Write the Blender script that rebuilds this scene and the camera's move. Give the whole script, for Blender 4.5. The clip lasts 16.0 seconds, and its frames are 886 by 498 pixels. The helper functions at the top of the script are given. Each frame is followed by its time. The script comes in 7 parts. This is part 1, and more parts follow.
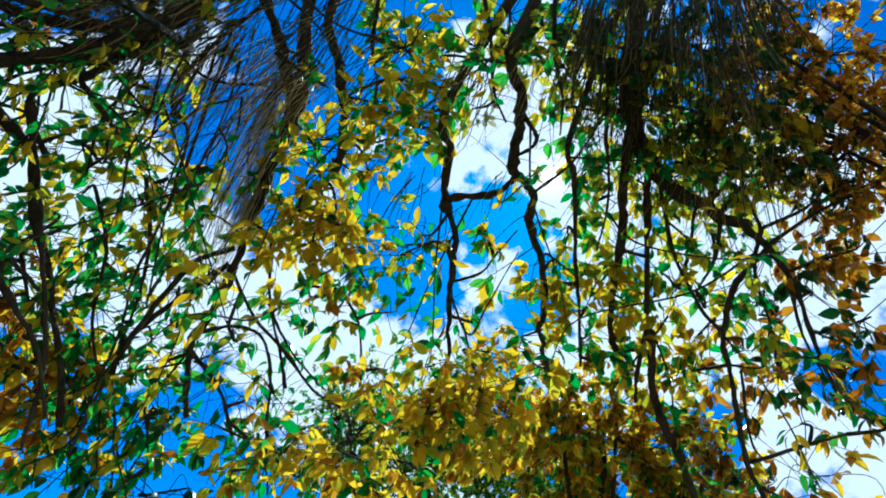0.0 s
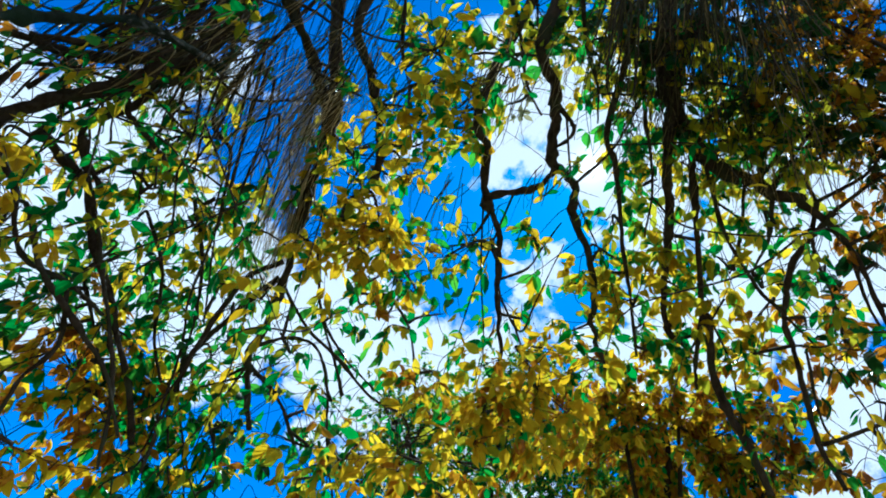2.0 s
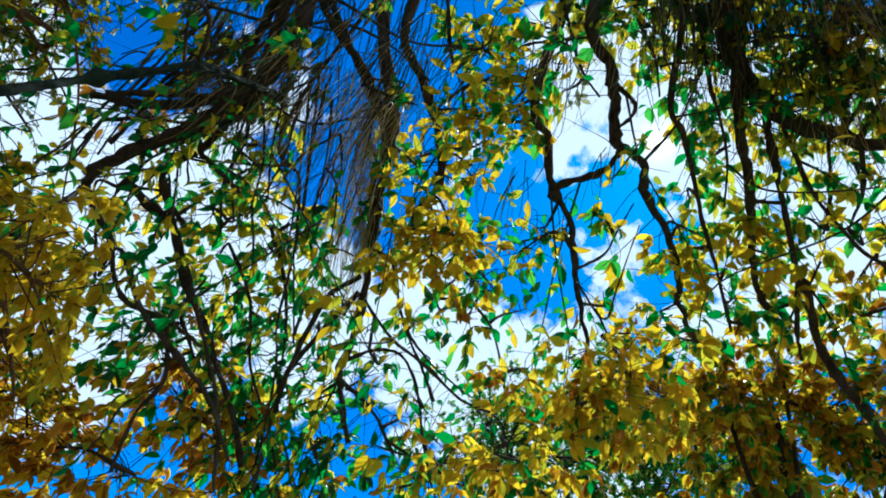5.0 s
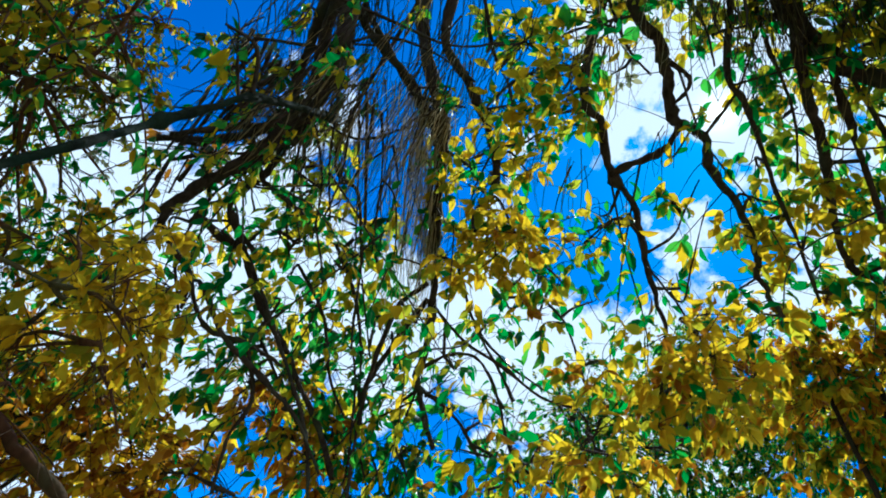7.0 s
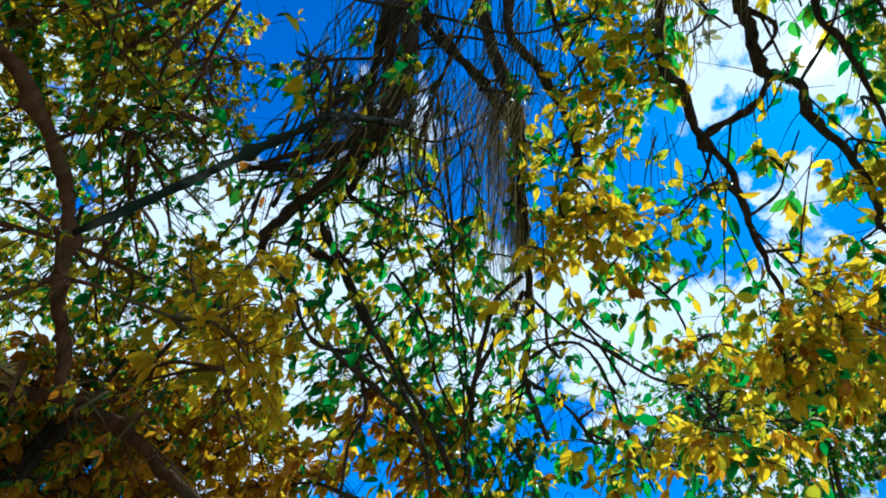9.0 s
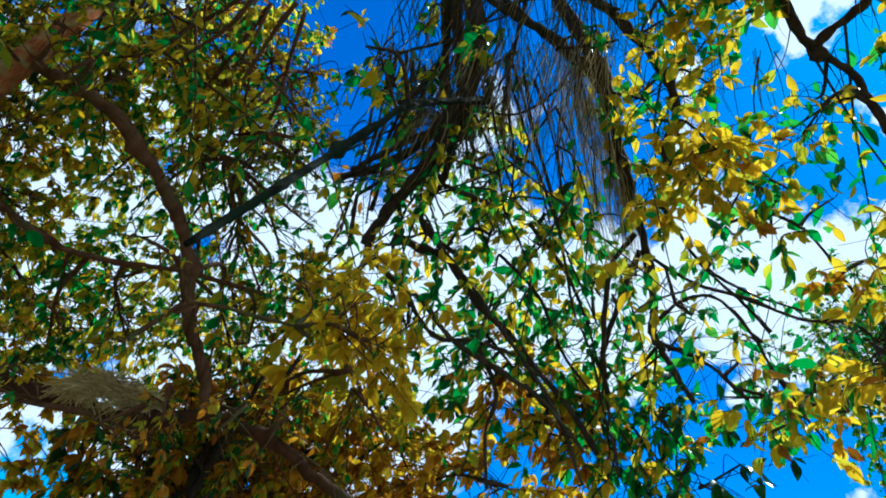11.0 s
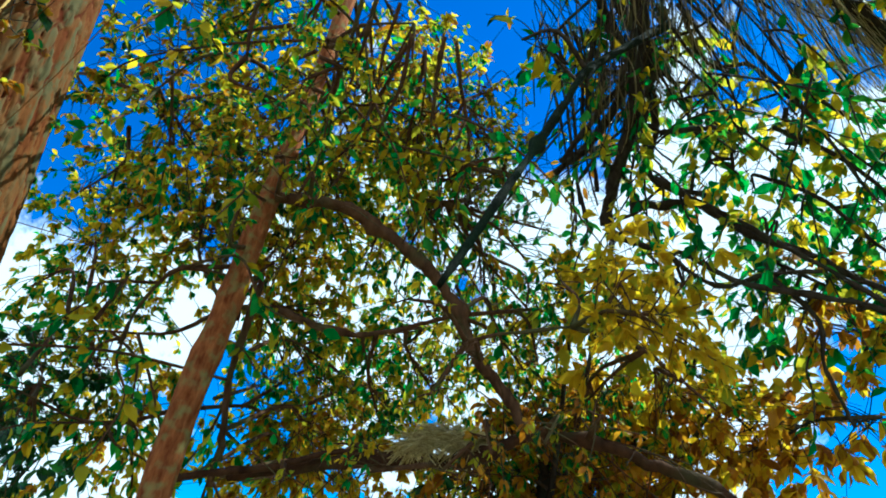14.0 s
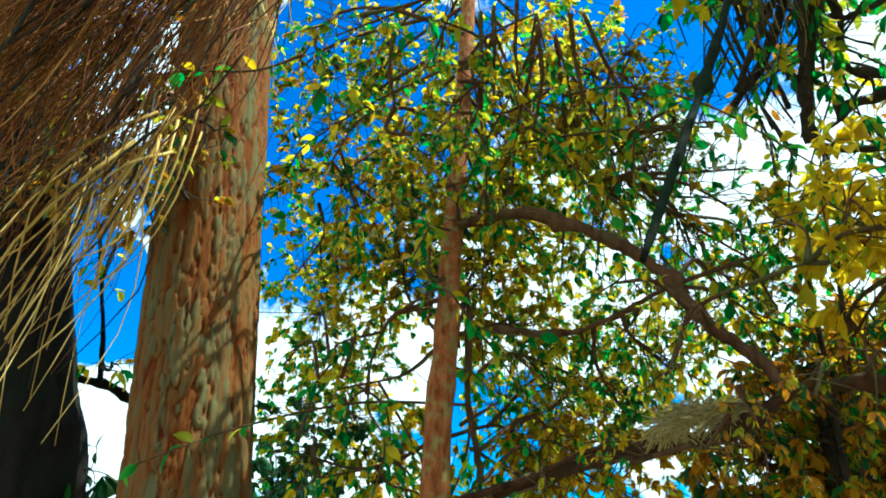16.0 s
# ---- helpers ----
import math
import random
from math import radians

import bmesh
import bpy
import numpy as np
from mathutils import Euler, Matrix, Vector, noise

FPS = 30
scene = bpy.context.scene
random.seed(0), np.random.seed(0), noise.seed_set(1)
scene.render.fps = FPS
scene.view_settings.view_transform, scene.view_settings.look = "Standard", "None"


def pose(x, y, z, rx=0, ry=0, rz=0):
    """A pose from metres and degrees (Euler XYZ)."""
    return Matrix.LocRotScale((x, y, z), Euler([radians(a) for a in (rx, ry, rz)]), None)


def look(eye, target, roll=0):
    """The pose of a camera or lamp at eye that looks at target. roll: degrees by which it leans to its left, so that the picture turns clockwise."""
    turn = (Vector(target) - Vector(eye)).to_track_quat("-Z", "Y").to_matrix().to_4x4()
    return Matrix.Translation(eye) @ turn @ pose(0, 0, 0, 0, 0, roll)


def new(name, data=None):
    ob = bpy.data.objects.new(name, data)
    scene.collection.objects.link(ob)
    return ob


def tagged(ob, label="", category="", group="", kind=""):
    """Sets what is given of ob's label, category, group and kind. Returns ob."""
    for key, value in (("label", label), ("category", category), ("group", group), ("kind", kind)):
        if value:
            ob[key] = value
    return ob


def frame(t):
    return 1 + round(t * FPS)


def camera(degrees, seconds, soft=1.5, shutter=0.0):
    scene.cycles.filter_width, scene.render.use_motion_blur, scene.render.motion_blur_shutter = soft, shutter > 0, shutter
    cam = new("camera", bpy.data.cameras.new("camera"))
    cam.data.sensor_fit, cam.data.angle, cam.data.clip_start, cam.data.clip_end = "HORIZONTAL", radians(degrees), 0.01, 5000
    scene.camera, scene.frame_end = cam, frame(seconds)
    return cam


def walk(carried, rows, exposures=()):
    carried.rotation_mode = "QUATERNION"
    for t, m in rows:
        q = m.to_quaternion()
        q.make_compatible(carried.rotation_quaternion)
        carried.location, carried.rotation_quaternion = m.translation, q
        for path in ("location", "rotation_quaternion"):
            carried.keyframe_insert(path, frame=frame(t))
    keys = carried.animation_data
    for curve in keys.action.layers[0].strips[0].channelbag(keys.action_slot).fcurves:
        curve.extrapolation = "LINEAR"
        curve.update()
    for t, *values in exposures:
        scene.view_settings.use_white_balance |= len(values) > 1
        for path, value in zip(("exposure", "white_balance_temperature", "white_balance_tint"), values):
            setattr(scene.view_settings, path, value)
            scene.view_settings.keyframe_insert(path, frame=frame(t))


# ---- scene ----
cam = camera(70.64, 16.0, soft=1.85)
ROWS = [
    (0.0, 0.326, -0.136, 1.661, 140.94, -15.64, -2.35),
    (0.5, 0.326, -0.136, 1.661, 140.45, -15.80, -0.56),
    (1.0, 0.326, -0.136, 1.661, 140.02, -15.90, 1.10),
    (1.5, 0.326, -0.136, 1.661, 139.68, -16.05, 2.46),
    (2.0, 0.326, -0.136, 1.661, 139.28, -16.05, 3.73),
    (2.5, 0.326, -0.136, 1.661, 138.85, -15.98, 5.07),
    (3.0, 0.326, -0.136, 1.661, 138.45, -16.10, 6.45),
    (5.5, 0.326, -0.136, 1.661, 136.02, -16.22, 15.79),
    (6.0, 0.326, -0.136, 1.661, 135.52, -16.13, 17.86),
    (6.5, 0.326, -0.136, 1.661, 135.00, -16.17, 20.05),
    (7.0, 0.326, -0.136, 1.661, 134.27, -16.16, 22.50),
    (7.5, 0.326, -0.136, 1.661, 133.49, -16.28, 25.17),
    (8.0, 0.326, -0.136, 1.661, 132.77, -16.22, 27.79),
    (8.5, 0.326, -0.136, 1.661, 131.77, -16.30, 30.93),
    (9.0, 0.326, -0.136, 1.661, 130.68, -16.38, 33.93),
    (9.5, 0.326, -0.136, 1.661, 129.33, -16.05, 37.58),
    (9.7, 0.326, -0.136, 1.661, 128.70, -16.06, 39.09),
    (11.8, 0.228, -0.040, 1.650, 124.85, -12.66, 53.85),
    (12.0, 0.228, -0.040, 1.650, 124.31, -12.20, 55.64),
    (12.5, 0.228, -0.040, 1.650, 122.97, -10.78, 61.70),
    (13.0, 0.228, -0.040, 1.650, 121.90, -9.56, 67.86),
    (13.5, 0.228, -0.040, 1.650, 121.29, -8.22, 73.71),
    (14.0, 0.228, -0.040, 1.650, 120.71, -6.57, 79.98),
    (14.5, 0.228, -0.040, 1.650, 120.08, -5.00, 86.72),
    (15.0, 0.228, -0.040, 1.650, 119.76, -3.62, 92.76),
    (15.5, 0.228, -0.040, 1.650, 119.59, -1.93, 98.34),
    (16.0, 0.228, -0.040, 1.650, 119.54, -0.35, 103.55),
]
walk(cam, [(t, pose(*p)) for t, *p in ROWS], exposures=[(0, 0.24, 5200, -1), (9.5, 0.24, 5250, -1), (12, 0.42, 5180, -1), (13.5, 0.6, 5220, -7), (15, 0.84, 5330, -15), (16, 1.11, 5560, -17)])

# ---- world, sun, exposure ----
SUN_DIR = Vector((-0.040, 0.531, 0.847)).normalized()
# cloud banks (the last two added) and blue gaps: direction, half width in degrees
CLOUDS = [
    ((-0.362, 0.732, 0.577), 11.7),
    ((-0.535, 0.580, 0.614), 4.0),
    ((-0.065, 0.517, 0.854), 7.0),
    ((0.286, 0.568, 0.772), 6.6),
    ((0.121, 0.725, 0.678), 4.0),
    ((-0.618, 0.609, 0.498), 6.1),
    ((-0.724, 0.437, 0.534), 12.4),
    ((0.350, 0.719, 0.601), 4.0),
    ((-0.756, 0.225, 0.615), 8.5),
    ((-0.832, 0.259, 0.490), 5.0),
    ((-0.940, 0.200, 0.276), 5.5),
    ((-0.860, 0.360, 0.361), 4.8),
    ((-0.912, -0.072, 0.403), 7.3),
    ((-0.895, -0.300, 0.330), 4.4),
    ((-0.833, -0.483, 0.270), 5.0),
    ((-0.942, -0.315, 0.113), 5.0),
    ((-0.737, -0.653, 0.175), 7.0),
    ((-0.250, 0.563, 0.788), 2.5),
    # two wide unseen banks, added to throw fill light on the leaves
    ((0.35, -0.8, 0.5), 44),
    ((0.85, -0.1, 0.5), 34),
]
GAPS = [
    ((-0.244, 0.628, 0.738), 6.6),
    ((-0.519, 0.492, 0.699), 5.3),
    ((-0.397, 0.392, 0.830), 4.0),
    ((-0.549, 0.767, 0.331), 10.2),
    ((-0.457, 0.819, 0.346), 5.0),
    ((0.428, 0.638, 0.640), 3.0),
    ((-0.680, 0.169, 0.713), 6.1),
    ((-0.691, 0.085, 0.718), 3.0),
    ((-0.344, 0.851, 0.398), 4.0),
    ((-0.665, 0.156, 0.730), 3.0),
    ((-0.964, -0.172, 0.201), 6.1),
    ((-0.697, -0.425, 0.578), 6.6),
    ((-0.631, -0.400, 0.665), 5.0),
    ((-0.540, -0.706, 0.458), 5.0),
    ((-0.687, -0.645, 0.334), 4.0),
    ((-0.670, -0.241, 0.702), 5.0),
]


def build_world():
    world = bpy.data.worlds.new("sky")
    scene.world = world
    world.use_nodes = True
    nt = world.node_tree
    nt.nodes.clear()
    n = nt.nodes.new
    ln = nt.links.new
    out, bg = n("ShaderNodeOutputWorld"), n("ShaderNodeBackground")
    ln(bg.outputs[0], out.inputs[0])
    sky = n("ShaderNodeTexSky")
    sky.sky_type = "NISHITA"
    sky.sun_disc = False
    sky.sun_elevation = radians(57.8)
    sky.sun_rotation = radians(-4.3)
    sky.air_density, sky.dust_density, sky.ozone_density = 1.0, 0.3, 3.0
    hue = n("ShaderNodeHueSaturation")
    hue.inputs["Saturation"].default_value = 1.2
    hue.inputs["Value"].default_value = 1.0
    ln(sky.outputs[0], hue.inputs["Color"])
    deep = n("ShaderNodeMix")
    deep.data_type, deep.blend_type = "RGBA", "MULTIPLY"
    deep.inputs["Factor"].default_value = 1
    deep.inputs["B"].default_value = (0.026, 0.92, 1.6, 1)
    ln(hue.outputs[0], deep.inputs["A"])
    co = n("ShaderNodeTexCoord")
    stir = n("ShaderNodeTexNoise")
    stir.inputs["Scale"].default_value = 4.5
    stir.inputs["Detail"].default_value = 7
    ln(co.outputs["Generated"], stir.inputs["Vector"])
    shift = n("ShaderNodeVectorMath")
    shift.operation = "MULTIPLY_ADD"
    shift.inputs[1].default_value = (0.42, 0.42, 0.42)
    ln(stir.outputs["Color"], shift.inputs[0])
    ln(co.outputs["Generated"], shift.inputs[2])
    back = n("ShaderNodeVectorMath")
    back.operation = "SUBTRACT"
    back.inputs[1].default_value = (0.21, 0.21, 0.21)
    ln(shift.outputs[0], back.inputs[0])
    level = n("ShaderNodeVectorMath")
    level.operation = "NORMALIZE"
    ln(back.outputs[0], level.inputs[0])
    # soft-edged heaps and gaps about these directions, their outlines broken up by noise
    def field(spots, share):
        most = None
        for d, half in spots:
            soft = half * (share if half < 15 else 0.72)
            dot = n("ShaderNodeVectorMath")
            dot.operation = "DOT_PRODUCT"
            dot.inputs[1].default_value = Vector(d).normalized()
            ln(level.outputs[0], dot.inputs[0])
            mp = n("ShaderNodeMapRange")
            mp.inputs["From Min"].default_value = math.cos(radians(half + soft))
            mp.inputs["From Max"].default_value = math.cos(radians(max(half - soft, 0.2)))
            ln(dot.outputs["Value"], mp.inputs["Value"])
            if most is None:
                most = mp.outputs[0]
            else:
                mx = n("ShaderNodeMath")
                mx.operation = "MAXIMUM"
                ln(most, mx.inputs[0])
                ln(mp.outputs[0], mx.inputs[1])
                most = mx.outputs[0]
        return most

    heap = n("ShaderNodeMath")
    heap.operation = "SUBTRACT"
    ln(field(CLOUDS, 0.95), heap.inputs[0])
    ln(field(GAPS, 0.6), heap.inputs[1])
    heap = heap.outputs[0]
    noi = n("ShaderNodeTexNoise")
    noi.inputs["Scale"].default_value = 9.0
    noi.inputs["Detail"].default_value = 9
    noi.inputs["Roughness"].default_value = 0.62
    ln(co.outputs["Generated"], noi.inputs["Vector"])
    mul = n("ShaderNodeMath")
    mul.operation = "MULTIPLY_ADD"
    ln(noi.outputs["Fac"], mul.inputs[0])
    mul.inputs[1].default_value = 2.6
    mul.inputs[2].default_value = -1.3 + 0.22
    add = n("ShaderNodeMath")
    add.operation = "ADD"
    ln(mul.outputs[0], add.inputs[0])
    ln(heap, add.inputs[1])
    edge = n("ShaderNodeMapRange")
    edge.interpolation_type = "SMOOTHSTEP"
    edge.inputs["From Min"].default_value = 0.38
    edge.inputs["From Max"].default_value = 0.72
    ln(add.outputs[0], edge.inputs["Value"])
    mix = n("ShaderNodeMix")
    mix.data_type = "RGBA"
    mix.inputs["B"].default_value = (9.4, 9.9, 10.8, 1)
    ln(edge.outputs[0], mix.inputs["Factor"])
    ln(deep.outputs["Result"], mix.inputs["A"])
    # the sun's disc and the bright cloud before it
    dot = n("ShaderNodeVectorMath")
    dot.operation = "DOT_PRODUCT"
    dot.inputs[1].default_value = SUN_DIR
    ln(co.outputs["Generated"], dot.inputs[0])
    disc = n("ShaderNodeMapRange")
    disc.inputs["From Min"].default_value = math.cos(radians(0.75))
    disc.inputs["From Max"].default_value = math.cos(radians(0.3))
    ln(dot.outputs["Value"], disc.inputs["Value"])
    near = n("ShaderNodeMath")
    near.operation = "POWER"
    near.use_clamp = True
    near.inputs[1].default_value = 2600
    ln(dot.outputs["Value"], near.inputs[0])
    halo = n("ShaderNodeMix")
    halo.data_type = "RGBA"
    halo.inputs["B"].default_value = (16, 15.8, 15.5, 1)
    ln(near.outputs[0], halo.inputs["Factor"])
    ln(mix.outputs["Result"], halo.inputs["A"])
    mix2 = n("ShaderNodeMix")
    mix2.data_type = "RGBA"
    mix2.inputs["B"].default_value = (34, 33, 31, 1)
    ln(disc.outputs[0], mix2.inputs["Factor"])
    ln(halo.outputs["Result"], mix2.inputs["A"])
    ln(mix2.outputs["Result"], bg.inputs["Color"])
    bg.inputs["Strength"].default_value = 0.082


build_world()
sun = new("sun", bpy.data.lights.new("sun", "SUN"))
sun.data.energy, sun.data.angle, sun.data.color = 5.0, radians(0.55), (1.0, 0.94, 0.84)
sun.matrix_world = look(SUN_DIR * 50, (0, 0, 0))


# ---- materials ----
def leaf_material(name, dark, mid, light, glow=0.55, rough=0.45):
    """A thin leaf: lit face, light that passes through it, a light gloss and a blotchy tint that differs from leaf to leaf."""
    m = bpy.data.materials.new(name)
    m.use_nodes = True
    nt = m.node_tree
    nt.nodes.clear()
    n, ln = nt.nodes.new, nt.links.new
    out = n("ShaderNodeOutputMaterial")
    geo, info, co = n("ShaderNodeNewGeometry"), n("ShaderNodeObjectInfo"), n("ShaderNodeTexCoord")
    add = n("ShaderNodeMath")
    add.operation = "ADD"
    ln(geo.outputs["Random Per Island"], add.inputs[0])
    ln(info.outputs["Random"], add.inputs[1])
    frac = n("ShaderNodeMath")
    frac.operation = "FRACT"
    ln(add.outputs[0], frac.inputs[0])
    noi = n("ShaderNodeTexNoise")
    noi.inputs["Scale"].default_value = 38
    noi.inputs["Detail"].default_value = 4
    ln(co.outputs["Object"], noi.inputs["Vector"])
    both = n("ShaderNodeMath")
    both.operation = "MULTIPLY_ADD"
    ln(noi.outputs["Fac"], both.inputs[0])
    both.inputs[1].default_value = 0.5
    ln(frac.outputs[0], both.inputs[2])
    half = n("ShaderNodeMath")
    half.operation = "MULTIPLY"
    half.inputs[1].default_value = 0.67
    ln(both.outputs[0], half.inputs[0])
    ramp = n("ShaderNodeValToRGB")
    ramp.color_ramp.elements[0].color = (*dark, 1)
    ramp.color_ramp.elements[0].position = 0.1
    ramp.color_ramp.elements[1].color = (*light, 1)
    ramp.color_ramp.elements[1].position = 0.9
    e = ramp.color_ramp.elements.new(0.5)
    e.color = (*mid, 1)
    ln(half.outputs[0], ramp.inputs[0])
    skin = n("ShaderNodeBsdfPrincipled")
    skin.inputs["Roughness"].default_value = rough
    skin.inputs["Specular IOR Level"].default_value = 0.35
    ln(ramp.outputs[0], skin.inputs["Base Color"])
    bump = n("ShaderNodeBump")
    bump.inputs["Strength"].default_value = 0.25
    bump.inputs["Distance"].default_value = 0.004
    ln(noi.outputs["Fac"], bump.inputs["Height"])
    ln(bump.outputs[0], skin.inputs["Normal"])
    thru = n("ShaderNodeBsdfTranslucent")
    ln(ramp.outputs[0], thru.inputs["Color"])
    mx = n("ShaderNodeMixShader")
    mx.inputs[0].default_value = glow
    ln(skin.outputs[0], mx.inputs[1])
    ln(thru.outputs[0], mx.inputs[2])
    ln(mx.outputs[0], out.inputs[0])
    return m


def bark_material(name, dark, light, patch, scale=(14, 14, 3), bump=0.6, blots=5.5):
    """Furrowed bark: long streaks, blotches of lichen, rough."""
    m = bpy.data.materials.new(name)
    m.use_nodes = True
    nt = m.node_tree
    n, ln = nt.nodes.new, nt.links.new
    skin = nt.nodes["Principled BSDF"]
    skin.inputs["Roughness"].default_value = 0.85
    skin.inputs["Specular IOR Level"].default_value = 0.08
    co, mp = n("ShaderNodeTexCoord"), n("ShaderNodeMapping")
    mp.inputs["Scale"].default_value = scale
    ln(co.outputs["Object"], mp.inputs["Vector"])
    streak = n("ShaderNodeTexNoise")
    streak.inputs["Scale"].default_value = 1.6
    streak.inputs["Detail"].default_value = 8
    streak.inputs["Roughness"].default_value = 0.65
    ln(mp.outputs[0], streak.inputs["Vector"])
    ramp = n("ShaderNodeValToRGB")
    ramp.color_ramp.elements[0].position, ramp.color_ramp.elements[1].position = 0.34, 0.66
    ramp.color_ramp.elements[0].color, ramp.color_ramp.elements[1].color = (*dark, 1), (*light, 1)
    ln(streak.outputs["Fac"], ramp.inputs[0])
    blot = n("ShaderNodeTexNoise")
    blot.inputs["Scale"].default_value = blots
    blot.inputs["Detail"].default_value = 6
    ln(co.outputs["Object"], blot.inputs["Vector"])
    br = n("ShaderNodeMapRange")
    br.inputs["From Min"].default_value, br.inputs["From Max"].default_value = 0.5, 0.68
    br.inputs["To Max"].default_value = 0.75
    ln(blot.outputs["Fac"], br.inputs["Value"])
    mix = n("ShaderNodeMix")
    mix.data_type = "RGBA"
    mix.inputs["B"].default_value = (*patch, 1)
    ln(br.outputs[0], mix.inputs["Factor"])
    ln(ramp.outputs[0], mix.inputs["A"])
    ln(mix.outputs["Result"], skin.inputs["Base Color"])
    bm_ = n("ShaderNodeBump")
    bm_.inputs["Strength"].default_value = bump
    bm_.inputs["Distance"].default_value = 0.02
    ln(streak.outputs["Fac"], bm_.inputs["Height"])
    ln(bm_.outputs[0], skin.inputs["Normal"])
    return m


LEAF = {
    "Y": leaf_material("leaf_yellow", (0.54, 0.34, 0.004), (0.67, 0.45, 0.006), (0.76, 0.57, 0.02), 0.84),
    "G": leaf_material("leaf_green", (0.008, 0.13, 0.022), (0.018, 0.28, 0.04), (0.13, 0.45, 0.03), 0.8, 0.35),
    "L": leaf_material("leaf_olive", (0.26, 0.3, 0.01), (0.42, 0.41, 0.015), (0.58, 0.51, 0.02), 0.84),
    "O": leaf_material("leaf_russet", (0.2, 0.06, 0.003), (0.44, 0.18, 0.005), (0.6, 0.32, 0.01), 0.6),
    # D: darkened copy of the green leaf, with shade put into its colour
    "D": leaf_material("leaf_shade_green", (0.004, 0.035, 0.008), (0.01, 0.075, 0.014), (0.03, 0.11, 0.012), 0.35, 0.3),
    "W": leaf_material("leaf_pale", (0.2, 0.22, 0.1), (0.36, 0.36, 0.18), (0.5, 0.46, 0.25), 0.5),
}
BARK = bark_material("limb_bark", (0.02, 0.015, 0.012), (0.075, 0.057, 0.046), (0.05, 0.062, 0.04))
BARK_WARM = bark_material("slender_bark", (0.15, 0.035, 0.01), (0.4, 0.14, 0.045), (0.26, 0.25, 0.09), (30, 30, 9), 1.0, 22)
BARK_MID = bark_material("branch_bark", (0.04, 0.018, 0.009), (0.13, 0.065, 0.032), (0.07, 0.08, 0.03))
BARK_BROWN = bark_material("beam_bark", (0.025, 0.011, 0.006), (0.08, 0.036, 0.017), (0.05, 0.045, 0.018))
# grey-green bark darkened to near black: the branch's shade is in the colour
BARK_GREEN_SHADE = bark_material("shaded_green_bark", (0.004, 0.006, 0.003), (0.012, 0.018, 0.008), (0.008, 0.02, 0.007), (30, 30, 12))
# near-black: the shade on the left trunk is put into its bark colour
BARK_SHADE = bark_material("shaded_bark", (0.006, 0.005, 0.004), (0.02, 0.015, 0.011), (0.012, 0.016, 0.01))
NEEDLE = {
    "grey": leaf_material("needle_grey", (0.12, 0.085, 0.035), (0.27, 0.2, 0.09), (0.46, 0.37, 0.18), 0.45, 0.85),
    "pale": leaf_material("needle_pale", (0.45, 0.38, 0.22), (0.66, 0.57, 0.37), (0.82, 0.74, 0.54), 0.6, 0.85),
    "tan": leaf_material("needle_tan", (0.4, 0.3, 0.11), (0.62, 0.51, 0.22), (0.8, 0.69, 0.36), 0.45, 0.85),
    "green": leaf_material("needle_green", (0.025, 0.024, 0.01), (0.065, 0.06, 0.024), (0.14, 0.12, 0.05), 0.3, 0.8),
    "straw": leaf_material("needle_straw", (0.4, 0.2, 0.03), (0.6, 0.38, 0.09), (0.8, 0.6, 0.22), 0.3, 0.7),
    "rust": leaf_material("needle_rust", (0.1, 0.024, 0.004), (0.22, 0.068, 0.01), (0.36, 0.15, 0.024), 0.3, 0.8),
}


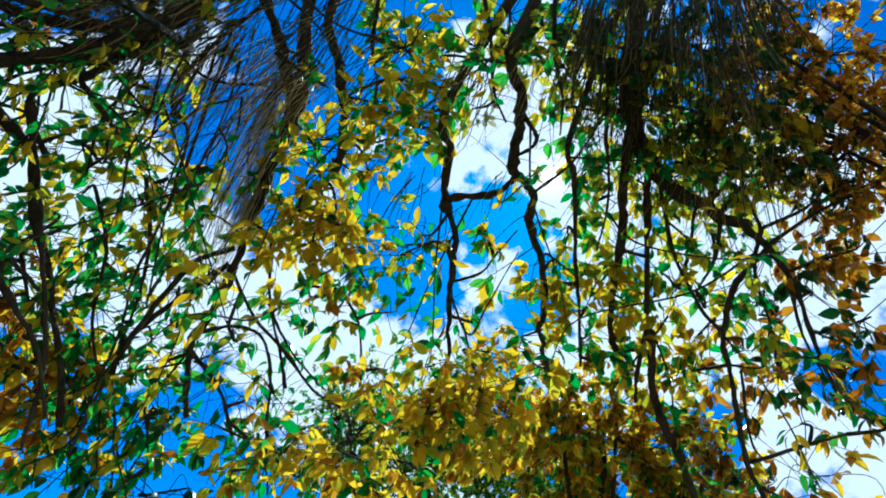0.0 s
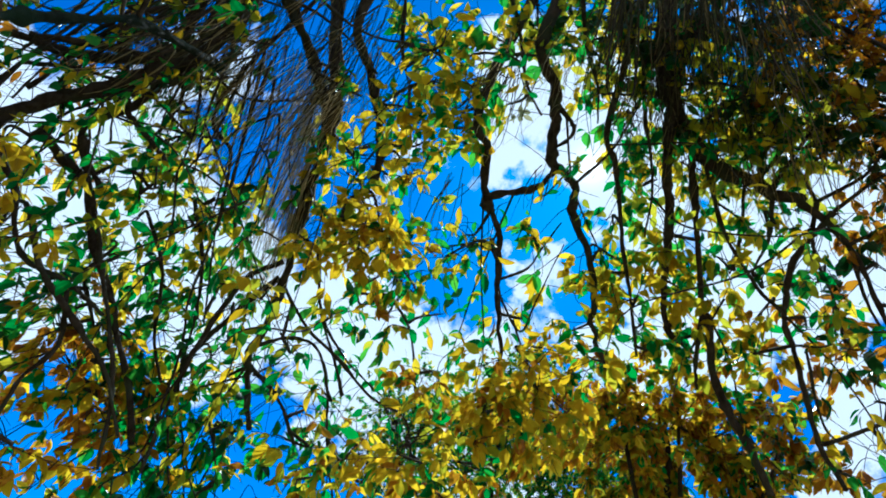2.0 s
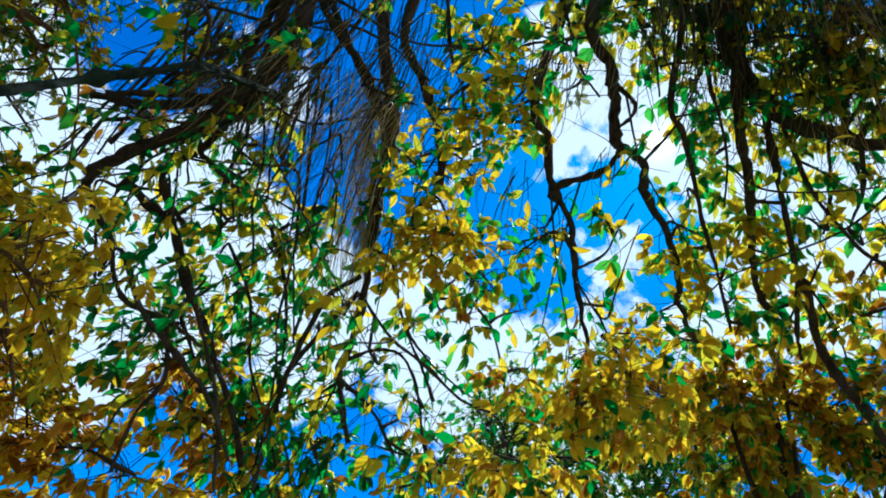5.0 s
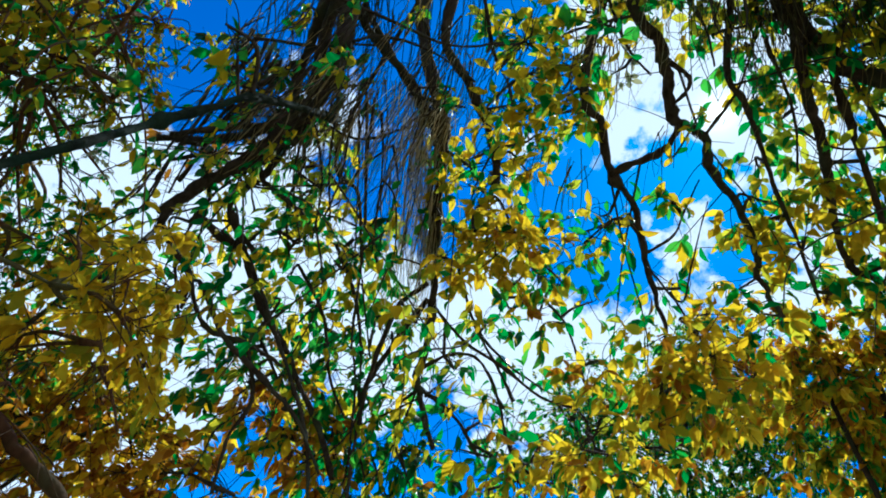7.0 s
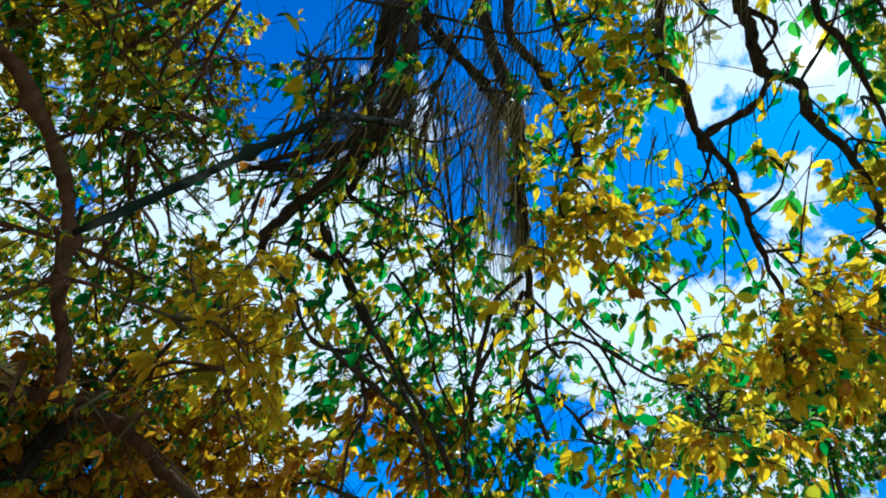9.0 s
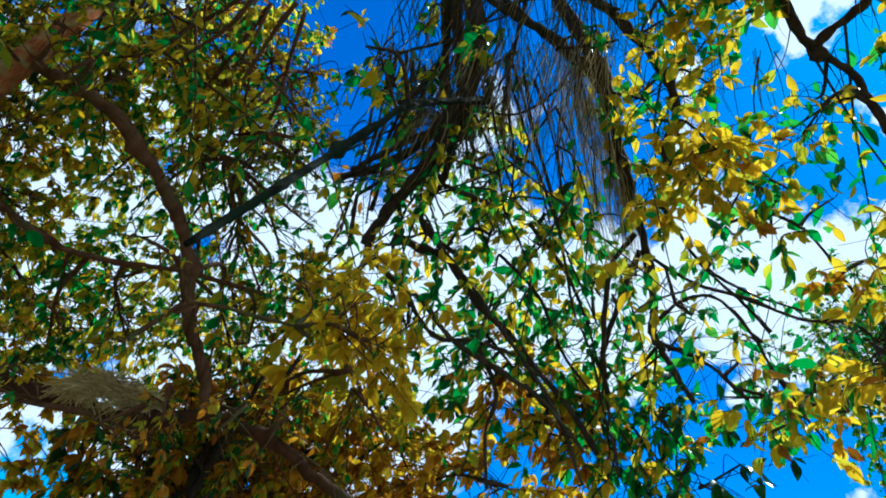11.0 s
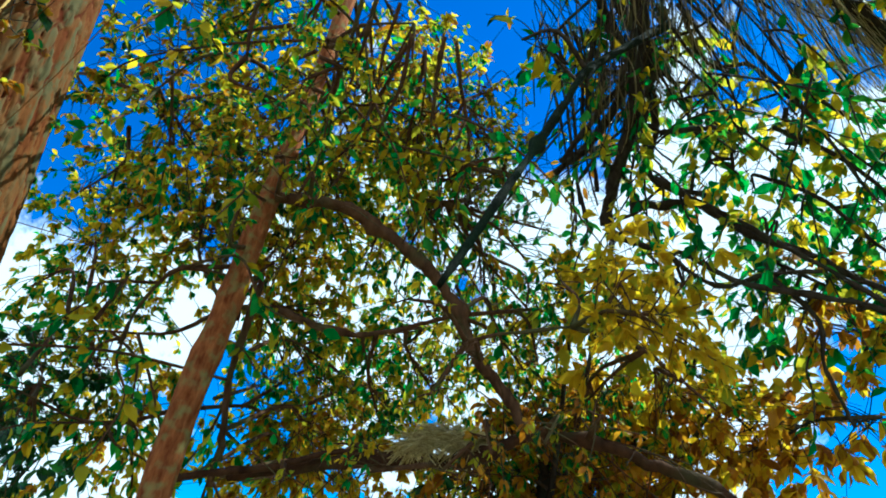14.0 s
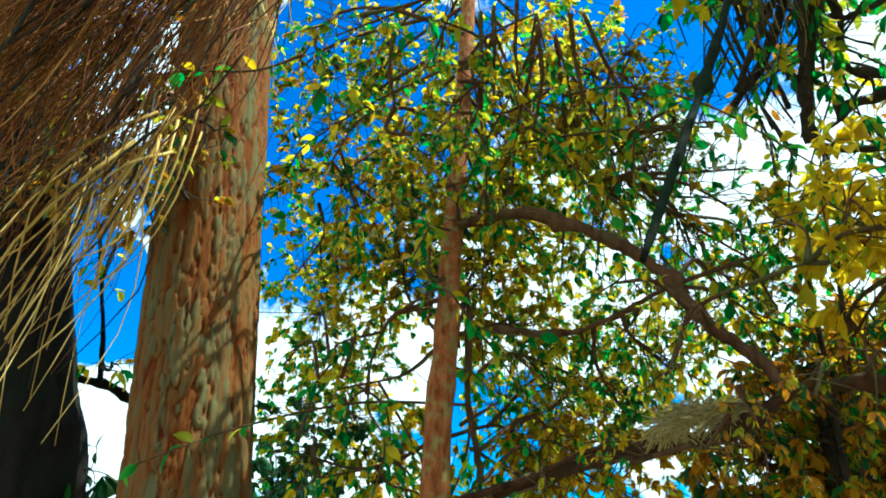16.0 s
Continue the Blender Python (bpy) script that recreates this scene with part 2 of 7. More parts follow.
def pine_bark():
    """Flaky pine bark: red furrows, tan to grey-green plates with pale rims; "relief" says how high the plate stands, "cell" which one it is."""
    m = bpy.data.materials.new("pine_bark")
    m.use_nodes = True
    nt = m.node_tree
    n, ln = nt.nodes.new, nt.links.new
    skin = nt.nodes["Principled BSDF"]
    skin.inputs["Roughness"].default_value = 0.9
    skin.inputs["Specular IOR Level"].default_value = 0.06
    relief, cell, co = n("ShaderNodeAttribute"), n("ShaderNodeAttribute"), n("ShaderNodeTexCoord")
    relief.attribute_name, cell.attribute_name = "relief", "cell"
    hue = n("ShaderNodeValToRGB")
    hue.color_ramp.elements[0].color, hue.color_ramp.elements[0].position = (0.11, 0.027, 0.006, 1), 0.3
    hue.color_ramp.elements[1].color, hue.color_ramp.elements[1].position = (0.11, 0.093, 0.04, 1), 0.92
    hue.color_ramp.elements.new(0.62).color = (0.155, 0.058, 0.015, 1)
    fine = n("ShaderNodeTexNoise")
    fine.inputs["Scale"].default_value, fine.inputs["Detail"].default_value = 26, 8
    stretch = n("ShaderNodeMapping")
    stretch.inputs["Scale"].default_value = (1, 1, 0.35)
    ln(co.outputs["Object"], stretch.inputs["Vector"])
    ln(stretch.outputs[0], fine.inputs["Vector"])
    mixed = n("ShaderNodeMath")
    mixed.operation = "MULTIPLY_ADD"
    ln(fine.outputs["Fac"], mixed.inputs[0])
    mixed.inputs[1].default_value = 0.9
    ln(cell.outputs["Fac"], mixed.inputs[2])
    less = n("ShaderNodeMath")
    less.operation = "MULTIPLY_ADD"
    less.inputs[1].default_value, less.inputs[2].default_value = 0.8, -0.2
    ln(mixed.outputs[0], less.inputs[0])
    ln(less.outputs[0], hue.inputs[0])
    cut = n("ShaderNodeMapRange")
    cut.inputs["From Min"].default_value, cut.inputs["From Max"].default_value = 0.1, 0.42
    ln(relief.outputs["Fac"], cut.inputs["Value"])
    mix = n("ShaderNodeMix")
    mix.data_type = "RGBA"
    mix.inputs["A"].default_value = (0.085, 0.017, 0.004, 1)
    ln(cut.outputs[0], mix.inputs["Factor"])
    ln(hue.outputs[0], mix.inputs["B"])
    ln(mix.outputs["Result"], skin.inputs["Base Color"])
    bump = n("ShaderNodeBump")
    bump.inputs["Strength"].default_value, bump.inputs["Distance"].default_value = 0.6, 0.01
    ln(fine.outputs["Fac"], bump.inputs["Height"])
    ln(bump.outputs[0], skin.inputs["Normal"])
    return m


BARK_PINE = pine_bark()


def ground_material():
    m = bpy.data.materials.new("leaf_litter")
    m.use_nodes = True
    nt = m.node_tree
    n, ln = nt.nodes.new, nt.links.new
    co, a, b, r = n("ShaderNodeTexCoord"), n("ShaderNodeTexNoise"), n("ShaderNodeTexVoronoi"), n("ShaderNodeValToRGB")
    a.inputs["Scale"].default_value, a.inputs["Detail"].default_value = 0.9, 8
    b.inputs["Scale"].default_value = 14
    ln(co.outputs["Object"], a.inputs["Vector"])
    ln(co.outputs["Object"], b.inputs["Vector"])
    mul = n("ShaderNodeMath")
    mul.operation = "MULTIPLY_ADD"
    ln(b.outputs["Distance"], mul.inputs[0])
    mul.inputs[1].default_value = 0.4
    ln(a.outputs["Fac"], mul.inputs[2])
    r.color_ramp.elements[0].position, r.color_ramp.elements[1].position = 0.35, 0.9
    r.color_ramp.elements[0].color, r.color_ramp.elements[1].color = (0.1, 0.09, 0.04, 1), (0.26, 0.2, 0.09, 1)
    ln(mul.outputs[0], r.inputs[0])
    ln(r.outputs[0], nt.nodes["Principled BSDF"].inputs["Base Color"])
    nt.nodes["Principled BSDF"].inputs["Roughness"].default_value = 0.95
    return m


# ---- builders ----
rng = np.random.default_rng(7)


def mesh_of(name, verts, faces, mats, index=None, smooth=True):
    me = bpy.data.meshes.new(name)
    me.from_pydata([tuple(v) for v in verts], [], faces)
    for m in mats:
        me.materials.append(m)
    if index is not None:
        me.polygons.foreach_set("material_index", np.asarray(index, dtype=np.int32))
    me.polygons.foreach_set("use_smooth", np.full(len(me.polygons), smooth))
    me.update()
    return me


def part(name, me, parent, label=""):
    ob = new(name, me)
    ob.parent = parent
    ob.matrix_parent_inverse = parent.matrix_world.inverted()
    return tagged(ob, label=label)


def curve(points, steps=6):
    """A smooth run of places through the control points (Catmull-Rom)."""
    p = np.array(points, float)
    p = np.vstack([2 * p[0] - p[1], p, 2 * p[-1] - p[-2]])
    out = []
    for i in range(1, len(p) - 2):
        for s in np.arange(steps) / steps:
            a, b, c, d = p[i - 1], p[i], p[i + 1], p[i + 2]
            out.append(0.5 * (2 * b + (c - a) * s + (2 * a - 5 * b + 4 * c - d) * s**2 + (3 * b - a - 3 * c + d) * s**3))
    out.append(p[-2])
    return np.array(out)


def tube(path, radii, sides=8, rough=0.0, verts=None, faces=None):
    """A round, tapering, closed stem along a path; rough: how uneven its skin is, as a share of its radius."""
    verts, faces = ([] if verts is None else verts), ([] if faces is None else faces)
    path = np.asarray(path, float)
    tang = np.gradient(path, axis=0)
    tang /= np.linalg.norm(tang, axis=1)[:, None] + 1e-9
    side = np.cross(tang[0], (0.31, 0.22, 0.92))
    if np.linalg.norm(side) < 0.1:
        side = np.cross(tang[0], (1, 0, 0))
    base = len(verts)
    ang = np.arange(sides) * 2 * math.pi / sides
    for i, c in enumerate(path):
        side = side - tang[i] * (side @ tang[i])
        side /= np.linalg.norm(side) + 1e-9
        up = np.cross(tang[i], side)
        r = radii[i] * (1 + rough * (rng.random(sides) - 0.5) * 2)
        ring = c + np.outer(np.cos(ang) * r, side) + np.outer(np.sin(ang) * r, up)
        verts.extend(ring.tolist())
    for i in range(len(path) - 1):
        a, b = base + i * sides, base + (i + 1) * sides
        for k in range(sides):
            k2 = (k + 1) % sides
            faces.append((a + k, a + k2, b + k2, b + k))
    faces.append(tuple(base + k for k in reversed(range(sides))))
    last = base + (len(path) - 1) * sides
    faces.append(tuple(last + k for k in range(sides)))
    return verts, faces


class Tree:
    """A tree: an empty at its foot, with trunk, limbs, boughs and leaves under it."""

    def __init__(self, name, foot, label, bark, group="", category="tree"):
        self.ob = new(name)
        self.ob.location = foot
        bpy.context.view_layer.update()
        tagged(self.ob, label=label, category=category, group=group)
        self.bark, self.ways, self.single = bark, [], 0
        self.joints = np.zeros((0, 3))
        self.thick = 1.6

    def stem(self, name, points, r0, r1, sides=9, wander=0.6, rough=0.16, label="", knots=()):
        path = curve(points, 7)
        n = len(path)
        s = np.linspace(0, 1, n)
        radii = r0 + (r1 - r0) * s
        for at, grow in knots:
            radii = radii * (1 + grow * np.exp(-((s - at) / 0.02) ** 2))
        if r0 < 0.06:
            swell = rng.normal(0, 1, n)
            swell = (swell + np.roll(swell, 1) + np.roll(swell, -1)) / 3
            knobbly = 1.0 if r0 < 0.05 else 0.2
            radii = radii * (1 + 0.2 * knobbly * np.clip(swell, -1, 1.6))
            for at in rng.random(2 + n // 12):
                radii = radii * (1 + 0.45 * knobbly * rng.random() * np.exp(-((s - at) / 0.018) ** 2))
        bend = np.cumsum(rng.normal(0, 1, (n, 3)), axis=0)
        bend -= np.linspace(0, 1, n)[:, None] * bend[-1]
        path = path + bend * wander * min(r0, 0.05) * 0.25
        v, f = tube(path, radii, sides, rough)
        ob = part(name, mesh_of(name, v, f, [self.bark]), self.ob, label)
        self.joints = np.vstack([self.joints, path[:: 2]])
        return ob

    def twiglets(self, points, r0, count, length, droop=0.5):
        """Bare side twigs along a limb."""
        path = curve(points, 6)
        for _ in range(int(count * 0.6)):
            v, f = [], []
            o = path[rng.integers(len(path))]
            d = rng.normal(0, 1, 3)
            d[2] = d[2] * 0.6 - droop
            d /= np.linalg.norm(d)
            size = length * (0.4 + rng.random())
            mid = o + d * size * 0.5 + rng.normal(0, 0.12 * size, 3)
            end = mid + d * size * 0.5 + (0, 0, -0.15 * size) + rng.normal(0, 0.1 * size, 3)
            pp = curve([o, mid, end], 4)
            tube(pp, np.linspace(r0 * 0.8, r0 * 0.3, len(pp)), 4, 0, v, f)
            part("twig", mesh_of("twig", v, f, [self.bark]), self.ob)

    def spray(self, centre, size, count, mix, leaf=0.1, twigs=7, own=0, hang=0.35, reach=1.2):
        """A bough that leaves the nearest limb, forks into twigs and carries leaves of the kinds in mix."""
        c = np.array(centre, float)
        size, count, twigs = size * 1.18, int(count * self.thick), int(twigs * 1.3)
        gap = np.linalg.norm(self.joints - c, axis=1)
        o = self.joints[gap.argmin()]
        if gap.min() > reach:
            o = c + (o - c) / gap.min() * reach
        v, f = [], []
        mid = (o + c) / 2 + rng.normal(0, 0.06, 3) + (0, 0, 0.08 * gap.min())
        main = curve([o, mid, c], 5)
        tube(main, np.linspace(0.011, 0.005, len(main)), 5, 0.05, v, f)
        spots, ways = [], []
        per = max(1, int(np.ceil(count / twigs)))
        for _ in range(twigs):
            s = main[rng.integers(len(main) // 2, len(main))]
            d = rng.normal(0, 1, 3)
            d[2] -= hang
            d /= np.linalg.norm(d)
            far = c + d * size * (0.55 + 0.9 * rng.random())
            bow = (s + far) / 2 + rng.normal(0, 0.18 * size, 3) + (0, 0, 0.12 * size)
            pp = curve([s, bow, far], 5)
            tube(pp, np.linspace(0.003, 0.0012, len(pp)), 4, 0, v, f)
            nodes = 0.3 + 0.7 * rng.random(max(2, per // 6)) ** 0.6
            for k in range(per):
                u = nodes[k % len(nodes)]
                j = min(int(u * (len(pp) - 1)), len(pp) - 2)
                at = pp[j] + (pp[j + 1] - pp[j]) * (u * (len(pp) - 1) - j)
                spots.append(at + rng.normal(0, 0.11 * leaf, 3))
                w = (pp[j + 1] - pp[j]) / (np.linalg.norm(pp[j + 1] - pp[j]) + 1e-9)
                side = rng.normal(0, 1, 3)
                w = w * 0.6 + side * 0.6 + np.array((0, 0, -0.5))
                ways.append(w / np.linalg.norm(w))
        bough = part("bough", mesh_of("bough", v, f, [self.bark]), self.ob)
        kinds = [k for k in mix]
        which = rng.integers(0, len(kinds), len(spots))
        self.leaves(bough, np.array(spots), np.array(ways), leaf, kinds, which, own)

    def shoots(self, count, length, mix, leaf, per=22, low=0.0, high=99.0):
        """Long thin shoots that droop from the limbs, with leaves along them."""
        far = np.linalg.norm(self.joints - (0.2, -0.1, 1.7), axis=1) > 2.4
        pool = self.joints[far & (self.joints[:, 2] > low) & (self.joints[:, 2] < high)]
        kinds = [k for k in mix]
        for _ in range(count):
            o = pool[rng.integers(len(pool))]
            d = rng.normal(0, 0.55, 3)
            d[2] = -0.55 - 0.5 * rng.random()
            size = length * (0.5 + 0.8 * rng.random())
            a = o + d * size * 0.35 + rng.normal(0, 0.06, 3)
            b = a + (d + rng.normal(0, 0.3, 3)) * size * 0.35
            c = b + (d * (0.6, 0.6, 1.2) + rng.normal(0, 0.3, 3)) * size * 0.35
            pp = curve([o, a, b, c], 6)
            v, f = tube(pp, np.linspace(0.007, 0.0022, len(pp)), 5, 0.05)
            shoot = part("shoot", mesh_of("shoot", v, f, [self.bark]), self.ob)
            spots, ways = [], []
            for _ in range(per):
                j = rng.integers(3, len(pp) - 1)
                spots.append(pp[j] + (pp[j + 1] - pp[j]) * rng.random())
                w = (pp[j + 1] - pp[j]) / np.linalg.norm(pp[j + 1] - pp[j]) * 0.5 + rng.normal(0, 0.55, 3) + (0, 0, -0.4)
                ways.append(w / np.linalg.norm(w))
            self.leaves(shoot, np.array(spots), np.array(ways), leaf, kinds, rng.integers(0, len(kinds), per), 0)

    def leaves(self, bough, spots, ways, leaf, kinds, which, own):
        n = len(spots)
        size = leaf * (0.65 + 0.6 * rng.random(n))
        up = rng.normal(0, 0.6, (n, 3)) + (0, 0, 1.0)
        y = np.cross(up, ways)
        y /= np.linalg.norm(y, axis=1)[:, None] + 1e-9
        zax = np.cross(ways, y)
        slots = sorted(set(kinds))
        loose = np.ones(n, bool)
        for i in range(min(own, n)):
            if self.single >= 300:
                break
            loose[i] = False
            self.single += 1
            ob = new("leaf", LEAF_MESH[kinds[which[i]]])
            ob.parent = bough
            m = Matrix((
                (*ways[i][:1], y[i][0], zax[i][0], spots[i][0]),
                (ways[i][1], y[i][1], zax[i][1], spots[i][1]),
                (ways[i][2], y[i][2], zax[i][2], spots[i][2]),
                (0, 0, 0, 1))) @ Matrix.Diagonal((size[i], size[i], size[i], 1))
            ob.matrix_world = m
        idx = np.nonzero(loose)[0]
        if len(idx) == 0:
            return
        wide = 0.58 + 0.55 * rng.random(len(idx))
        t = LEAF_SHAPE
        co = (t[None, :, 0, None] * ways[idx][:, None] + t[None, :, 1, None] * y[idx][:, None] * wide[:, None, None] + t[None, :, 2, None] * zax[idx][:, None])
        co = co * size[idx][:, None, None] + spots[idx][:, None]
        faces, mat = [], []
        for j, i in enumerate(idx):
            b = j * len(t)
            faces.extend(tuple(b + q for q in face) for face in LEAF_FACES)
            mat.extend([slots.index(kinds[which[i]])] * len(LEAF_FACES))
        me = mesh_of("leaves", co.reshape(-1, 3), faces, [LEAF[k] for k in slots], mat)
        tagged(part("leaves", me, bough), kind="stuff")

    def needles(self, a, b, count, length, kind, width=0.0027, sweep=(0, 0, 0), loose=0.06, pitch=1.0, spread=0.16, name="needles"):
        """Long thin needles that hang in a fringe from the line between two places of a limb."""
        a, b = np.array(a, float), np.array(b, float)
        v, f, mat = [], [], []
        for k in range(count):
            o = a + (b - a) * rng.random() + rng.normal(0, loose, 3)
            d = np.array(sweep, float) + rng.normal(0, spread, 3) + (0, 0, -pitch)
            d /= np.linalg.norm(d)
            size = length * (0.35 + 0.8 * rng.random())
            bow = rng.normal(0, 0.07 * size, 3)
            pts = [o, o + d * size * 0.35 + bow, o + d * size * 0.7 + bow * 1.2 + (0, 0, -0.03 * size), o + d * size + (0, 0, -0.1 * size)]
            w = width * (0.7 + 0.6 * rng.random())
            if k % 9 == 0:
                w *= 1.5
            before = len(f)
            tube(curve(pts, 2), np.linspace(w, w * 0.4, 7), 3, 0, v, f)
            mat.extend([1 if k % 9 == 0 else 0] * (len(f) - before))
        ob = part(name, mesh_of(name, v, f, [NEEDLE[kind], self.bark], mat), self.ob)
        tagged(ob, kind="stuff")


def leaf_shape():
    """One leaf of length 1 along x: pointed oval, folded along the midrib, its tip bent down."""
    rows = [(0.26, 0.2), (0.52, 0.265), (0.79, 0.165)]
    v = [(0, 0, 0)]
    for x, w in rows:
        d = -0.25 * x * x
        v += [(x, w, d + w * 0.35), (x, 0, d), (x, -w, d + w * 0.35)]
    v.append((1, 0, -0.3))
    f = [(0, 2, 1), (0, 3, 2)]
    for r in (0, 1):
        a = 1 + 3 * r
        f += [(a, a + 1, a + 4, a + 3), (a + 1, a + 2, a + 5, a + 4)]
    f += [(7, 8, 10), (8, 9, 10)]
    return np.array(v, float), f


LEAF_SHAPE, LEAF_FACES = leaf_shape()
LEAF_MESH = {k: mesh_of("leaf", LEAF_SHAPE, LEAF_FACES, [m]) for k, m in LEAF.items()}

# ---- the ground ----
def build_ground():
    n = 60
    v, f = [], []
    for i in range(n + 1):
        for j in range(n + 1):
            x, y = ((2 * i / n - 1) ** 3) * 400, ((2 * j / n - 1) ** 3) * 400
            v.append((x, y, 0.05 * noise.noise(Vector((x * 0.4, y * 0.4, 0))) - 0.05))
    for i in range(n):
        for j in range(n):
            a = i * (n + 1) + j
            f.append((a, a + n + 1, a + n + 2, a + 1))
    ob = new("ground", mesh_of("ground", v, f, [ground_material()]))
    tagged(ob, label="grassy garden ground strewn with fallen brown leaves", category="ground", kind="structure")


build_ground()


def pine_trunk(tree):
    """The pine's trunk: long flaky bark plates stand proud of narrow furrows."""
    around, high = 260, 1000
    z0, z1 = -0.15, 11.0
    foot, lean = Vector((-1.885, -1.259, 0)), Vector((0.071, -0.077, 1.0))
    v, f, relief, cell = [], [], [], []
    for i in range(high + 1):
        z = z0 + (z1 - z0) * i / high
        c = foot + lean * z
        r0 = (0.197 + 0.001 * z) * (1 - max(0, (z - 5.5) / 5.8) ** 1.3) + 0.09 * math.exp(-max(z, 0) * 3)
        for k in range(around):
            a = 2 * math.pi * k / around
            ca, sa = math.cos(a), math.sin(a)
            warp = 0.9 * noise.noise(Vector((ca * 2.2, sa * 2.2, z * 3.2)))
            fray = 0.16 * noise.noise(Vector((ca * 9, sa * 9, z * 13)))
            q = Vector((ca * 2.7 + warp * 0.26 + fray * 1.3, sa * 2.7 + warp * 0.26 + fray * 1.3, z * 1.5 + warp * 0.5 + fray))
            d, p = noise.voronoi(q * 2.0)
            plate = min(1.0, (d[1] - d[0]) * 8.0)
            own = abs(math.sin(p[0].x * 12.9 + p[0].y * 78.2 + p[0].z * 37.7))
            d, p = noise.voronoi(Vector((q.x * 3.4, q.y * 3.4, q.z * 2.6)))
            flake = min(1.0, (d[1] - d[0]) * 4.0)
            chip = abs(math.sin(p[0].x * 41.3 + p[0].y * 17.1 + p[0].z * 93.7))
            up = 0.042 * plate * (0.4 + own) + 0.012 * flake * (0.3 + chip) + 0.014 * noise.noise(q * 14) + 0.05 * noise.noise(q * 0.7)
            r = r0 * (1 + up)
            v.append((c.x + r * ca, c.y + r * sa, c.z))
            relief.append(plate * (0.45 + 0.55 * flake))
            cell.append(0.5 * own + 0.5 * chip)
    for i in range(high):
        for k in range(around):
            k2 = (k + 1) % around
            f.append((i * around + k, i * around + k2, (i + 1) * around + k2, (i + 1) * around + k))
    me = mesh_of("trunk", v, f, [BARK_PINE])
    for name, values in (("relief", relief), ("cell", cell)):
        me.attributes.new(name, "FLOAT", "POINT").data.foreach_set("value", values)
    part("trunk", me, tree.ob, "thick trunk with flaky red and grey-green bark plates")
    tree.joints = np.array([tuple(foot + lean * (0.3 * s)) for s in range(24)])
    tree.bark = BARK
    for k in range(13):
        z = 6.6 + 0.33 * k
        a = 2.4 * k
        reach = 1.7 - 0.1 * k
        o = foot + lean * z
        tip = o + Vector((math.cos(a) * reach, math.sin(a) * reach, -0.25))
        mid = o + (tip - o) * 0.55 + Vector((0, 0, 0.2))
        tree.stem("limb", [tuple(o), tuple(mid), tuple(tip)], 0.04, 0.01)
        tree.needles(mid, tip, 45, 0.35, "green", width=0.004, loose=0.1)



def hang_from(tree, a, b, tufts, per, length, kinds, width=0.0025, out=0.6, spread=0.1, limb=0.009):
    """A limb with tufts of long needles that hang from it and splay away from the clearing."""
    a, b = np.array(a, float), np.array(b, float)
    bow = (a + b) / 2 + rng.normal(0, 0.05, 3)
    tree.stem("limb", [a, (a + bow) / 2 + rng.normal(0, 0.03, 3), bow, (b + bow) / 2 + rng.normal(0, 0.03, 3), b], limb, limb * 0.6)
    for k in range(tufts):
        u = (k + rng.random()) / tufts
        p = a + (b - a) * u + rng.normal(0, 0.07, 3)
        way = p[:2] - (0.3, -0.1)
        way = way / np.linalg.norm(way) * out
        tree.needles(p, p + rng.normal(0, 0.05, 3), per, length * (0.55 + 0.8 * rng.random()), kinds[k % len(kinds)], width=width * (0.8 + 0.5 * rng.random()), loose=0.04, spread=spread, sweep=(way[0], way[1], 0))


def needle_heap(a, b, count):
    """A sheaf of dry needles caught on a limb."""
    a, b = np.array(a, float), np.array(b, float)
    v, f = [], []
    for _ in range(count):
        u = rng.random()
        high = 0.06 * min(u / 0.35, (1 - u) / 0.65) * rng.random() ** 0.7
        o = a + (b - a) * u + rng.normal(0, 0.012, 3) + (0, 0, high)
        d = (b - a) / np.linalg.norm(b - a) * rng.choice((-1, 1)) + (0, 0, -0.25) + rng.normal(0, 0.5, 3)
        d /= np.linalg.norm(d)
        size = 0.11 * (0.5 + rng.random())
        pts = [o - d * size * 0.5 + (0, 0, -0.012), o, o + d * size * 0.5 + (0, 0, -0.03 * rng.random())]
        tube(curve(pts, 2), np.linspace(0.0022, 0.001, 5), 3, 0, v, f)
    ob = new("needle_heap", mesh_of("needle_heap", v, f, [NEEDLE["tan"]]))
    tagged(ob, label="tangled heap of dry tan pine needles caught on a bough", category="dry needles", kind="stuff")


# ---- the trees ----
hanging_tree = Tree("hanging_tree", (0.9, -2.2, 0), "old leaning tree with crooked drooping limbs and yellowing leaves", BARK)
hanging_tree.thick = 1.05
hanging_tree.stem("trunk", [(0.9, -2.2, -0.15), (0.872, -2.105, 1.189), (0.609, -1.703, 3), (0.316, -1.101, 4.89), (0.123, -0.208, 6.126)], 0.2, 0.1, sides=14, wander=0.12)
hanging_tree.stem("limb", [(0.123, -0.208, 6.126), (0.104, 0.4, 6.053), (0.142, 0.917, 5.829)], 0.09, 0.06)
hanging_tree.stem("limb", [(0.123, -0.208, 6.126), (-0.682, 0.432, 5.786), (-1.053, 0.768, 5.477)], 0.09, 0.055)
hanging_tree.stem("limb", [(0.316, -1.101, 4.89), (0.507, -0.39, 5.55), (0.53, 0.307, 5.683)], 0.09, 0.06)
hanging_tree.stem("limb", [(0.316, -1.101, 4.89), (-0.492, -0.604, 5.339), (-1.265, 0.045, 5.132)], 0.09, 0.06)
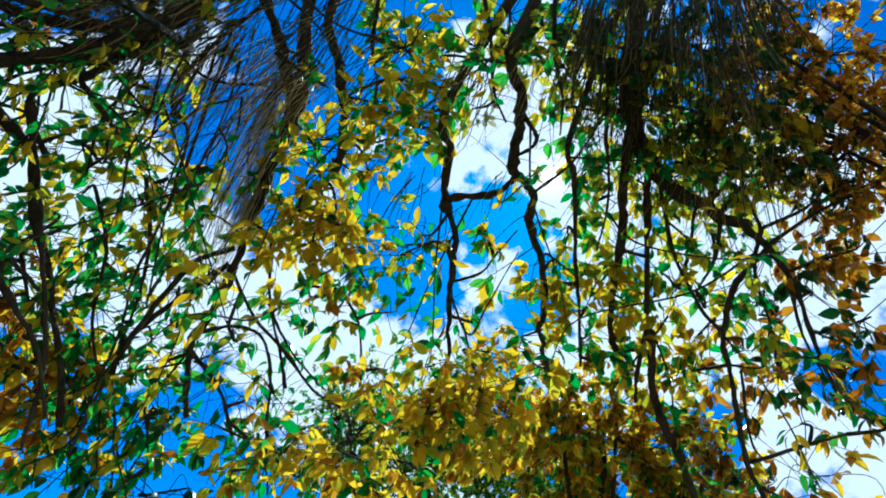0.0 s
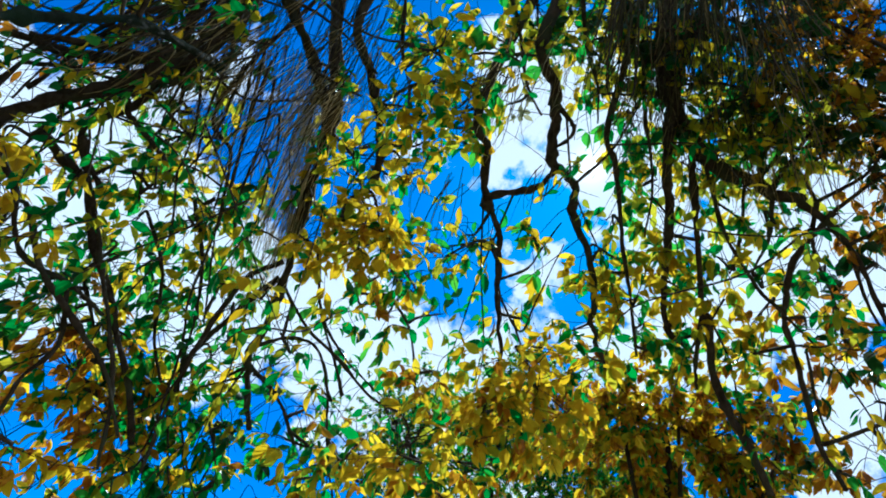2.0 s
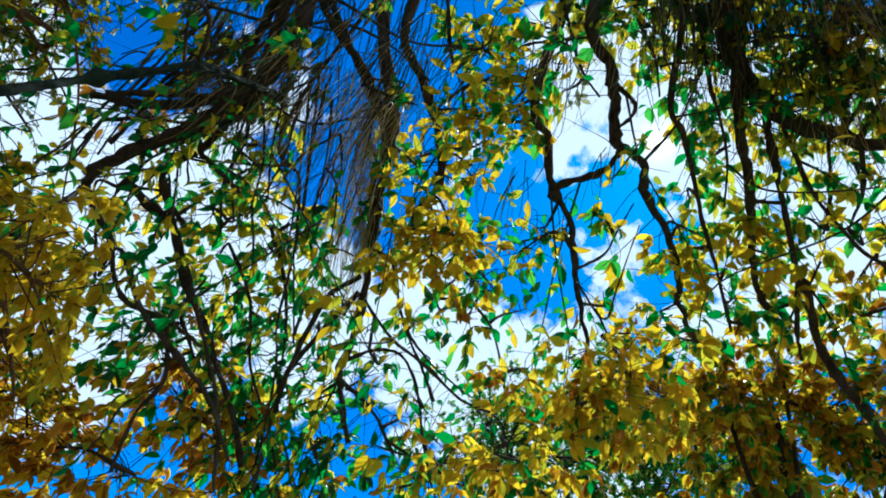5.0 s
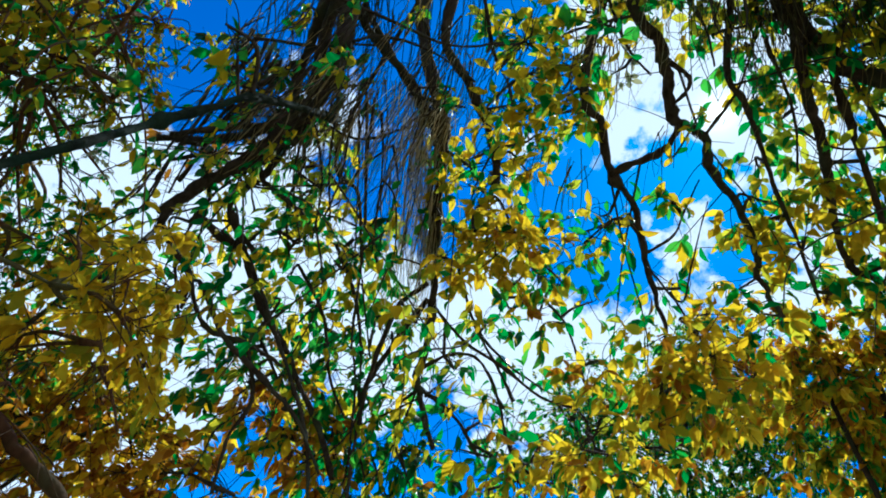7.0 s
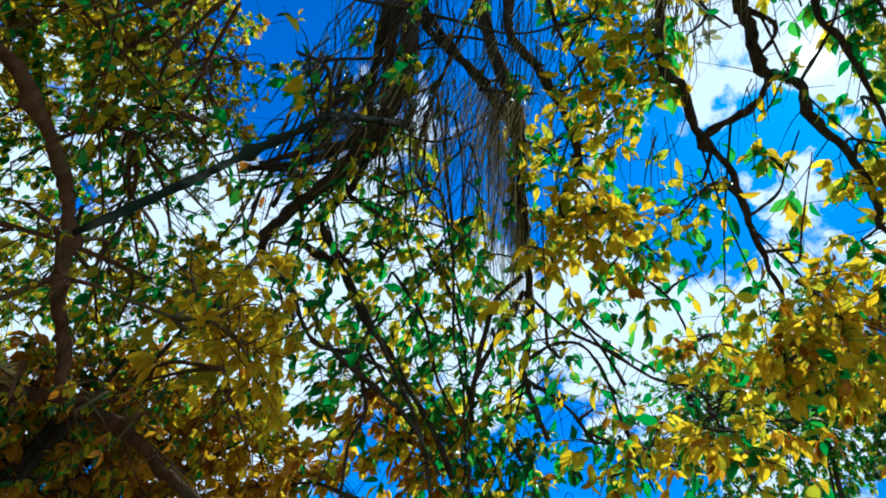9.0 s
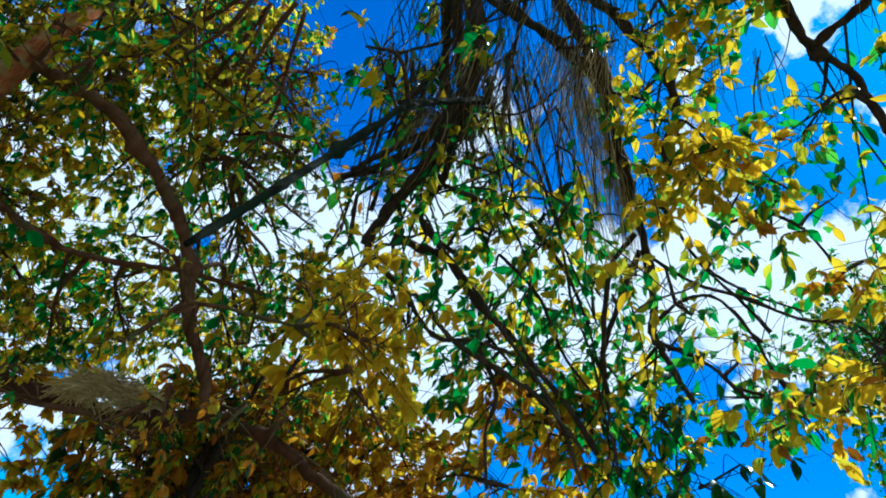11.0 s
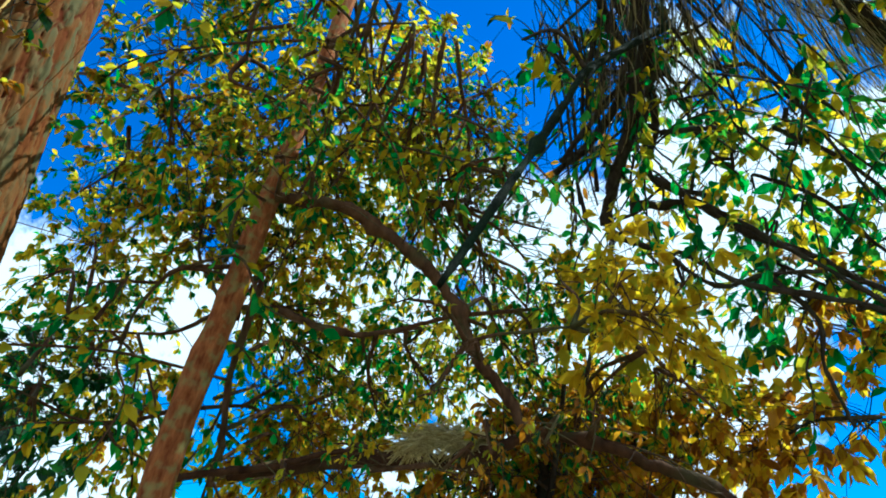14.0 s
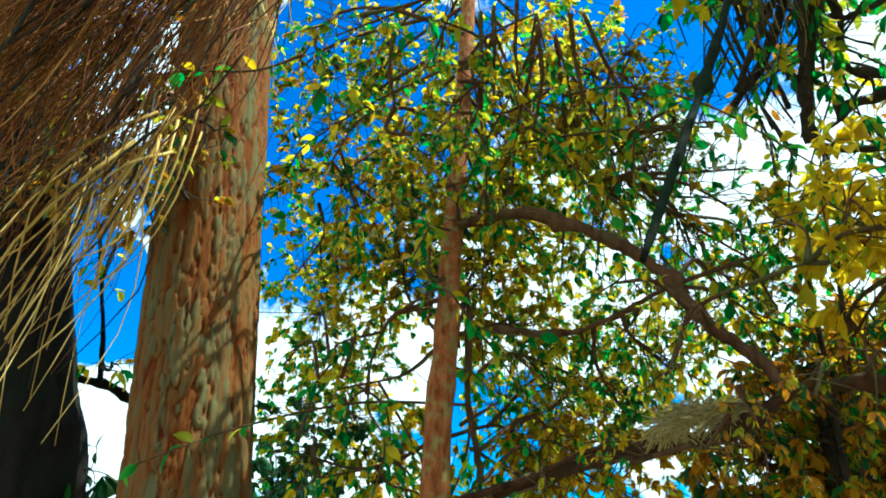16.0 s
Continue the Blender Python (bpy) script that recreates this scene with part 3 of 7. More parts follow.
hanging_tree.stem("limb", [(0.104, 0.4, 6.053), (-0.421, 1.342, 4.737), (-0.389, 1.635, 4.591), (-0.381, 1.857, 4.449), (-0.287, 2, 4.369), (-0.248, 2.201, 4.216), (-0.209, 2.381, 4.052), (-0.16, 2.55, 3.878), (-0.171, 2.703, 3.679), (-0.183, 2.845, 3.48)], 0.03024, 0.0048)
hanging_tree.twiglets([(0.104, 0.4, 6.053), (-0.421, 1.342, 4.737), (-0.389, 1.635, 4.591), (-0.381, 1.857, 4.449), (-0.287, 2, 4.369), (-0.248, 2.201, 4.216), (-0.209, 2.381, 4.052), (-0.16, 2.55, 3.878), (-0.171, 2.703, 3.679), (-0.183, 2.845, 3.48)], 0.004, 25, 0.35, 0.5)
hanging_tree.stem("limb", [(-0.234, 2.243, 4.178), (-0.077, 2.191, 4.257), (-0.005, 2.091, 4.35), (0.067, 1.982, 4.432)], 0.00864, 0.0036)
hanging_tree.stem("limb", [(-0.229, 2.296, 4.14), (-0.08, 2.438, 4.011), (-0.004, 2.304, 4.164), (0.096, 2.076, 4.366)], 0.0072, 0.003)
hanging_tree.stem("limb", [(-0.126, 2.397, 4.048), (0.042, 2.613, 3.831), (0.238, 2.709, 3.723)], 0.00864, 0.0024)
hanging_tree.stem("limb", [(0.104, 0.4, 6.053), (-0.135, 1.088, 4.888), (-0.064, 1.387, 4.775), (-0.032, 1.543, 4.703), (-0.017, 1.732, 4.6), (0.123, 1.81, 4.562), (0.135, 1.947, 4.466), (0.235, 2.143, 4.327), (0.297, 2.342, 4.144), (0.317, 2.426, 4.056), (0.402, 2.54, 3.933)], 0.0396, 0.0108)
hanging_tree.twiglets([(0.104, 0.4, 6.053), (-0.135, 1.088, 4.888), (-0.064, 1.387, 4.775), (-0.032, 1.543, 4.703), (-0.017, 1.732, 4.6), (0.123, 1.81, 4.562), (0.135, 1.947, 4.466), (0.235, 2.143, 4.327), (0.297, 2.342, 4.144), (0.317, 2.426, 4.056), (0.402, 2.54, 3.933)], 0.004, 25, 0.35, 0.5)
hanging_tree.stem("limb", [(-0.04, 1.438, 4.759), (0.059, 1.529, 4.72), (0.063, 1.591, 4.692), (-0.013, 1.647, 4.648)], 0.0144, 0.0084)
hanging_tree.stem("limb", [(-0.37, 1.877, 4.45), (-0.24, 1.849, 4.488), (-0.09, 1.83, 4.528), (0.005, 1.742, 4.592)], 0.0216, 0.0168)
hanging_tree.stem("limb", [(0.122, 1.799, 4.572), (0.227, 1.711, 4.627), (0.301, 1.624, 4.68), (0.388, 1.432, 4.781)], 0.01008, 0.0036)
hanging_tree.stem("limb", [(0.53, 0.307, 5.683), (0.47, 1.158, 4.898), (0.663, 1.527, 4.714), (0.827, 1.646, 4.628), (1.018, 1.692, 4.562), (1.208, 1.728, 4.485)], 0.054, 0.027)
hanging_tree.stem("limb", [(1.187, 1.728, 4.494), (1.338, 1.787, 4.405), (1.452, 1.877, 4.294), (1.574, 2.041, 4.104), (1.705, 2.174, 3.904)], 0.01872, 0.0072)
hanging_tree.twiglets([(1.187, 1.728, 4.494), (1.338, 1.787, 4.405), (1.452, 1.877, 4.294), (1.574, 2.041, 4.104), (1.705, 2.174, 3.904)], 0.0032, 16, 0.3, 0.5)
hanging_tree.stem("limb", [(1.334, 1.735, 4.434), (1.209, 1.958, 4.319), (1.199, 2.158, 4.161), (1.24, 2.241, 4.054), (1.308, 2.376, 3.9), (1.389, 2.511, 3.685), (1.495, 2.592, 3.523)], 0.01728, 0.0108)
hanging_tree.twiglets([(1.334, 1.735, 4.434), (1.209, 1.958, 4.319), (1.199, 2.158, 4.161), (1.24, 2.241, 4.054), (1.308, 2.376, 3.9), (1.389, 2.511, 3.685), (1.495, 2.592, 3.523)], 0.0032, 16, 0.3, 0.5)
hanging_tree.stem("limb", [(0.744, 1.639, 4.642), (0.882, 1.906, 4.447), (1.056, 2.089, 4.261), (1.199, 2.158, 4.161)], 0.01152, 0.0072)
hanging_tree.stem("limb", [(1.305, 2.26, 4.019), (1.39, 2.447, 3.775), (1.459, 2.487, 3.69)], 0.0072, 0.0036)
hanging_tree.stem("limb", [(1.399, 2.51, 3.686), (1.602, 2.377, 3.749), (1.747, 2.258, 3.777)], 0.01152, 0.006)
hanging_tree.twiglets([(1.399, 2.51, 3.686), (1.602, 2.377, 3.749), (1.747, 2.258, 3.777)], 0.0032, 12, 0.25, 0.5)
hanging_tree.stem("limb", [(0.53, 0.307, 5.683), (0.266, 1.437, 4.772), (0.318, 1.697, 4.633), (0.386, 1.999, 4.435), (0.47, 2.228, 4.244), (0.549, 2.469, 3.991)], 0.01584, 0.0072)
hanging_tree.twiglets([(0.53, 0.307, 5.683), (0.266, 1.437, 4.772), (0.318, 1.697, 4.633), (0.386, 1.999, 4.435), (0.47, 2.228, 4.244), (0.549, 2.469, 3.991)], 0.0032, 16, 0.3, 0.5)
hanging_tree.stem("limb", [(0.53, 0.307, 5.683), (0.551, 1.541, 4.716), (0.609, 1.864, 4.517), (0.615, 2.032, 4.391), (0.637, 2.242, 4.215), (0.689, 2.336, 4.109), (0.766, 2.385, 4.055)], 0.0288, 0.0132)
hanging_tree.stem("limb", [(0.663, 1.527, 4.714), (0.741, 1.838, 4.516), (0.79, 2.025, 4.373), (0.843, 2.234, 4.179), (0.844, 2.425, 3.99), (0.856, 2.52, 3.882)], 0.01728, 0.009)
hanging_tree.stem("limb", [(0.843, 2.234, 4.179), (0.895, 2.327, 4.083), (0.943, 2.474, 3.917), (1.06, 2.565, 3.765), (1.153, 2.636, 3.641), (1.217, 2.718, 3.495)], 0.0252, 0.0168)
hanging_tree.twiglets([(0.843, 2.234, 4.179), (0.895, 2.327, 4.083), (0.943, 2.474, 3.917), (1.06, 2.565, 3.765), (1.153, 2.636, 3.641), (1.217, 2.718, 3.495)], 0.0032, 16, 0.3, 0.5)
hanging_tree.stem("limb", [(-0.682, 0.432, 5.786), (-1.326, 0.897, 5.147), (-1.213, 1.243, 4.508), (-1.251, 1.553, 4.323), (-1.342, 1.82, 4.1), (-1.398, 2.097, 3.839), (-1.443, 2.357, 3.527), (-1.446, 2.435, 3.44), (-1.37, 2.651, 3.191)], 0.0468, 0.012)
hanging_tree.twiglets([(-0.682, 0.432, 5.786), (-1.326, 0.897, 5.147), (-1.213, 1.243, 4.508), (-1.251, 1.553, 4.323), (-1.342, 1.82, 4.1), (-1.398, 2.097, 3.839), (-1.443, 2.357, 3.527), (-1.446, 2.435, 3.44), (-1.37, 2.651, 3.191)], 0.004, 22, 0.35, 0.5)
hanging_tree.stem("limb", [(-1.442, 2.368, 3.518), (-1.3, 2.381, 3.615), (-1.153, 2.431, 3.633), (-1.056, 2.585, 3.513), (-0.984, 2.757, 3.291), (-0.88, 2.927, 3.059)], 0.0108, 0.006)
hanging_tree.twiglets([(-1.442, 2.368, 3.518), (-1.3, 2.381, 3.615), (-1.153, 2.431, 3.633), (-1.056, 2.585, 3.513), (-0.984, 2.757, 3.291), (-0.88, 2.927, 3.059)], 0.0024, 9, 0.25, 0.5)
hanging_tree.stem("limb", [(-1.446, 2.435, 3.44), (-1.278, 2.58, 3.373), (-1.137, 2.744, 3.214)], 0.01584, 0.006)
hanging_tree.stem("limb", [(-1.351, 2.168, 3.794), (-1.2, 2.369, 3.689), (-1.004, 2.512, 3.633), (-0.816, 2.648, 3.545), (-0.624, 2.738, 3.516), (-0.55, 2.832, 3.391), (-0.521, 2.964, 3.175)], 0.0108, 0.0048)
hanging_tree.twiglets([(-1.351, 2.168, 3.794), (-1.2, 2.369, 3.689), (-1.004, 2.512, 3.633), (-0.816, 2.648, 3.545), (-0.624, 2.738, 3.516), (-0.55, 2.832, 3.391), (-0.521, 2.964, 3.175)], 0.0024, 12, 0.25, 0.5)
hanging_tree.stem("limb", [(-1.352, 1.939, 4.005), (-1.21, 2.053, 3.987), (-1.158, 2.287, 3.798), (-1.018, 2.47, 3.671), (-0.798, 2.634, 3.576)], 0.01008, 0.0048)
hanging_tree.stem("limb", [(-1.386, 2.118, 3.821), (-1.597, 2.244, 3.545), (-1.722, 2.319, 3.342), (-1.728, 2.455, 3.156)], 0.01872, 0.0072)
hanging_tree.twiglets([(-1.386, 2.118, 3.821), (-1.597, 2.244, 3.545), (-1.722, 2.319, 3.342), (-1.728, 2.455, 3.156)], 0.0024, 12, 0.25, 0.5)
hanging_tree.stem("limb", [(-0.682, 0.432, 5.786), (-1.044, 0.885, 4.708), (-1.035, 1.196, 4.596), (-0.976, 1.463, 4.504), (-0.958, 1.706, 4.367), (-1.051, 1.8, 4.265), (-1.126, 1.871, 4.184), (-1.137, 1.97, 4.098)], 0.03024, 0.012)
hanging_tree.twiglets([(-0.682, 0.432, 5.786), (-1.044, 0.885, 4.708), (-1.035, 1.196, 4.596), (-0.976, 1.463, 4.504), (-0.958, 1.706, 4.367), (-1.051, 1.8, 4.265), (-1.126, 1.871, 4.184), (-1.137, 1.97, 4.098)], 0.0032, 16, 0.3, 0.5)
hanging_tree.stem("limb", [(-2.28, 1.042, 3.45), (-2.109, 1.017, 3.645), (-1.96, 1.012, 3.77), (-1.677, 0.955, 4.006), (-1.417, 0.798, 4.213)], 0.0288, 0.033)
hanging_tree.twiglets([(-2.28, 1.042, 3.45), (-2.109, 1.017, 3.645), (-1.96, 1.012, 3.77), (-1.677, 0.955, 4.006), (-1.417, 0.798, 4.213)], 0.004, 25, 0.3, 0.5)
hanging_tree.stem("limb", [(-1.417, 0.798, 4.213), (-1.458, 0.423, 5.237), (-1.265, 0.045, 5.132)], 0.05, 0.055)
hanging_tree.stem("limb", [(-2.383, 0.792, 3.797), (-2.174, 0.936, 3.924), (-1.894, 1.013, 4.087), (-1.677, 0.982, 4.246), (-1.471, 0.823, 4.413)], 0.0216, 0.027)
hanging_tree.twiglets([(-2.383, 0.792, 3.797), (-2.174, 0.936, 3.924), (-1.894, 1.013, 4.087), (-1.677, 0.982, 4.246), (-1.471, 0.823, 4.413)], 0.004, 19, 0.3, 0.5)
hanging_tree.stem("limb", [(-2.112, 1.495, 3.626), (-2.181, 1.294, 3.703), (-2.155, 1.219, 3.772), (-2.091, 1.211, 3.841), (-1.997, 1.19, 3.92), (-1.857, 1.089, 4.078)], 0.01296, 0.018)
hanging_tree.stem("limb", [(-2.317, 1.204, 3.635), (-2.244, 1.321, 3.624), (-2.147, 1.457, 3.615), (-2.109, 1.654, 3.489), (-2.024, 1.881, 3.358), (-1.94, 2.089, 3.209), (-1.832, 2.321, 3.013), (-1.745, 2.538, 2.755)], 0.02448, 0.012)
hanging_tree.twiglets([(-2.317, 1.204, 3.635), (-2.244, 1.321, 3.624), (-2.147, 1.457, 3.615), (-2.109, 1.654, 3.489), (-2.024, 1.881, 3.358), (-1.94, 2.089, 3.209), (-1.832, 2.321, 3.013), (-1.745, 2.538, 2.755)], 0.0032, 25, 0.3, 0.5)
hanging_tree.stem("limb", [(-2.179, 1.387, 3.304), (-2.103, 1.635, 3.157), (-1.949, 1.878, 3.067), (-1.835, 2.051, 2.988), (-1.717, 2.261, 2.801)], 0.01584, 0.0084)
hanging_tree.stem("limb", [(-0.816, 2.285, 3.976), (-0.68, 2.426, 3.876), (-0.611, 2.594, 3.714), (-0.563, 2.734, 3.529)], 0.01008, 0.0036)
hanging_tree.stem("limb", [(-1.431, 1.456, 4.288), (-1.544, 1.566, 4.148), (-1.582, 1.741, 4.014), (-1.634, 1.845, 3.897)], 0.00576, 0.0024)
hanging_tree.stem("limb", [(-1.454, 1.555, 4.212), (-1.627, 1.555, 4.113), (-1.727, 1.717, 3.936)], 0.00432, 0.0018)
hanging_tree.stem("limb", [(-0.682, 0.432, 5.786), (-1.663, 1.204, 4.275), (-1.67, 1.529, 4.09), (-1.694, 1.745, 3.929), (-1.707, 1.942, 3.757), (-1.691, 2.224, 3.49)], 0.01152, 0.0048)
hanging_tree.twiglets([(-0.682, 0.432, 5.786), (-1.663, 1.204, 4.275), (-1.67, 1.529, 4.09), (-1.694, 1.745, 3.929), (-1.707, 1.942, 3.757), (-1.691, 2.224, 3.49)], 0.0024, 16, 0.3, 0.5)
hanging_tree.stem("limb", [(-2.437, 0.942, 3.813), (-2.263, 1.017, 3.944), (-2.098, 1.109, 4.03), (-1.887, 1.112, 4.178), (-1.666, 1.011, 4.357)], 0.0115, 0.006)
hanging_tree.twiglets([(-2.437, 0.942, 3.813), (-2.263, 1.017, 3.944), (-2.098, 1.109, 4.03), (-1.887, 1.112, 4.178), (-1.666, 1.011, 4.357)], 0.0032, 12, 0.35, 0.5)
hanging_tree.stem("limb", [(-2.136, 0.834, 4.123), (-2.072, 1.016, 4.089), (-2.132, 1.216, 3.941), (-2.153, 1.363, 3.833)], 0.0115, 0.006)
hanging_tree.twiglets([(-2.136, 0.834, 4.123), (-2.072, 1.016, 4.089), (-2.132, 1.216, 3.941), (-2.153, 1.363, 3.833)], 0.0032, 12, 0.35, 0.5)
hanging_tree.stem("limb", [(-1.978, 0.854, 4.226), (-1.934, 1.038, 4.177), (-1.779, 1.169, 4.221), (-1.614, 1.177, 4.316)], 0.0115, 0.006)
hanging_tree.twiglets([(-1.978, 0.854, 4.226), (-1.934, 1.038, 4.177), (-1.779, 1.169, 4.221), (-1.614, 1.177, 4.316)], 0.0032, 12, 0.35, 0.5)
hanging_tree.stem("limb", [(-2.43, 1.052, 3.769), (-2.307, 0.981, 3.917), (-2.184, 0.919, 4.053), (-2.041, 0.843, 4.189)], 0.0115, 0.006)
hanging_tree.twiglets([(-2.43, 1.052, 3.769), (-2.307, 0.981, 3.917), (-2.184, 0.919, 4.053), (-2.041, 0.843, 4.189)], 0.0032, 12, 0.35, 0.5)
hanging_tree.stem("limb", [(-2.419, 1.246, 3.656), (-2.284, 1.182, 3.834), (-2.114, 1.173, 3.98)], 0.0115, 0.006)
hanging_tree.twiglets([(-2.419, 1.246, 3.656), (-2.284, 1.182, 3.834), (-2.114, 1.173, 3.98)], 0.0032, 12, 0.35, 0.5)
hanging_tree.stem("limb", [(-1.84, 1.045, 4.237), (-1.887, 1.256, 4.102), (-2.011, 1.418, 3.915), (-2.035, 1.641, 3.742)], 0.0115, 0.006)
hanging_tree.twiglets([(-1.84, 1.045, 4.237), (-1.887, 1.256, 4.102), (-2.011, 1.418, 3.915), (-2.035, 1.641, 3.742)], 0.0032, 12, 0.35, 0.5)
hanging_tree.stem("limb", [(-0.843, 0.889, 4.782), (-0.857, 1.15, 4.686), (-0.814, 1.335, 4.628)], 0.01152, 0.0048)
hanging_tree.twiglets([(-0.843, 0.889, 4.782), (-0.857, 1.15, 4.686), (-0.814, 1.335, 4.628)], 0.0028, 9, 0.3, 0.5)
hanging_tree.stem("limb", [(-0.33, 0.889, 4.922), (-0.267, 1.094, 4.868), (-0.21, 1.331, 4.782), (-0.106, 1.494, 4.716)], 0.01152, 0.0048)
hanging_tree.twiglets([(-0.33, 0.889, 4.922), (-0.267, 1.094, 4.868), (-0.21, 1.331, 4.782), (-0.106, 1.494, 4.716)], 0.0028, 9, 0.3, 0.5)
hanging_tree.stem("limb", [(0.033, 0.884, 4.983), (0.081, 1.141, 4.897), (0.167, 1.346, 4.822), (0.191, 1.523, 4.729)], 0.01152, 0.0048)
hanging_tree.twiglets([(0.033, 0.884, 4.983), (0.081, 1.141, 4.897), (0.167, 1.346, 4.822), (0.191, 1.523, 4.729)], 0.0028, 9, 0.3, 0.5)
hanging_tree.stem("limb", [(0.368, 1.172, 4.901), (0.422, 1.473, 4.755), (0.507, 1.752, 4.598), (0.509, 2.004, 4.423)], 0.01152, 0.0048)
hanging_tree.twiglets([(0.368, 1.172, 4.901), (0.422, 1.473, 4.755), (0.507, 1.752, 4.598), (0.509, 2.004, 4.423)], 0.0028, 9, 0.3, 0.5)
hanging_tree.stem("limb", [(0.944, 1.674, 4.587), (0.966, 1.914, 4.423), (0.941, 2.082, 4.303)], 0.01152, 0.0048)
hanging_tree.twiglets([(0.944, 1.674, 4.587), (0.966, 1.914, 4.423), (0.941, 2.082, 4.303)], 0.0028, 9, 0.3, 0.5)
hanging_tree.stem("limb", [(1.07, 1.691, 4.545), (1.089, 1.899, 4.4), (1.041, 2.048, 4.3)], 0.01152, 0.0048)
hanging_tree.twiglets([(1.07, 1.691, 4.545), (1.089, 1.899, 4.4), (1.041, 2.048, 4.3)], 0.0028, 9, 0.3, 0.5)
hanging_tree.stem("limb", [(1.259, 1.716, 4.479), (1.265, 1.893, 4.352), (1.374, 2.037, 4.201), (1.437, 2.14, 4.086)], 0.01152, 0.0048)
hanging_tree.twiglets([(1.259, 1.716, 4.479), (1.265, 1.893, 4.352), (1.374, 2.037, 4.201), (1.437, 2.14, 4.086)], 0.0028, 9, 0.3, 0.5)
hanging_tree.stem("limb", [(1.43, 1.867, 4.312), (1.509, 2.022, 4.149), (1.636, 2.134, 3.989)], 0.01152, 0.0048)
hanging_tree.twiglets([(1.43, 1.867, 4.312), (1.509, 2.022, 4.149), (1.636, 2.134, 3.989)], 0.0028, 9, 0.3, 0.5)
hanging_tree.stem("limb", [(-0.959, 2.63, 3.498), (-1.059, 2.473, 3.659), (-1.168, 2.289, 3.788)], 0.01152, 0.0048)
hanging_tree.twiglets([(-0.959, 2.63, 3.498), (-1.059, 2.473, 3.659), (-1.168, 2.289, 3.788)], 0.0028, 9, 0.3, 0.5)
hanging_tree.stem("limb", [(-1.811, 1.697, 3.882), (-1.747, 1.958, 3.706), (-1.734, 2.209, 3.467), (-1.738, 2.366, 3.262)], 0.01152, 0.0048)
hanging_tree.twiglets([(-1.811, 1.697, 3.882), (-1.747, 1.958, 3.706), (-1.734, 2.209, 3.467), (-1.738, 2.366, 3.262)], 0.0028, 9, 0.3, 0.5)
hanging_tree.stem("limb", [(-1.986, 1.721, 3.716), (-1.9, 1.979, 3.559), (-1.875, 2.24, 3.301), (-1.747, 2.471, 3.096), (-1.638, 2.697, 2.83)], 0.01152, 0.0048)
hanging_tree.twiglets([(-1.986, 1.721, 3.716), (-1.9, 1.979, 3.559), (-1.875, 2.24, 3.301), (-1.747, 2.471, 3.096), (-1.638, 2.697, 2.83)], 0.0028, 9, 0.3, 0.5)
hanging_tree.stem("limb", [(-2.197, 1.856, 3.384), (-2.113, 2.075, 3.233), (-2.018, 2.274, 3.074)], 0.01152, 0.0048)
hanging_tree.twiglets([(-2.197, 1.856, 3.384), (-2.113, 2.075, 3.233), (-2.018, 2.274, 3.074)], 0.0028, 9, 0.3, 0.5)
hanging_tree.stem("limb", [(-2.058, 2.409, 3.039), (-1.966, 2.579, 2.88), (-1.885, 2.732, 2.67)], 0.0072, 0.0036)
hanging_tree.twiglets([(-2.058, 2.409, 3.039), (-1.966, 2.579, 2.88), (-1.885, 2.732, 2.67)], 0.0024, 11, 0.2, 0.5)
hanging_tree.stem("limb", [(-1.913, 2.501, 3.07), (-1.845, 2.64, 2.929), (-1.766, 2.782, 2.728)], 0.0072, 0.0036)
hanging_tree.twiglets([(-1.913, 2.501, 3.07), (-1.845, 2.64, 2.929), (-1.766, 2.782, 2.728)], 0.0024, 11, 0.2, 0.5)
hanging_tree.stem("limb", [(-1.789, 2.504, 3.217), (-1.686, 2.694, 3.03), (-1.594, 2.856, 2.81)], 0.0072, 0.0036)
hanging_tree.twiglets([(-1.789, 2.504, 3.217), (-1.686, 2.694, 3.03), (-1.594, 2.856, 2.81)], 0.0024, 11, 0.2, 0.5)
hanging_tree.stem("limb", [(-1.611, 2.636, 3.191), (-1.523, 2.783, 3.041), (-1.467, 2.894, 2.867)], 0.0072, 0.0036)
hanging_tree.twiglets([(-1.611, 2.636, 3.191), (-1.523, 2.783, 3.041), (-1.467, 2.894, 2.867)], 0.0024, 11, 0.2, 0.5)
hanging_tree.stem("limb", [(-1.243, 0.523, 4.947), (-1.31, 0.551, 4.386), (-1.474, 0.724, 4.23), (-1.607, 0.904, 4.075), (-1.714, 1.032, 3.938), (-1.82, 1.026, 3.858), (-2.024, 1.021, 3.682), (-2.208, 1.008, 3.499), (-2.28, 1.065, 3.38)], 0.03168, 0.0156)
hanging_tree.twiglets([(-1.243, 0.523, 4.947), (-1.31, 0.551, 4.386), (-1.474, 0.724, 4.23), (-1.607, 0.904, 4.075), (-1.714, 1.032, 3.938), (-1.82, 1.026, 3.858), (-2.024, 1.021, 3.682), (-2.208, 1.008, 3.499), (-2.28, 1.065, 3.38)], 0.0032, 16, 0.25, 0.5)
hanging_tree.stem("limb", [(-1.053, 0.768, 5.477), (-1.243, 0.523, 4.947)], 0.045, 0.042)
hanging_tree.stem("limb", [(-2.159, 0.751, 3.694), (-2.06, 0.802, 3.768), (-1.906, 0.875, 3.87), (-1.773, 0.939, 3.936), (-1.675, 0.985, 3.986)], 0.0144, 0.018)
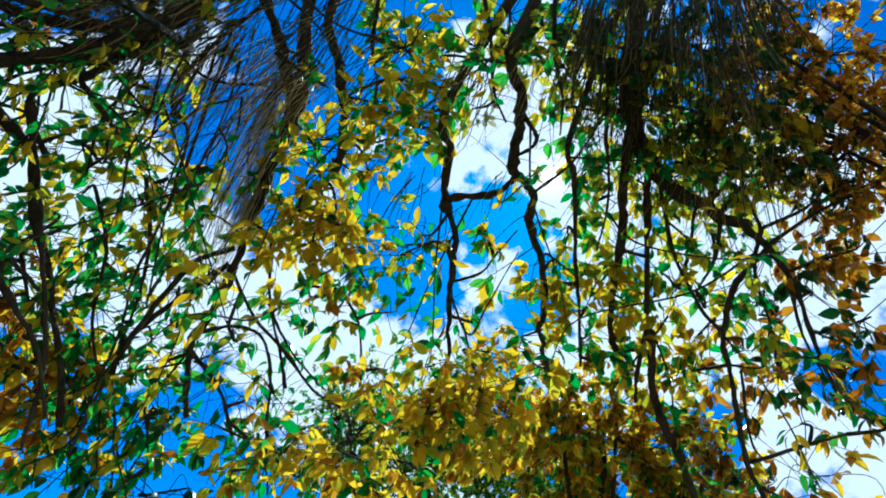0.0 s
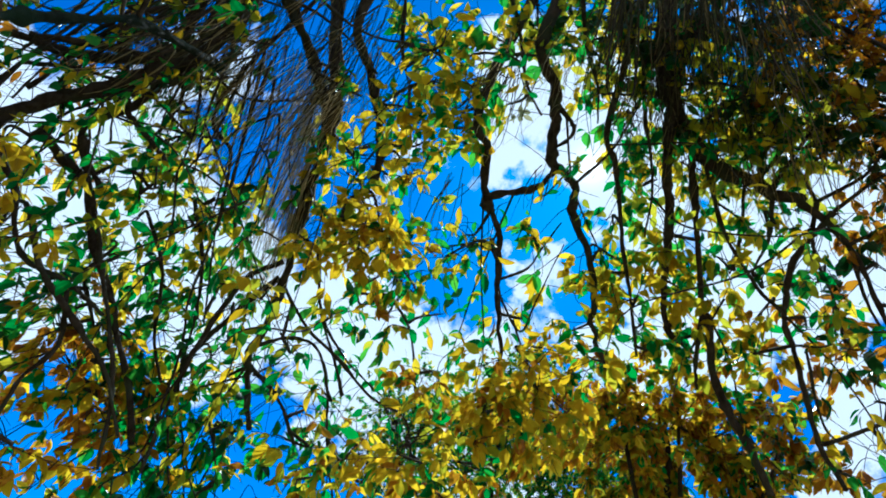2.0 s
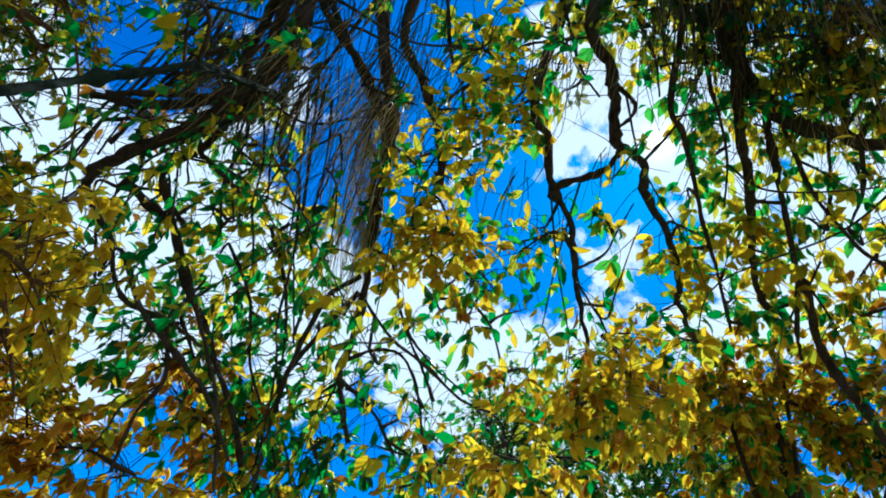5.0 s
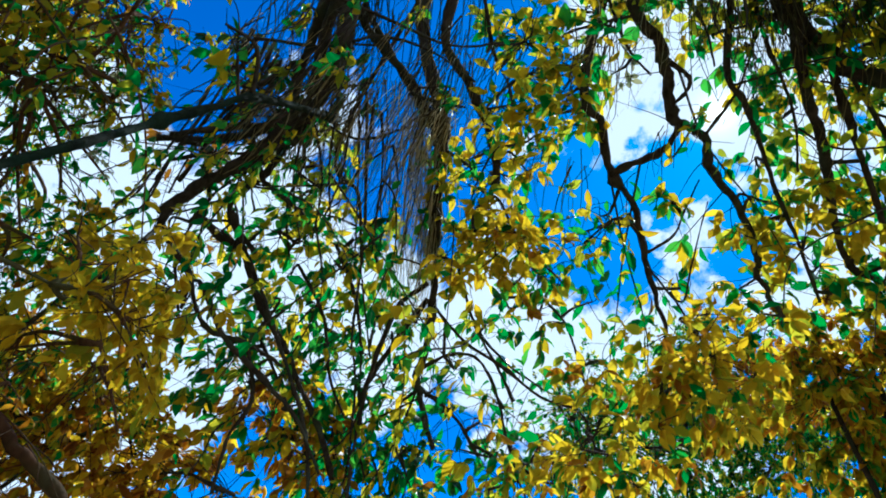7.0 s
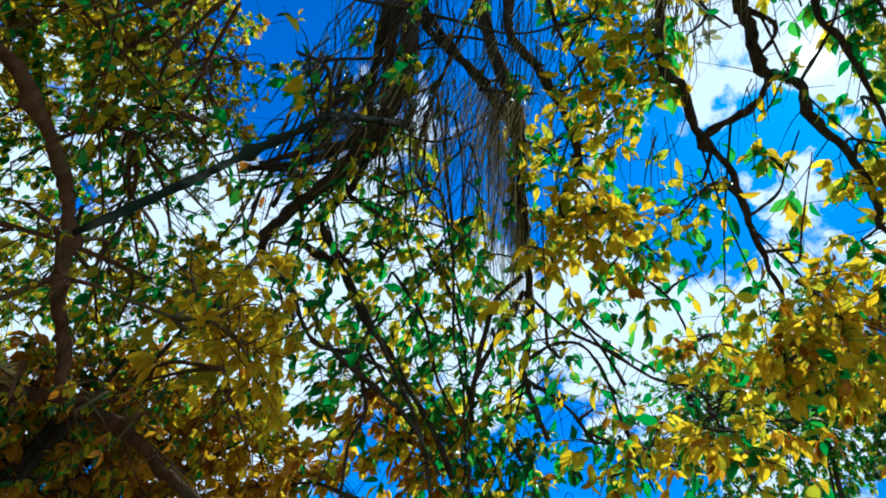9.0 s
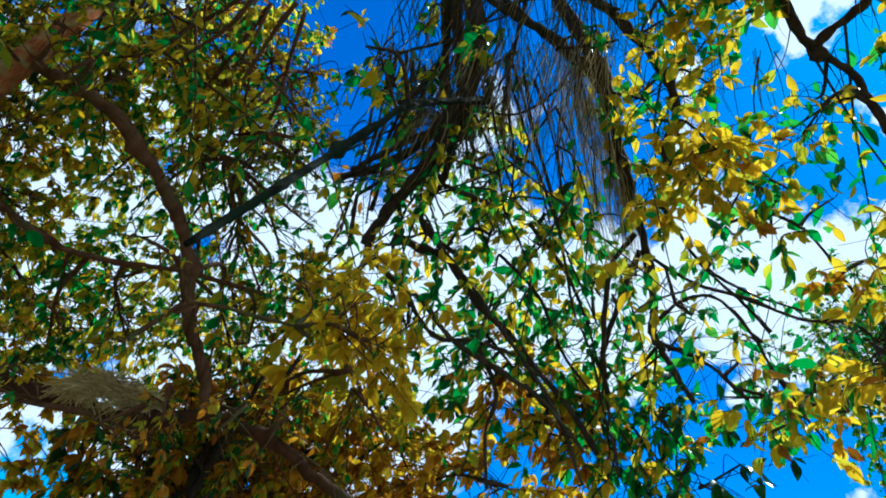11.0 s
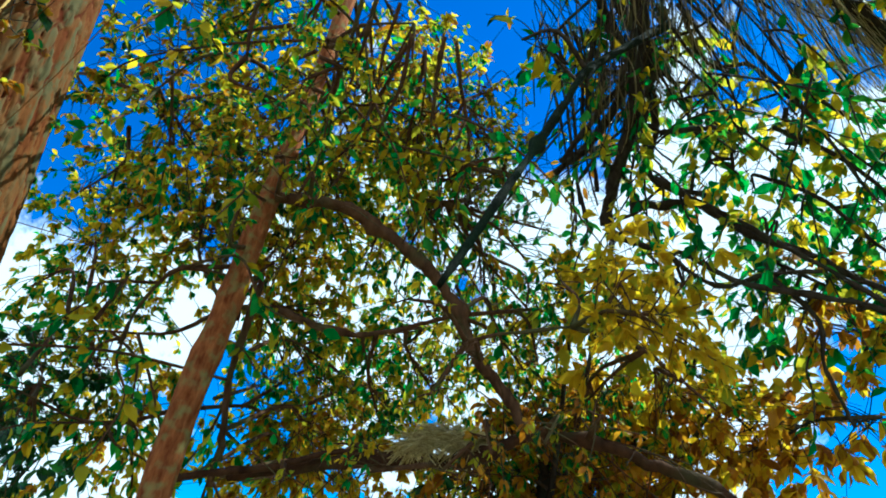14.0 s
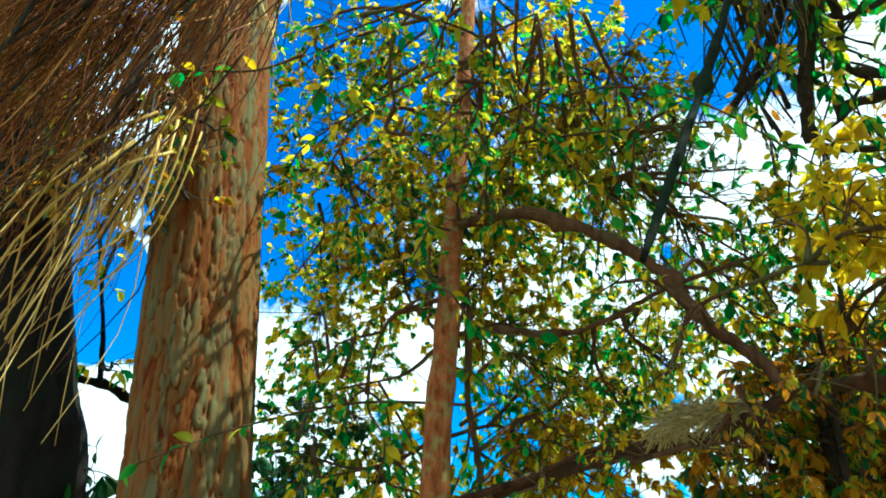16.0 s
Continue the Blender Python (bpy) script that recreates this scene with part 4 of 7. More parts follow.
hanging_tree.stem("limb", [(-1.265, 0.045, 5.132), (-1.407, 0.484, 4.404), (-1.591, 0.687, 4.24), (-1.744, 0.908, 4.045), (-1.828, 1.052, 3.908), (-1.932, 1.087, 3.8), (-1.926, 1.168, 3.76), (-1.807, 1.328, 3.765), (-1.759, 1.396, 3.748)], 0.03024, 0.0096)
hanging_tree.stem("limb", [(-1.649, 0.754, 4.181), (-1.828, 0.761, 4.047), (-1.904, 0.721, 4.011)], 0.0144, 0.012)
hanging_tree.stem("limb", [(-0.682, 0.432, 5.786), (-1.399, 0.516, 4.653), (-1.425, 0.767, 4.562), (-1.387, 0.894, 4.53), (-1.294, 1.078, 4.504), (-1.232, 1.249, 4.457), (-1.184, 1.349, 4.425), (-1.187, 1.445, 4.37)], 0.02448, 0.0204)
hanging_tree.stem("limb", [(-1.837, 0.594, 4.257), (-1.957, 0.699, 4.111), (-2.088, 0.793, 3.965), (-2.254, 0.869, 3.761), (-2.358, 0.928, 3.603)], 0.0115, 0.006)
hanging_tree.twiglets([(-1.837, 0.594, 4.257), (-1.957, 0.699, 4.111), (-2.088, 0.793, 3.965), (-2.254, 0.869, 3.761), (-2.358, 0.928, 3.603)], 0.0024, 8, 0.25, 0.5)
hanging_tree.stem("limb", [(-1.803, 0.639, 4.255), (-1.951, 0.786, 4.089), (-2.075, 0.842, 3.944), (-2.187, 0.924, 3.797)], 0.0115, 0.006)
hanging_tree.twiglets([(-1.803, 0.639, 4.255), (-1.951, 0.786, 4.089), (-2.075, 0.842, 3.944), (-2.187, 0.924, 3.797)], 0.0024, 8, 0.25, 0.5)
hanging_tree.stem("limb", [(-1.776, 0.733, 4.233), (-1.904, 0.87, 4.077), (-2.06, 0.92, 3.922), (-2.194, 0.996, 3.746)], 0.0115, 0.006)
hanging_tree.twiglets([(-1.776, 0.733, 4.233), (-1.904, 0.87, 4.077), (-2.06, 0.92, 3.922), (-2.194, 0.996, 3.746)], 0.0024, 8, 0.25, 0.5)
hanging_tree.stem("limb", [(-1.477, 1.031, 4.293), (-1.547, 1.333, 4.074), (-1.612, 1.664, 3.766)], 0.0072, 0.0042)
hanging_tree.twiglets([(-1.477, 1.031, 4.293), (-1.547, 1.333, 4.074), (-1.612, 1.664, 3.766)], 0.002, 8, 0.18, 0.5)
hanging_tree.stem("limb", [(-1.397, 1.154, 4.282), (-1.44, 1.392, 4.112), (-1.536, 1.707, 3.792)], 0.0072, 0.0042)
hanging_tree.twiglets([(-1.397, 1.154, 4.282), (-1.44, 1.392, 4.112), (-1.536, 1.707, 3.792)], 0.002, 8, 0.18, 0.5)
hanging_tree.stem("limb", [(-1.374, 1.32, 4.202), (-1.39, 1.514, 4.061), (-1.515, 1.715, 3.803)], 0.0072, 0.0042)
hanging_tree.twiglets([(-1.374, 1.32, 4.202), (-1.39, 1.514, 4.061), (-1.515, 1.715, 3.803)], 0.002, 8, 0.18, 0.5)
hanging_tree.stem("limb", [(-1.525, 1.079, 4.233), (-1.629, 1.334, 4.011), (-1.772, 1.504, 3.773)], 0.0072, 0.0042)
hanging_tree.twiglets([(-1.525, 1.079, 4.233), (-1.629, 1.334, 4.011), (-1.772, 1.504, 3.773)], 0.002, 8, 0.18, 0.5)
hanging_tree.stem("limb", [(-1.571, 1.004, 4.239), (-1.676, 1.267, 4.027), (-1.71, 1.495, 3.835)], 0.0072, 0.0042)
hanging_tree.twiglets([(-1.571, 1.004, 4.239), (-1.676, 1.267, 4.027), (-1.71, 1.495, 3.835)], 0.002, 8, 0.18, 0.5)
hanging_tree.stem("limb", [(-1.701, 1.073, 4.129), (-1.714, 1.315, 3.957), (-1.791, 1.518, 3.733)], 0.0072, 0.0042)
hanging_tree.twiglets([(-1.701, 1.073, 4.129), (-1.714, 1.315, 3.957), (-1.791, 1.518, 3.733)], 0.002, 8, 0.18, 0.5)
hanging_tree.stem("limb", [(-1.763, 1.083, 4.068), (-1.844, 1.261, 3.883), (-1.845, 1.504, 3.7)], 0.0072, 0.0042)
hanging_tree.twiglets([(-1.763, 1.083, 4.068), (-1.844, 1.261, 3.883), (-1.845, 1.504, 3.7)], 0.002, 8, 0.18, 0.5)
hanging_tree.stem("limb", [(-1.412, 1.084, 4.308), (-1.498, 1.305, 4.125), (-1.547, 1.58, 3.886)], 0.0072, 0.0042)
hanging_tree.twiglets([(-1.412, 1.084, 4.308), (-1.498, 1.305, 4.125), (-1.547, 1.58, 3.886)], 0.002, 8, 0.18, 0.5)
hanging_tree.stem("limb", [(-2.09, 1.098, 3.772), (-2.09, 1.252, 3.672), (-2.08, 1.377, 3.574)], 0.0072, 0.0042)
hanging_tree.twiglets([(-2.09, 1.098, 3.772), (-2.09, 1.252, 3.672), (-2.08, 1.377, 3.574)], 0.002, 8, 0.18, 0.5)
hanging_tree.stem("limb", [(-1.882, 0.538, 4.164), (-2.063, 0.695, 3.958), (-2.217, 0.799, 3.763), (-2.382, 0.911, 3.525), (-2.424, 0.924, 3.456)], 0.0085, 0.005)
hanging_tree.twiglets([(-1.882, 0.538, 4.164), (-2.063, 0.695, 3.958), (-2.217, 0.799, 3.763), (-2.382, 0.911, 3.525), (-2.424, 0.924, 3.456)], 0.0024, 9, 0.3, 0.5)
hanging_tree.stem("limb", [(-1.808, 0.549, 4.209), (-2.02, 0.72, 3.985), (-2.205, 0.827, 3.771), (-2.348, 0.95, 3.533), (-2.377, 1.003, 3.463)], 0.0085, 0.005)
hanging_tree.twiglets([(-1.808, 0.549, 4.209), (-2.02, 0.72, 3.985), (-2.205, 0.827, 3.771), (-2.348, 0.95, 3.533), (-2.377, 1.003, 3.463)], 0.0024, 9, 0.3, 0.5)
hanging_tree.stem("limb", [(-1.77, 0.669, 4.194), (-1.91, 0.786, 4.049), (-2.159, 0.884, 3.787), (-2.292, 0.997, 3.57)], 0.0085, 0.005)
hanging_tree.twiglets([(-1.77, 0.669, 4.194), (-1.91, 0.786, 4.049), (-2.159, 0.884, 3.787), (-2.292, 0.997, 3.57)], 0.0024, 9, 0.3, 0.5)
hanging_tree.stem("limb", [(-2.341, 1.039, 3.55), (-2.347, 1.133, 3.469), (-2.28, 1.325, 3.385), (-2.216, 1.575, 3.196), (-2.071, 1.732, 3.211), (-1.926, 1.9, 3.18)], 0.01728, 0.0096)
hanging_tree.twiglets([(-2.341, 1.039, 3.55), (-2.347, 1.133, 3.469), (-2.28, 1.325, 3.385), (-2.216, 1.575, 3.196), (-2.071, 1.732, 3.211), (-1.926, 1.9, 3.18)], 0.0032, 22, 0.35, 0.5)
hanging_tree.stem("limb", [(-2.103, 1.223, 3.672), (-2.091, 1.368, 3.574), (-2.032, 1.564, 3.448), (-1.969, 1.784, 3.275), (-1.884, 1.995, 3.095), (-1.8, 2.188, 2.885), (-1.752, 2.333, 2.662)], 0.01584, 0.0084)
hanging_tree.twiglets([(-2.103, 1.223, 3.672), (-2.091, 1.368, 3.574), (-2.032, 1.564, 3.448), (-1.969, 1.784, 3.275), (-1.884, 1.995, 3.095), (-1.8, 2.188, 2.885), (-1.752, 2.333, 2.662)], 0.0032, 22, 0.3, 0.5)
hanging_tree.stem("limb", [(-1.541, 1.067, 4.493), (-1.602, 1.583, 3.995), (-1.661, 1.841, 3.723), (-1.695, 2.025, 3.478), (-1.677, 2.202, 3.266), (-1.679, 2.366, 2.981)], 0.00936, 0.0048)
hanging_tree.stem("limb", [(-1.331, 2.003, 3.827), (-1.471, 2.023, 3.69), (-1.6, 2.156, 3.408), (-1.663, 2.326, 3.091), (-1.665, 2.483, 2.765)], 0.01584, 0.0084)
hanging_tree.stem("limb", [(-2.071, 1.732, 3.211), (-2.043, 1.917, 2.986), (-2.105, 1.96, 2.794), (-2.118, 2.064, 2.555)], 0.01152, 0.0072)
hanging_tree.stem("limb", [(-2.327, 1.278, 3.356), (-2.323, 1.489, 3.145), (-2.409, 1.538, 2.926)], 0.00864, 0.0042)
hanging_tree.stem("limb", [(-1.623, 1.694, 3.889), (-1.529, 1.595, 4.039), (-1.457, 1.488, 4.177)], 0.00576, 0.0024)
hanging_tree.stem("limb", [(-0.682, 0.432, 5.786), (-1.323, 0.603, 4.668), (-1.352, 0.961, 4.525), (-1.262, 1.252, 4.436), (-1.199, 1.425, 4.378)], 0.0216, 0.0132)
hanging_tree.stem("limb", [(-0.682, 0.432, 5.786), (-1.105, 0.706, 4.743), (-1.151, 0.957, 4.635), (-1.163, 1.22, 4.51), (-1.184, 1.487, 4.342)], 0.0115, 0.006)
pine = Tree("pine_tree", (-1.87, -1.24, 0), "tall pine with flaky red and grey bark and drooping needles", BARK_PINE)
pine_trunk(pine)
hanging_tree.bark = BARK_GREEN_SHADE
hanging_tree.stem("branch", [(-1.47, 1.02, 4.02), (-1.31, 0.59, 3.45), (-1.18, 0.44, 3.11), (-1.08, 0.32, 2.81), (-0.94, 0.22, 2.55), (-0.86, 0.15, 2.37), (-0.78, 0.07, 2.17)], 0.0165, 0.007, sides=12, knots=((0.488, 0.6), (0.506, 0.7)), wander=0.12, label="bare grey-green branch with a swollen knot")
hanging_tree.bark = BARK
pine.bark = BARK
HANG = (-0.34, 1.11, 0)
pine.needles((-1.301, 1.12, 4.486), (-1.226, 1.185, 4.494), 30, 1, "pale", loose=0.03, spread=0.05, sweep=HANG)
pine.needles((-1.235, 1.196, 4.484), (-1.16, 1.272, 4.493), 30, 1, "pale", loose=0.03, spread=0.05, sweep=HANG)
pine.needles((-1.334, 1.366, 4.338), (-1.248, 1.441, 4.336), 30, 0.9, "pale", loose=0.03, spread=0.05, sweep=HANG)
pine.needles((-1.296, 1.468, 4.295), (-1.22, 1.534, 4.293), 26, 0.8, "pale", loose=0.03, spread=0.05, sweep=HANG)
pine.needles((-1.349, 1.57, 4.197), (-1.262, 1.645, 4.196), 30, 0.8, "pale", loose=0.03, spread=0.05, sweep=HANG)
pine.needles((-1.349, 1.699, 4.103), (-1.261, 1.775, 4.092), 30, 0.6, "pale", loose=0.03, spread=0.05, sweep=HANG)
pine.needles((-1.458, 1.339, 4.27), (-1.381, 1.414, 4.278), 8, 0.6, "grey", loose=0.03, spread=0.1, sweep=HANG)
pine.needles((-1.408, 1.04, 4.457), (-1.342, 1.115, 4.464), 12, 0.6, "grey", loose=0.03, spread=0.1, sweep=HANG)
pine.needles((-1.521, 1.024, 4.401), (-1.445, 1.097, 4.408), 13, 0.7, "grey", loose=0.03, spread=0.1, sweep=HANG)
pine.needles((-1.612, 1.037, 4.339), (-1.535, 1.109, 4.345), 11, 0.55, "grey", loose=0.03, spread=0.1, sweep=HANG)
pine.needles((-1.669, 0.954, 4.335), (-1.603, 1.026, 4.349), 12, 0.55, "grey", loose=0.03, spread=0.1, sweep=HANG)
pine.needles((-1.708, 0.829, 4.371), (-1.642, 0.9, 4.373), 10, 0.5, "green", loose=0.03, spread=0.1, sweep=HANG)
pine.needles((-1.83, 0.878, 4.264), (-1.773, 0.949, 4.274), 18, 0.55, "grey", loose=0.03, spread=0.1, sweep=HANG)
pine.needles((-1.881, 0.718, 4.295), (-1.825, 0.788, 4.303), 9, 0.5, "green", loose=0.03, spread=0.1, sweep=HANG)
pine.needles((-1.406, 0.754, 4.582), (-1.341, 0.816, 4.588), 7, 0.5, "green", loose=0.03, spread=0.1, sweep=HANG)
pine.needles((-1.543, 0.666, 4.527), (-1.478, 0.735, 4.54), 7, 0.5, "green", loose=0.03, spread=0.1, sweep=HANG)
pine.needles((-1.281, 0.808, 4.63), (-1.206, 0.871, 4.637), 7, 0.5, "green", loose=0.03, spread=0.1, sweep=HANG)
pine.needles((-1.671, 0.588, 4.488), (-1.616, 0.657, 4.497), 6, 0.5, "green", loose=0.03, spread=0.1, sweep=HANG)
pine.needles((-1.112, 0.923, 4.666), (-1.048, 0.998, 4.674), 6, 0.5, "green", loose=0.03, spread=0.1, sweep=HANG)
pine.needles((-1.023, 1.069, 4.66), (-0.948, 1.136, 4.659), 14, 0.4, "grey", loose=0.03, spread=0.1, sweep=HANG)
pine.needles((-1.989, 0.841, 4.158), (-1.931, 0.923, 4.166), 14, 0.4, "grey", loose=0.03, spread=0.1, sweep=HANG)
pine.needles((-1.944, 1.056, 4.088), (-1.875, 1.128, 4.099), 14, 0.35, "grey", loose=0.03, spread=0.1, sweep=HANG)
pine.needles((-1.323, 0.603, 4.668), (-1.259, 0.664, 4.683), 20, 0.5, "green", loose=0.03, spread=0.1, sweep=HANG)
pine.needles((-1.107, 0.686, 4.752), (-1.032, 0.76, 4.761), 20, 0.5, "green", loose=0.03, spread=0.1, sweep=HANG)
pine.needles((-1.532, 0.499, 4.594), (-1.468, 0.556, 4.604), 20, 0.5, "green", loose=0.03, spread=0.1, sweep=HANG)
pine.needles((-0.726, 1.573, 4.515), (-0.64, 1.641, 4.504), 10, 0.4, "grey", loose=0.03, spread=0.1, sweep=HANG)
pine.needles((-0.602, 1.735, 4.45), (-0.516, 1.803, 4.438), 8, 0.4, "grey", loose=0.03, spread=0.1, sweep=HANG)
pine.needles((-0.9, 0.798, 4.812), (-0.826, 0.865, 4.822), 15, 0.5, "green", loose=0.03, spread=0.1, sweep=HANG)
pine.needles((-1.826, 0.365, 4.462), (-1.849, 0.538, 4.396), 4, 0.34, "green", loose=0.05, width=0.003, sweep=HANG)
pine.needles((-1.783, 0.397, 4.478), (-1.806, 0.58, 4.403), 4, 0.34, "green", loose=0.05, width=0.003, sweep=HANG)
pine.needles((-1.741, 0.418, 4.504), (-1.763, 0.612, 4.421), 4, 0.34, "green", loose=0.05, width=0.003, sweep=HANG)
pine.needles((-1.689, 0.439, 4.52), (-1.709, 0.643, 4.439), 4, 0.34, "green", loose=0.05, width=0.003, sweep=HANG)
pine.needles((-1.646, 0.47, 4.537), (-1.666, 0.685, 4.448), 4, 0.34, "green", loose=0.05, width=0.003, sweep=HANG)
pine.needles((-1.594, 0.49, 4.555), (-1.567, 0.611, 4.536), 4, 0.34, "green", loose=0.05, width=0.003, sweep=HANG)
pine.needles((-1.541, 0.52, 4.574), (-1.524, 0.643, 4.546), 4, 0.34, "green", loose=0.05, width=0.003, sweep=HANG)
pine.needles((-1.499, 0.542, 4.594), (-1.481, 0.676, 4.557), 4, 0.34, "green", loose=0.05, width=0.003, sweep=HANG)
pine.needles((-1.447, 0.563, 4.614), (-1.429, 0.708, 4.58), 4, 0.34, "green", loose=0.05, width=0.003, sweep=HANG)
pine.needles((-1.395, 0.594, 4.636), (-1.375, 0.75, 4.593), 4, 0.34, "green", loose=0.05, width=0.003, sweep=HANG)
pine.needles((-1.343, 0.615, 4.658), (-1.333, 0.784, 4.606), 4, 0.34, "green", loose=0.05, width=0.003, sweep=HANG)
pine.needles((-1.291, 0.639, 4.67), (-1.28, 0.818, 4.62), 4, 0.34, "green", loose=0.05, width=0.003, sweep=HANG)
pine.needles((-1.823, 1.144, 4.2), (-1.736, 1.194, 4.233), 8, 0.5, "grey", loose=0.035, sweep=HANG)
pine.needles((-1.709, 1.138, 4.281), (-1.624, 1.178, 4.315), 8, 0.55, "grey", loose=0.035, sweep=HANG)
pine.needles((-1.587, 1.122, 4.354), (-1.502, 1.162, 4.389), 10, 0.6, "grey", loose=0.035, sweep=HANG)
pine.needles((-1.885, 1.286, 4.093), (-1.798, 1.337, 4.117), 8, 0.45, "grey", loose=0.035, sweep=HANG)
pine.needles((-0.316, 1.263, 4.791), (-0.202, 1.3, 4.792), 12, 0.5, "grey", loose=0.035, sweep=HANG)
pine.needles((-0.067, 1.734, 4.587), (0.048, 1.771, 4.576), 14, 0.3, "grey", loose=0.035, sweep=HANG)
pine.needles((0.147, 1.222, 4.876), (0.262, 1.249, 4.865), 12, 0.25, "grey", loose=0.035, sweep=HANG)
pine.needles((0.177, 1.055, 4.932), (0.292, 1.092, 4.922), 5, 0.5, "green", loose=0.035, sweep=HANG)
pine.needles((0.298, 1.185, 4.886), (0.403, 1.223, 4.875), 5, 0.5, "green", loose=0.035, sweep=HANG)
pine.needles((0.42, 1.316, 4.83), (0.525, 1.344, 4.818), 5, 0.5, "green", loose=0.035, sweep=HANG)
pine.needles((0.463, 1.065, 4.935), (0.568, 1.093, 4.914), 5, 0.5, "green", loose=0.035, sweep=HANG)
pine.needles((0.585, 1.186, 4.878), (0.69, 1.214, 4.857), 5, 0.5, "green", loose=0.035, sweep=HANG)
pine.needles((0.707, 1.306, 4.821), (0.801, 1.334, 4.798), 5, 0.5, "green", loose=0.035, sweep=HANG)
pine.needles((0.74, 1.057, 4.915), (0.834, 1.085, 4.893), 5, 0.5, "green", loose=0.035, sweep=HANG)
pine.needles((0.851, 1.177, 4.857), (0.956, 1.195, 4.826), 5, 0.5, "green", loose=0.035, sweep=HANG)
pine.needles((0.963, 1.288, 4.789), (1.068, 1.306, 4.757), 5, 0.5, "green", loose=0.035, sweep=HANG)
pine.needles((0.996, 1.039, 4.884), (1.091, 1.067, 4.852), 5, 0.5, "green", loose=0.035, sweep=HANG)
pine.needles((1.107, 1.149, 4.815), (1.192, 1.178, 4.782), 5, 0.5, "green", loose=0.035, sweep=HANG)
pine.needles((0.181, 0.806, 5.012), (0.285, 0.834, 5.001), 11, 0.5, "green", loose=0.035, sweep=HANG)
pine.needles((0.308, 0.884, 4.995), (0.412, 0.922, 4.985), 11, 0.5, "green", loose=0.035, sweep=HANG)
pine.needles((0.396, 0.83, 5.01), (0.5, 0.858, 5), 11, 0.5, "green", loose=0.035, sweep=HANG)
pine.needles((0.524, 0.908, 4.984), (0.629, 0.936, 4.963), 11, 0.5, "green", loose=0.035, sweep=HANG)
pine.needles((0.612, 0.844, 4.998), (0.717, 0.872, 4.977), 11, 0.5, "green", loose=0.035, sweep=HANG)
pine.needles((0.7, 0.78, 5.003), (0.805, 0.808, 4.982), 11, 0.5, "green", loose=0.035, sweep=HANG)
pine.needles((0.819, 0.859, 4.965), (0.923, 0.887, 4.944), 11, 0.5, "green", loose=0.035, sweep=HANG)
pine.needles((0.384, 1.38, 4.809), (0.489, 1.407, 4.788), 8, 0.45, "grey", loose=0.035, sweep=HANG)
pine.needles((0.525, 1.469, 4.752), (0.64, 1.496, 4.731), 8, 0.45, "grey", loose=0.035, sweep=HANG)
pine.needles((0.676, 1.557, 4.695), (0.78, 1.585, 4.673), 8, 0.45, "grey", loose=0.035, sweep=HANG)
pine.needles((0.767, 1.419, 4.758), (0.871, 1.436, 4.736), 8, 0.45, "grey", loose=0.035, sweep=HANG)
pine.needles((0.907, 1.497, 4.7), (1.002, 1.515, 4.667), 8, 0.45, "grey", loose=0.035, sweep=HANG)
pine.needles((0.989, 1.36, 4.752), (1.084, 1.378, 4.719), 8, 0.45, "grey", loose=0.035, sweep=HANG)
pine.needles((1.119, 1.429, 4.683), (1.214, 1.447, 4.65), 8, 0.45, "grey", loose=0.035, sweep=HANG)
pine.needles((-0.687, -1.062, 2.966), (-0.327, -1.231, 2.733), 560, 0.5, "rust", width=0.0016, sweep=(-0.1, -0.45, 0), loose=0.12, name="dry_needles")
pine.needles((-0.729, -0.993, 2.836), (-0.65, -1.114, 2.633), 55, 0.45, "rust", width=0.0017, sweep=(-0.05, -0.3, 0), loose=0.07, name="dry_needles")
pine.needles((-0.752, -1.054, 2.593), (-0.732, -1.135, 2.521), 34, 0.55, "straw", width=0.0026, sweep=(-0.05, -0.3, 0), loose=0.04, name="dry_needles")
pine.needles((-0.727, -0.809, 3.098), (-0.787, -0.749, 3.088), 24, 0.25, "straw", width=0.002, loose=0.05, name="dry_needles")
pine.stem("limb", [(-1.564, -1.635, 4.916), (-0.691, -1.212, 3.398), (-0.525, -1.192, 2.955), (-0.377, -1.282, 2.642)], 0.03, 0.012)
pine.stem("limb", [(-0.767, -1.103, 3.016), (-0.73, -1.104, 2.744), (-0.711, -1.135, 2.542)], 0.02, 0.008)
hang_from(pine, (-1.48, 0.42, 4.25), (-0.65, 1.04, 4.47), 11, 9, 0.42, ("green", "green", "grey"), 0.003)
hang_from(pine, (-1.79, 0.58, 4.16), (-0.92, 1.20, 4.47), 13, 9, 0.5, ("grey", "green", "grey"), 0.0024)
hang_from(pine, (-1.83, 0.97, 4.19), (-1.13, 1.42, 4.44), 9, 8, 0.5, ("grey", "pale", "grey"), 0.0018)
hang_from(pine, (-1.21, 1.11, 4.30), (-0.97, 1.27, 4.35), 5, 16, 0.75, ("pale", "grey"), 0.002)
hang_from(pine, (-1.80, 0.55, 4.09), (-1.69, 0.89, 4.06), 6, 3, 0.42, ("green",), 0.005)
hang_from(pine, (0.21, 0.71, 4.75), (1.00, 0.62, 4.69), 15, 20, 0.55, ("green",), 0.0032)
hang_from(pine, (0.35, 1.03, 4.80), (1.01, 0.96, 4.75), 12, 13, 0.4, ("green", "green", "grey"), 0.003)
hang_from(pine, (0.19, 1.39, 4.81), (1.20, 1.30, 4.73), 12, 9, 0.45, ("grey", "green"), 0.0022)
hang_from(pine, (-0.62, 1.24, 4.74), (0.16, 1.13, 4.92), 9, 7, 0.5, ("pale", "grey"), 0.0018)
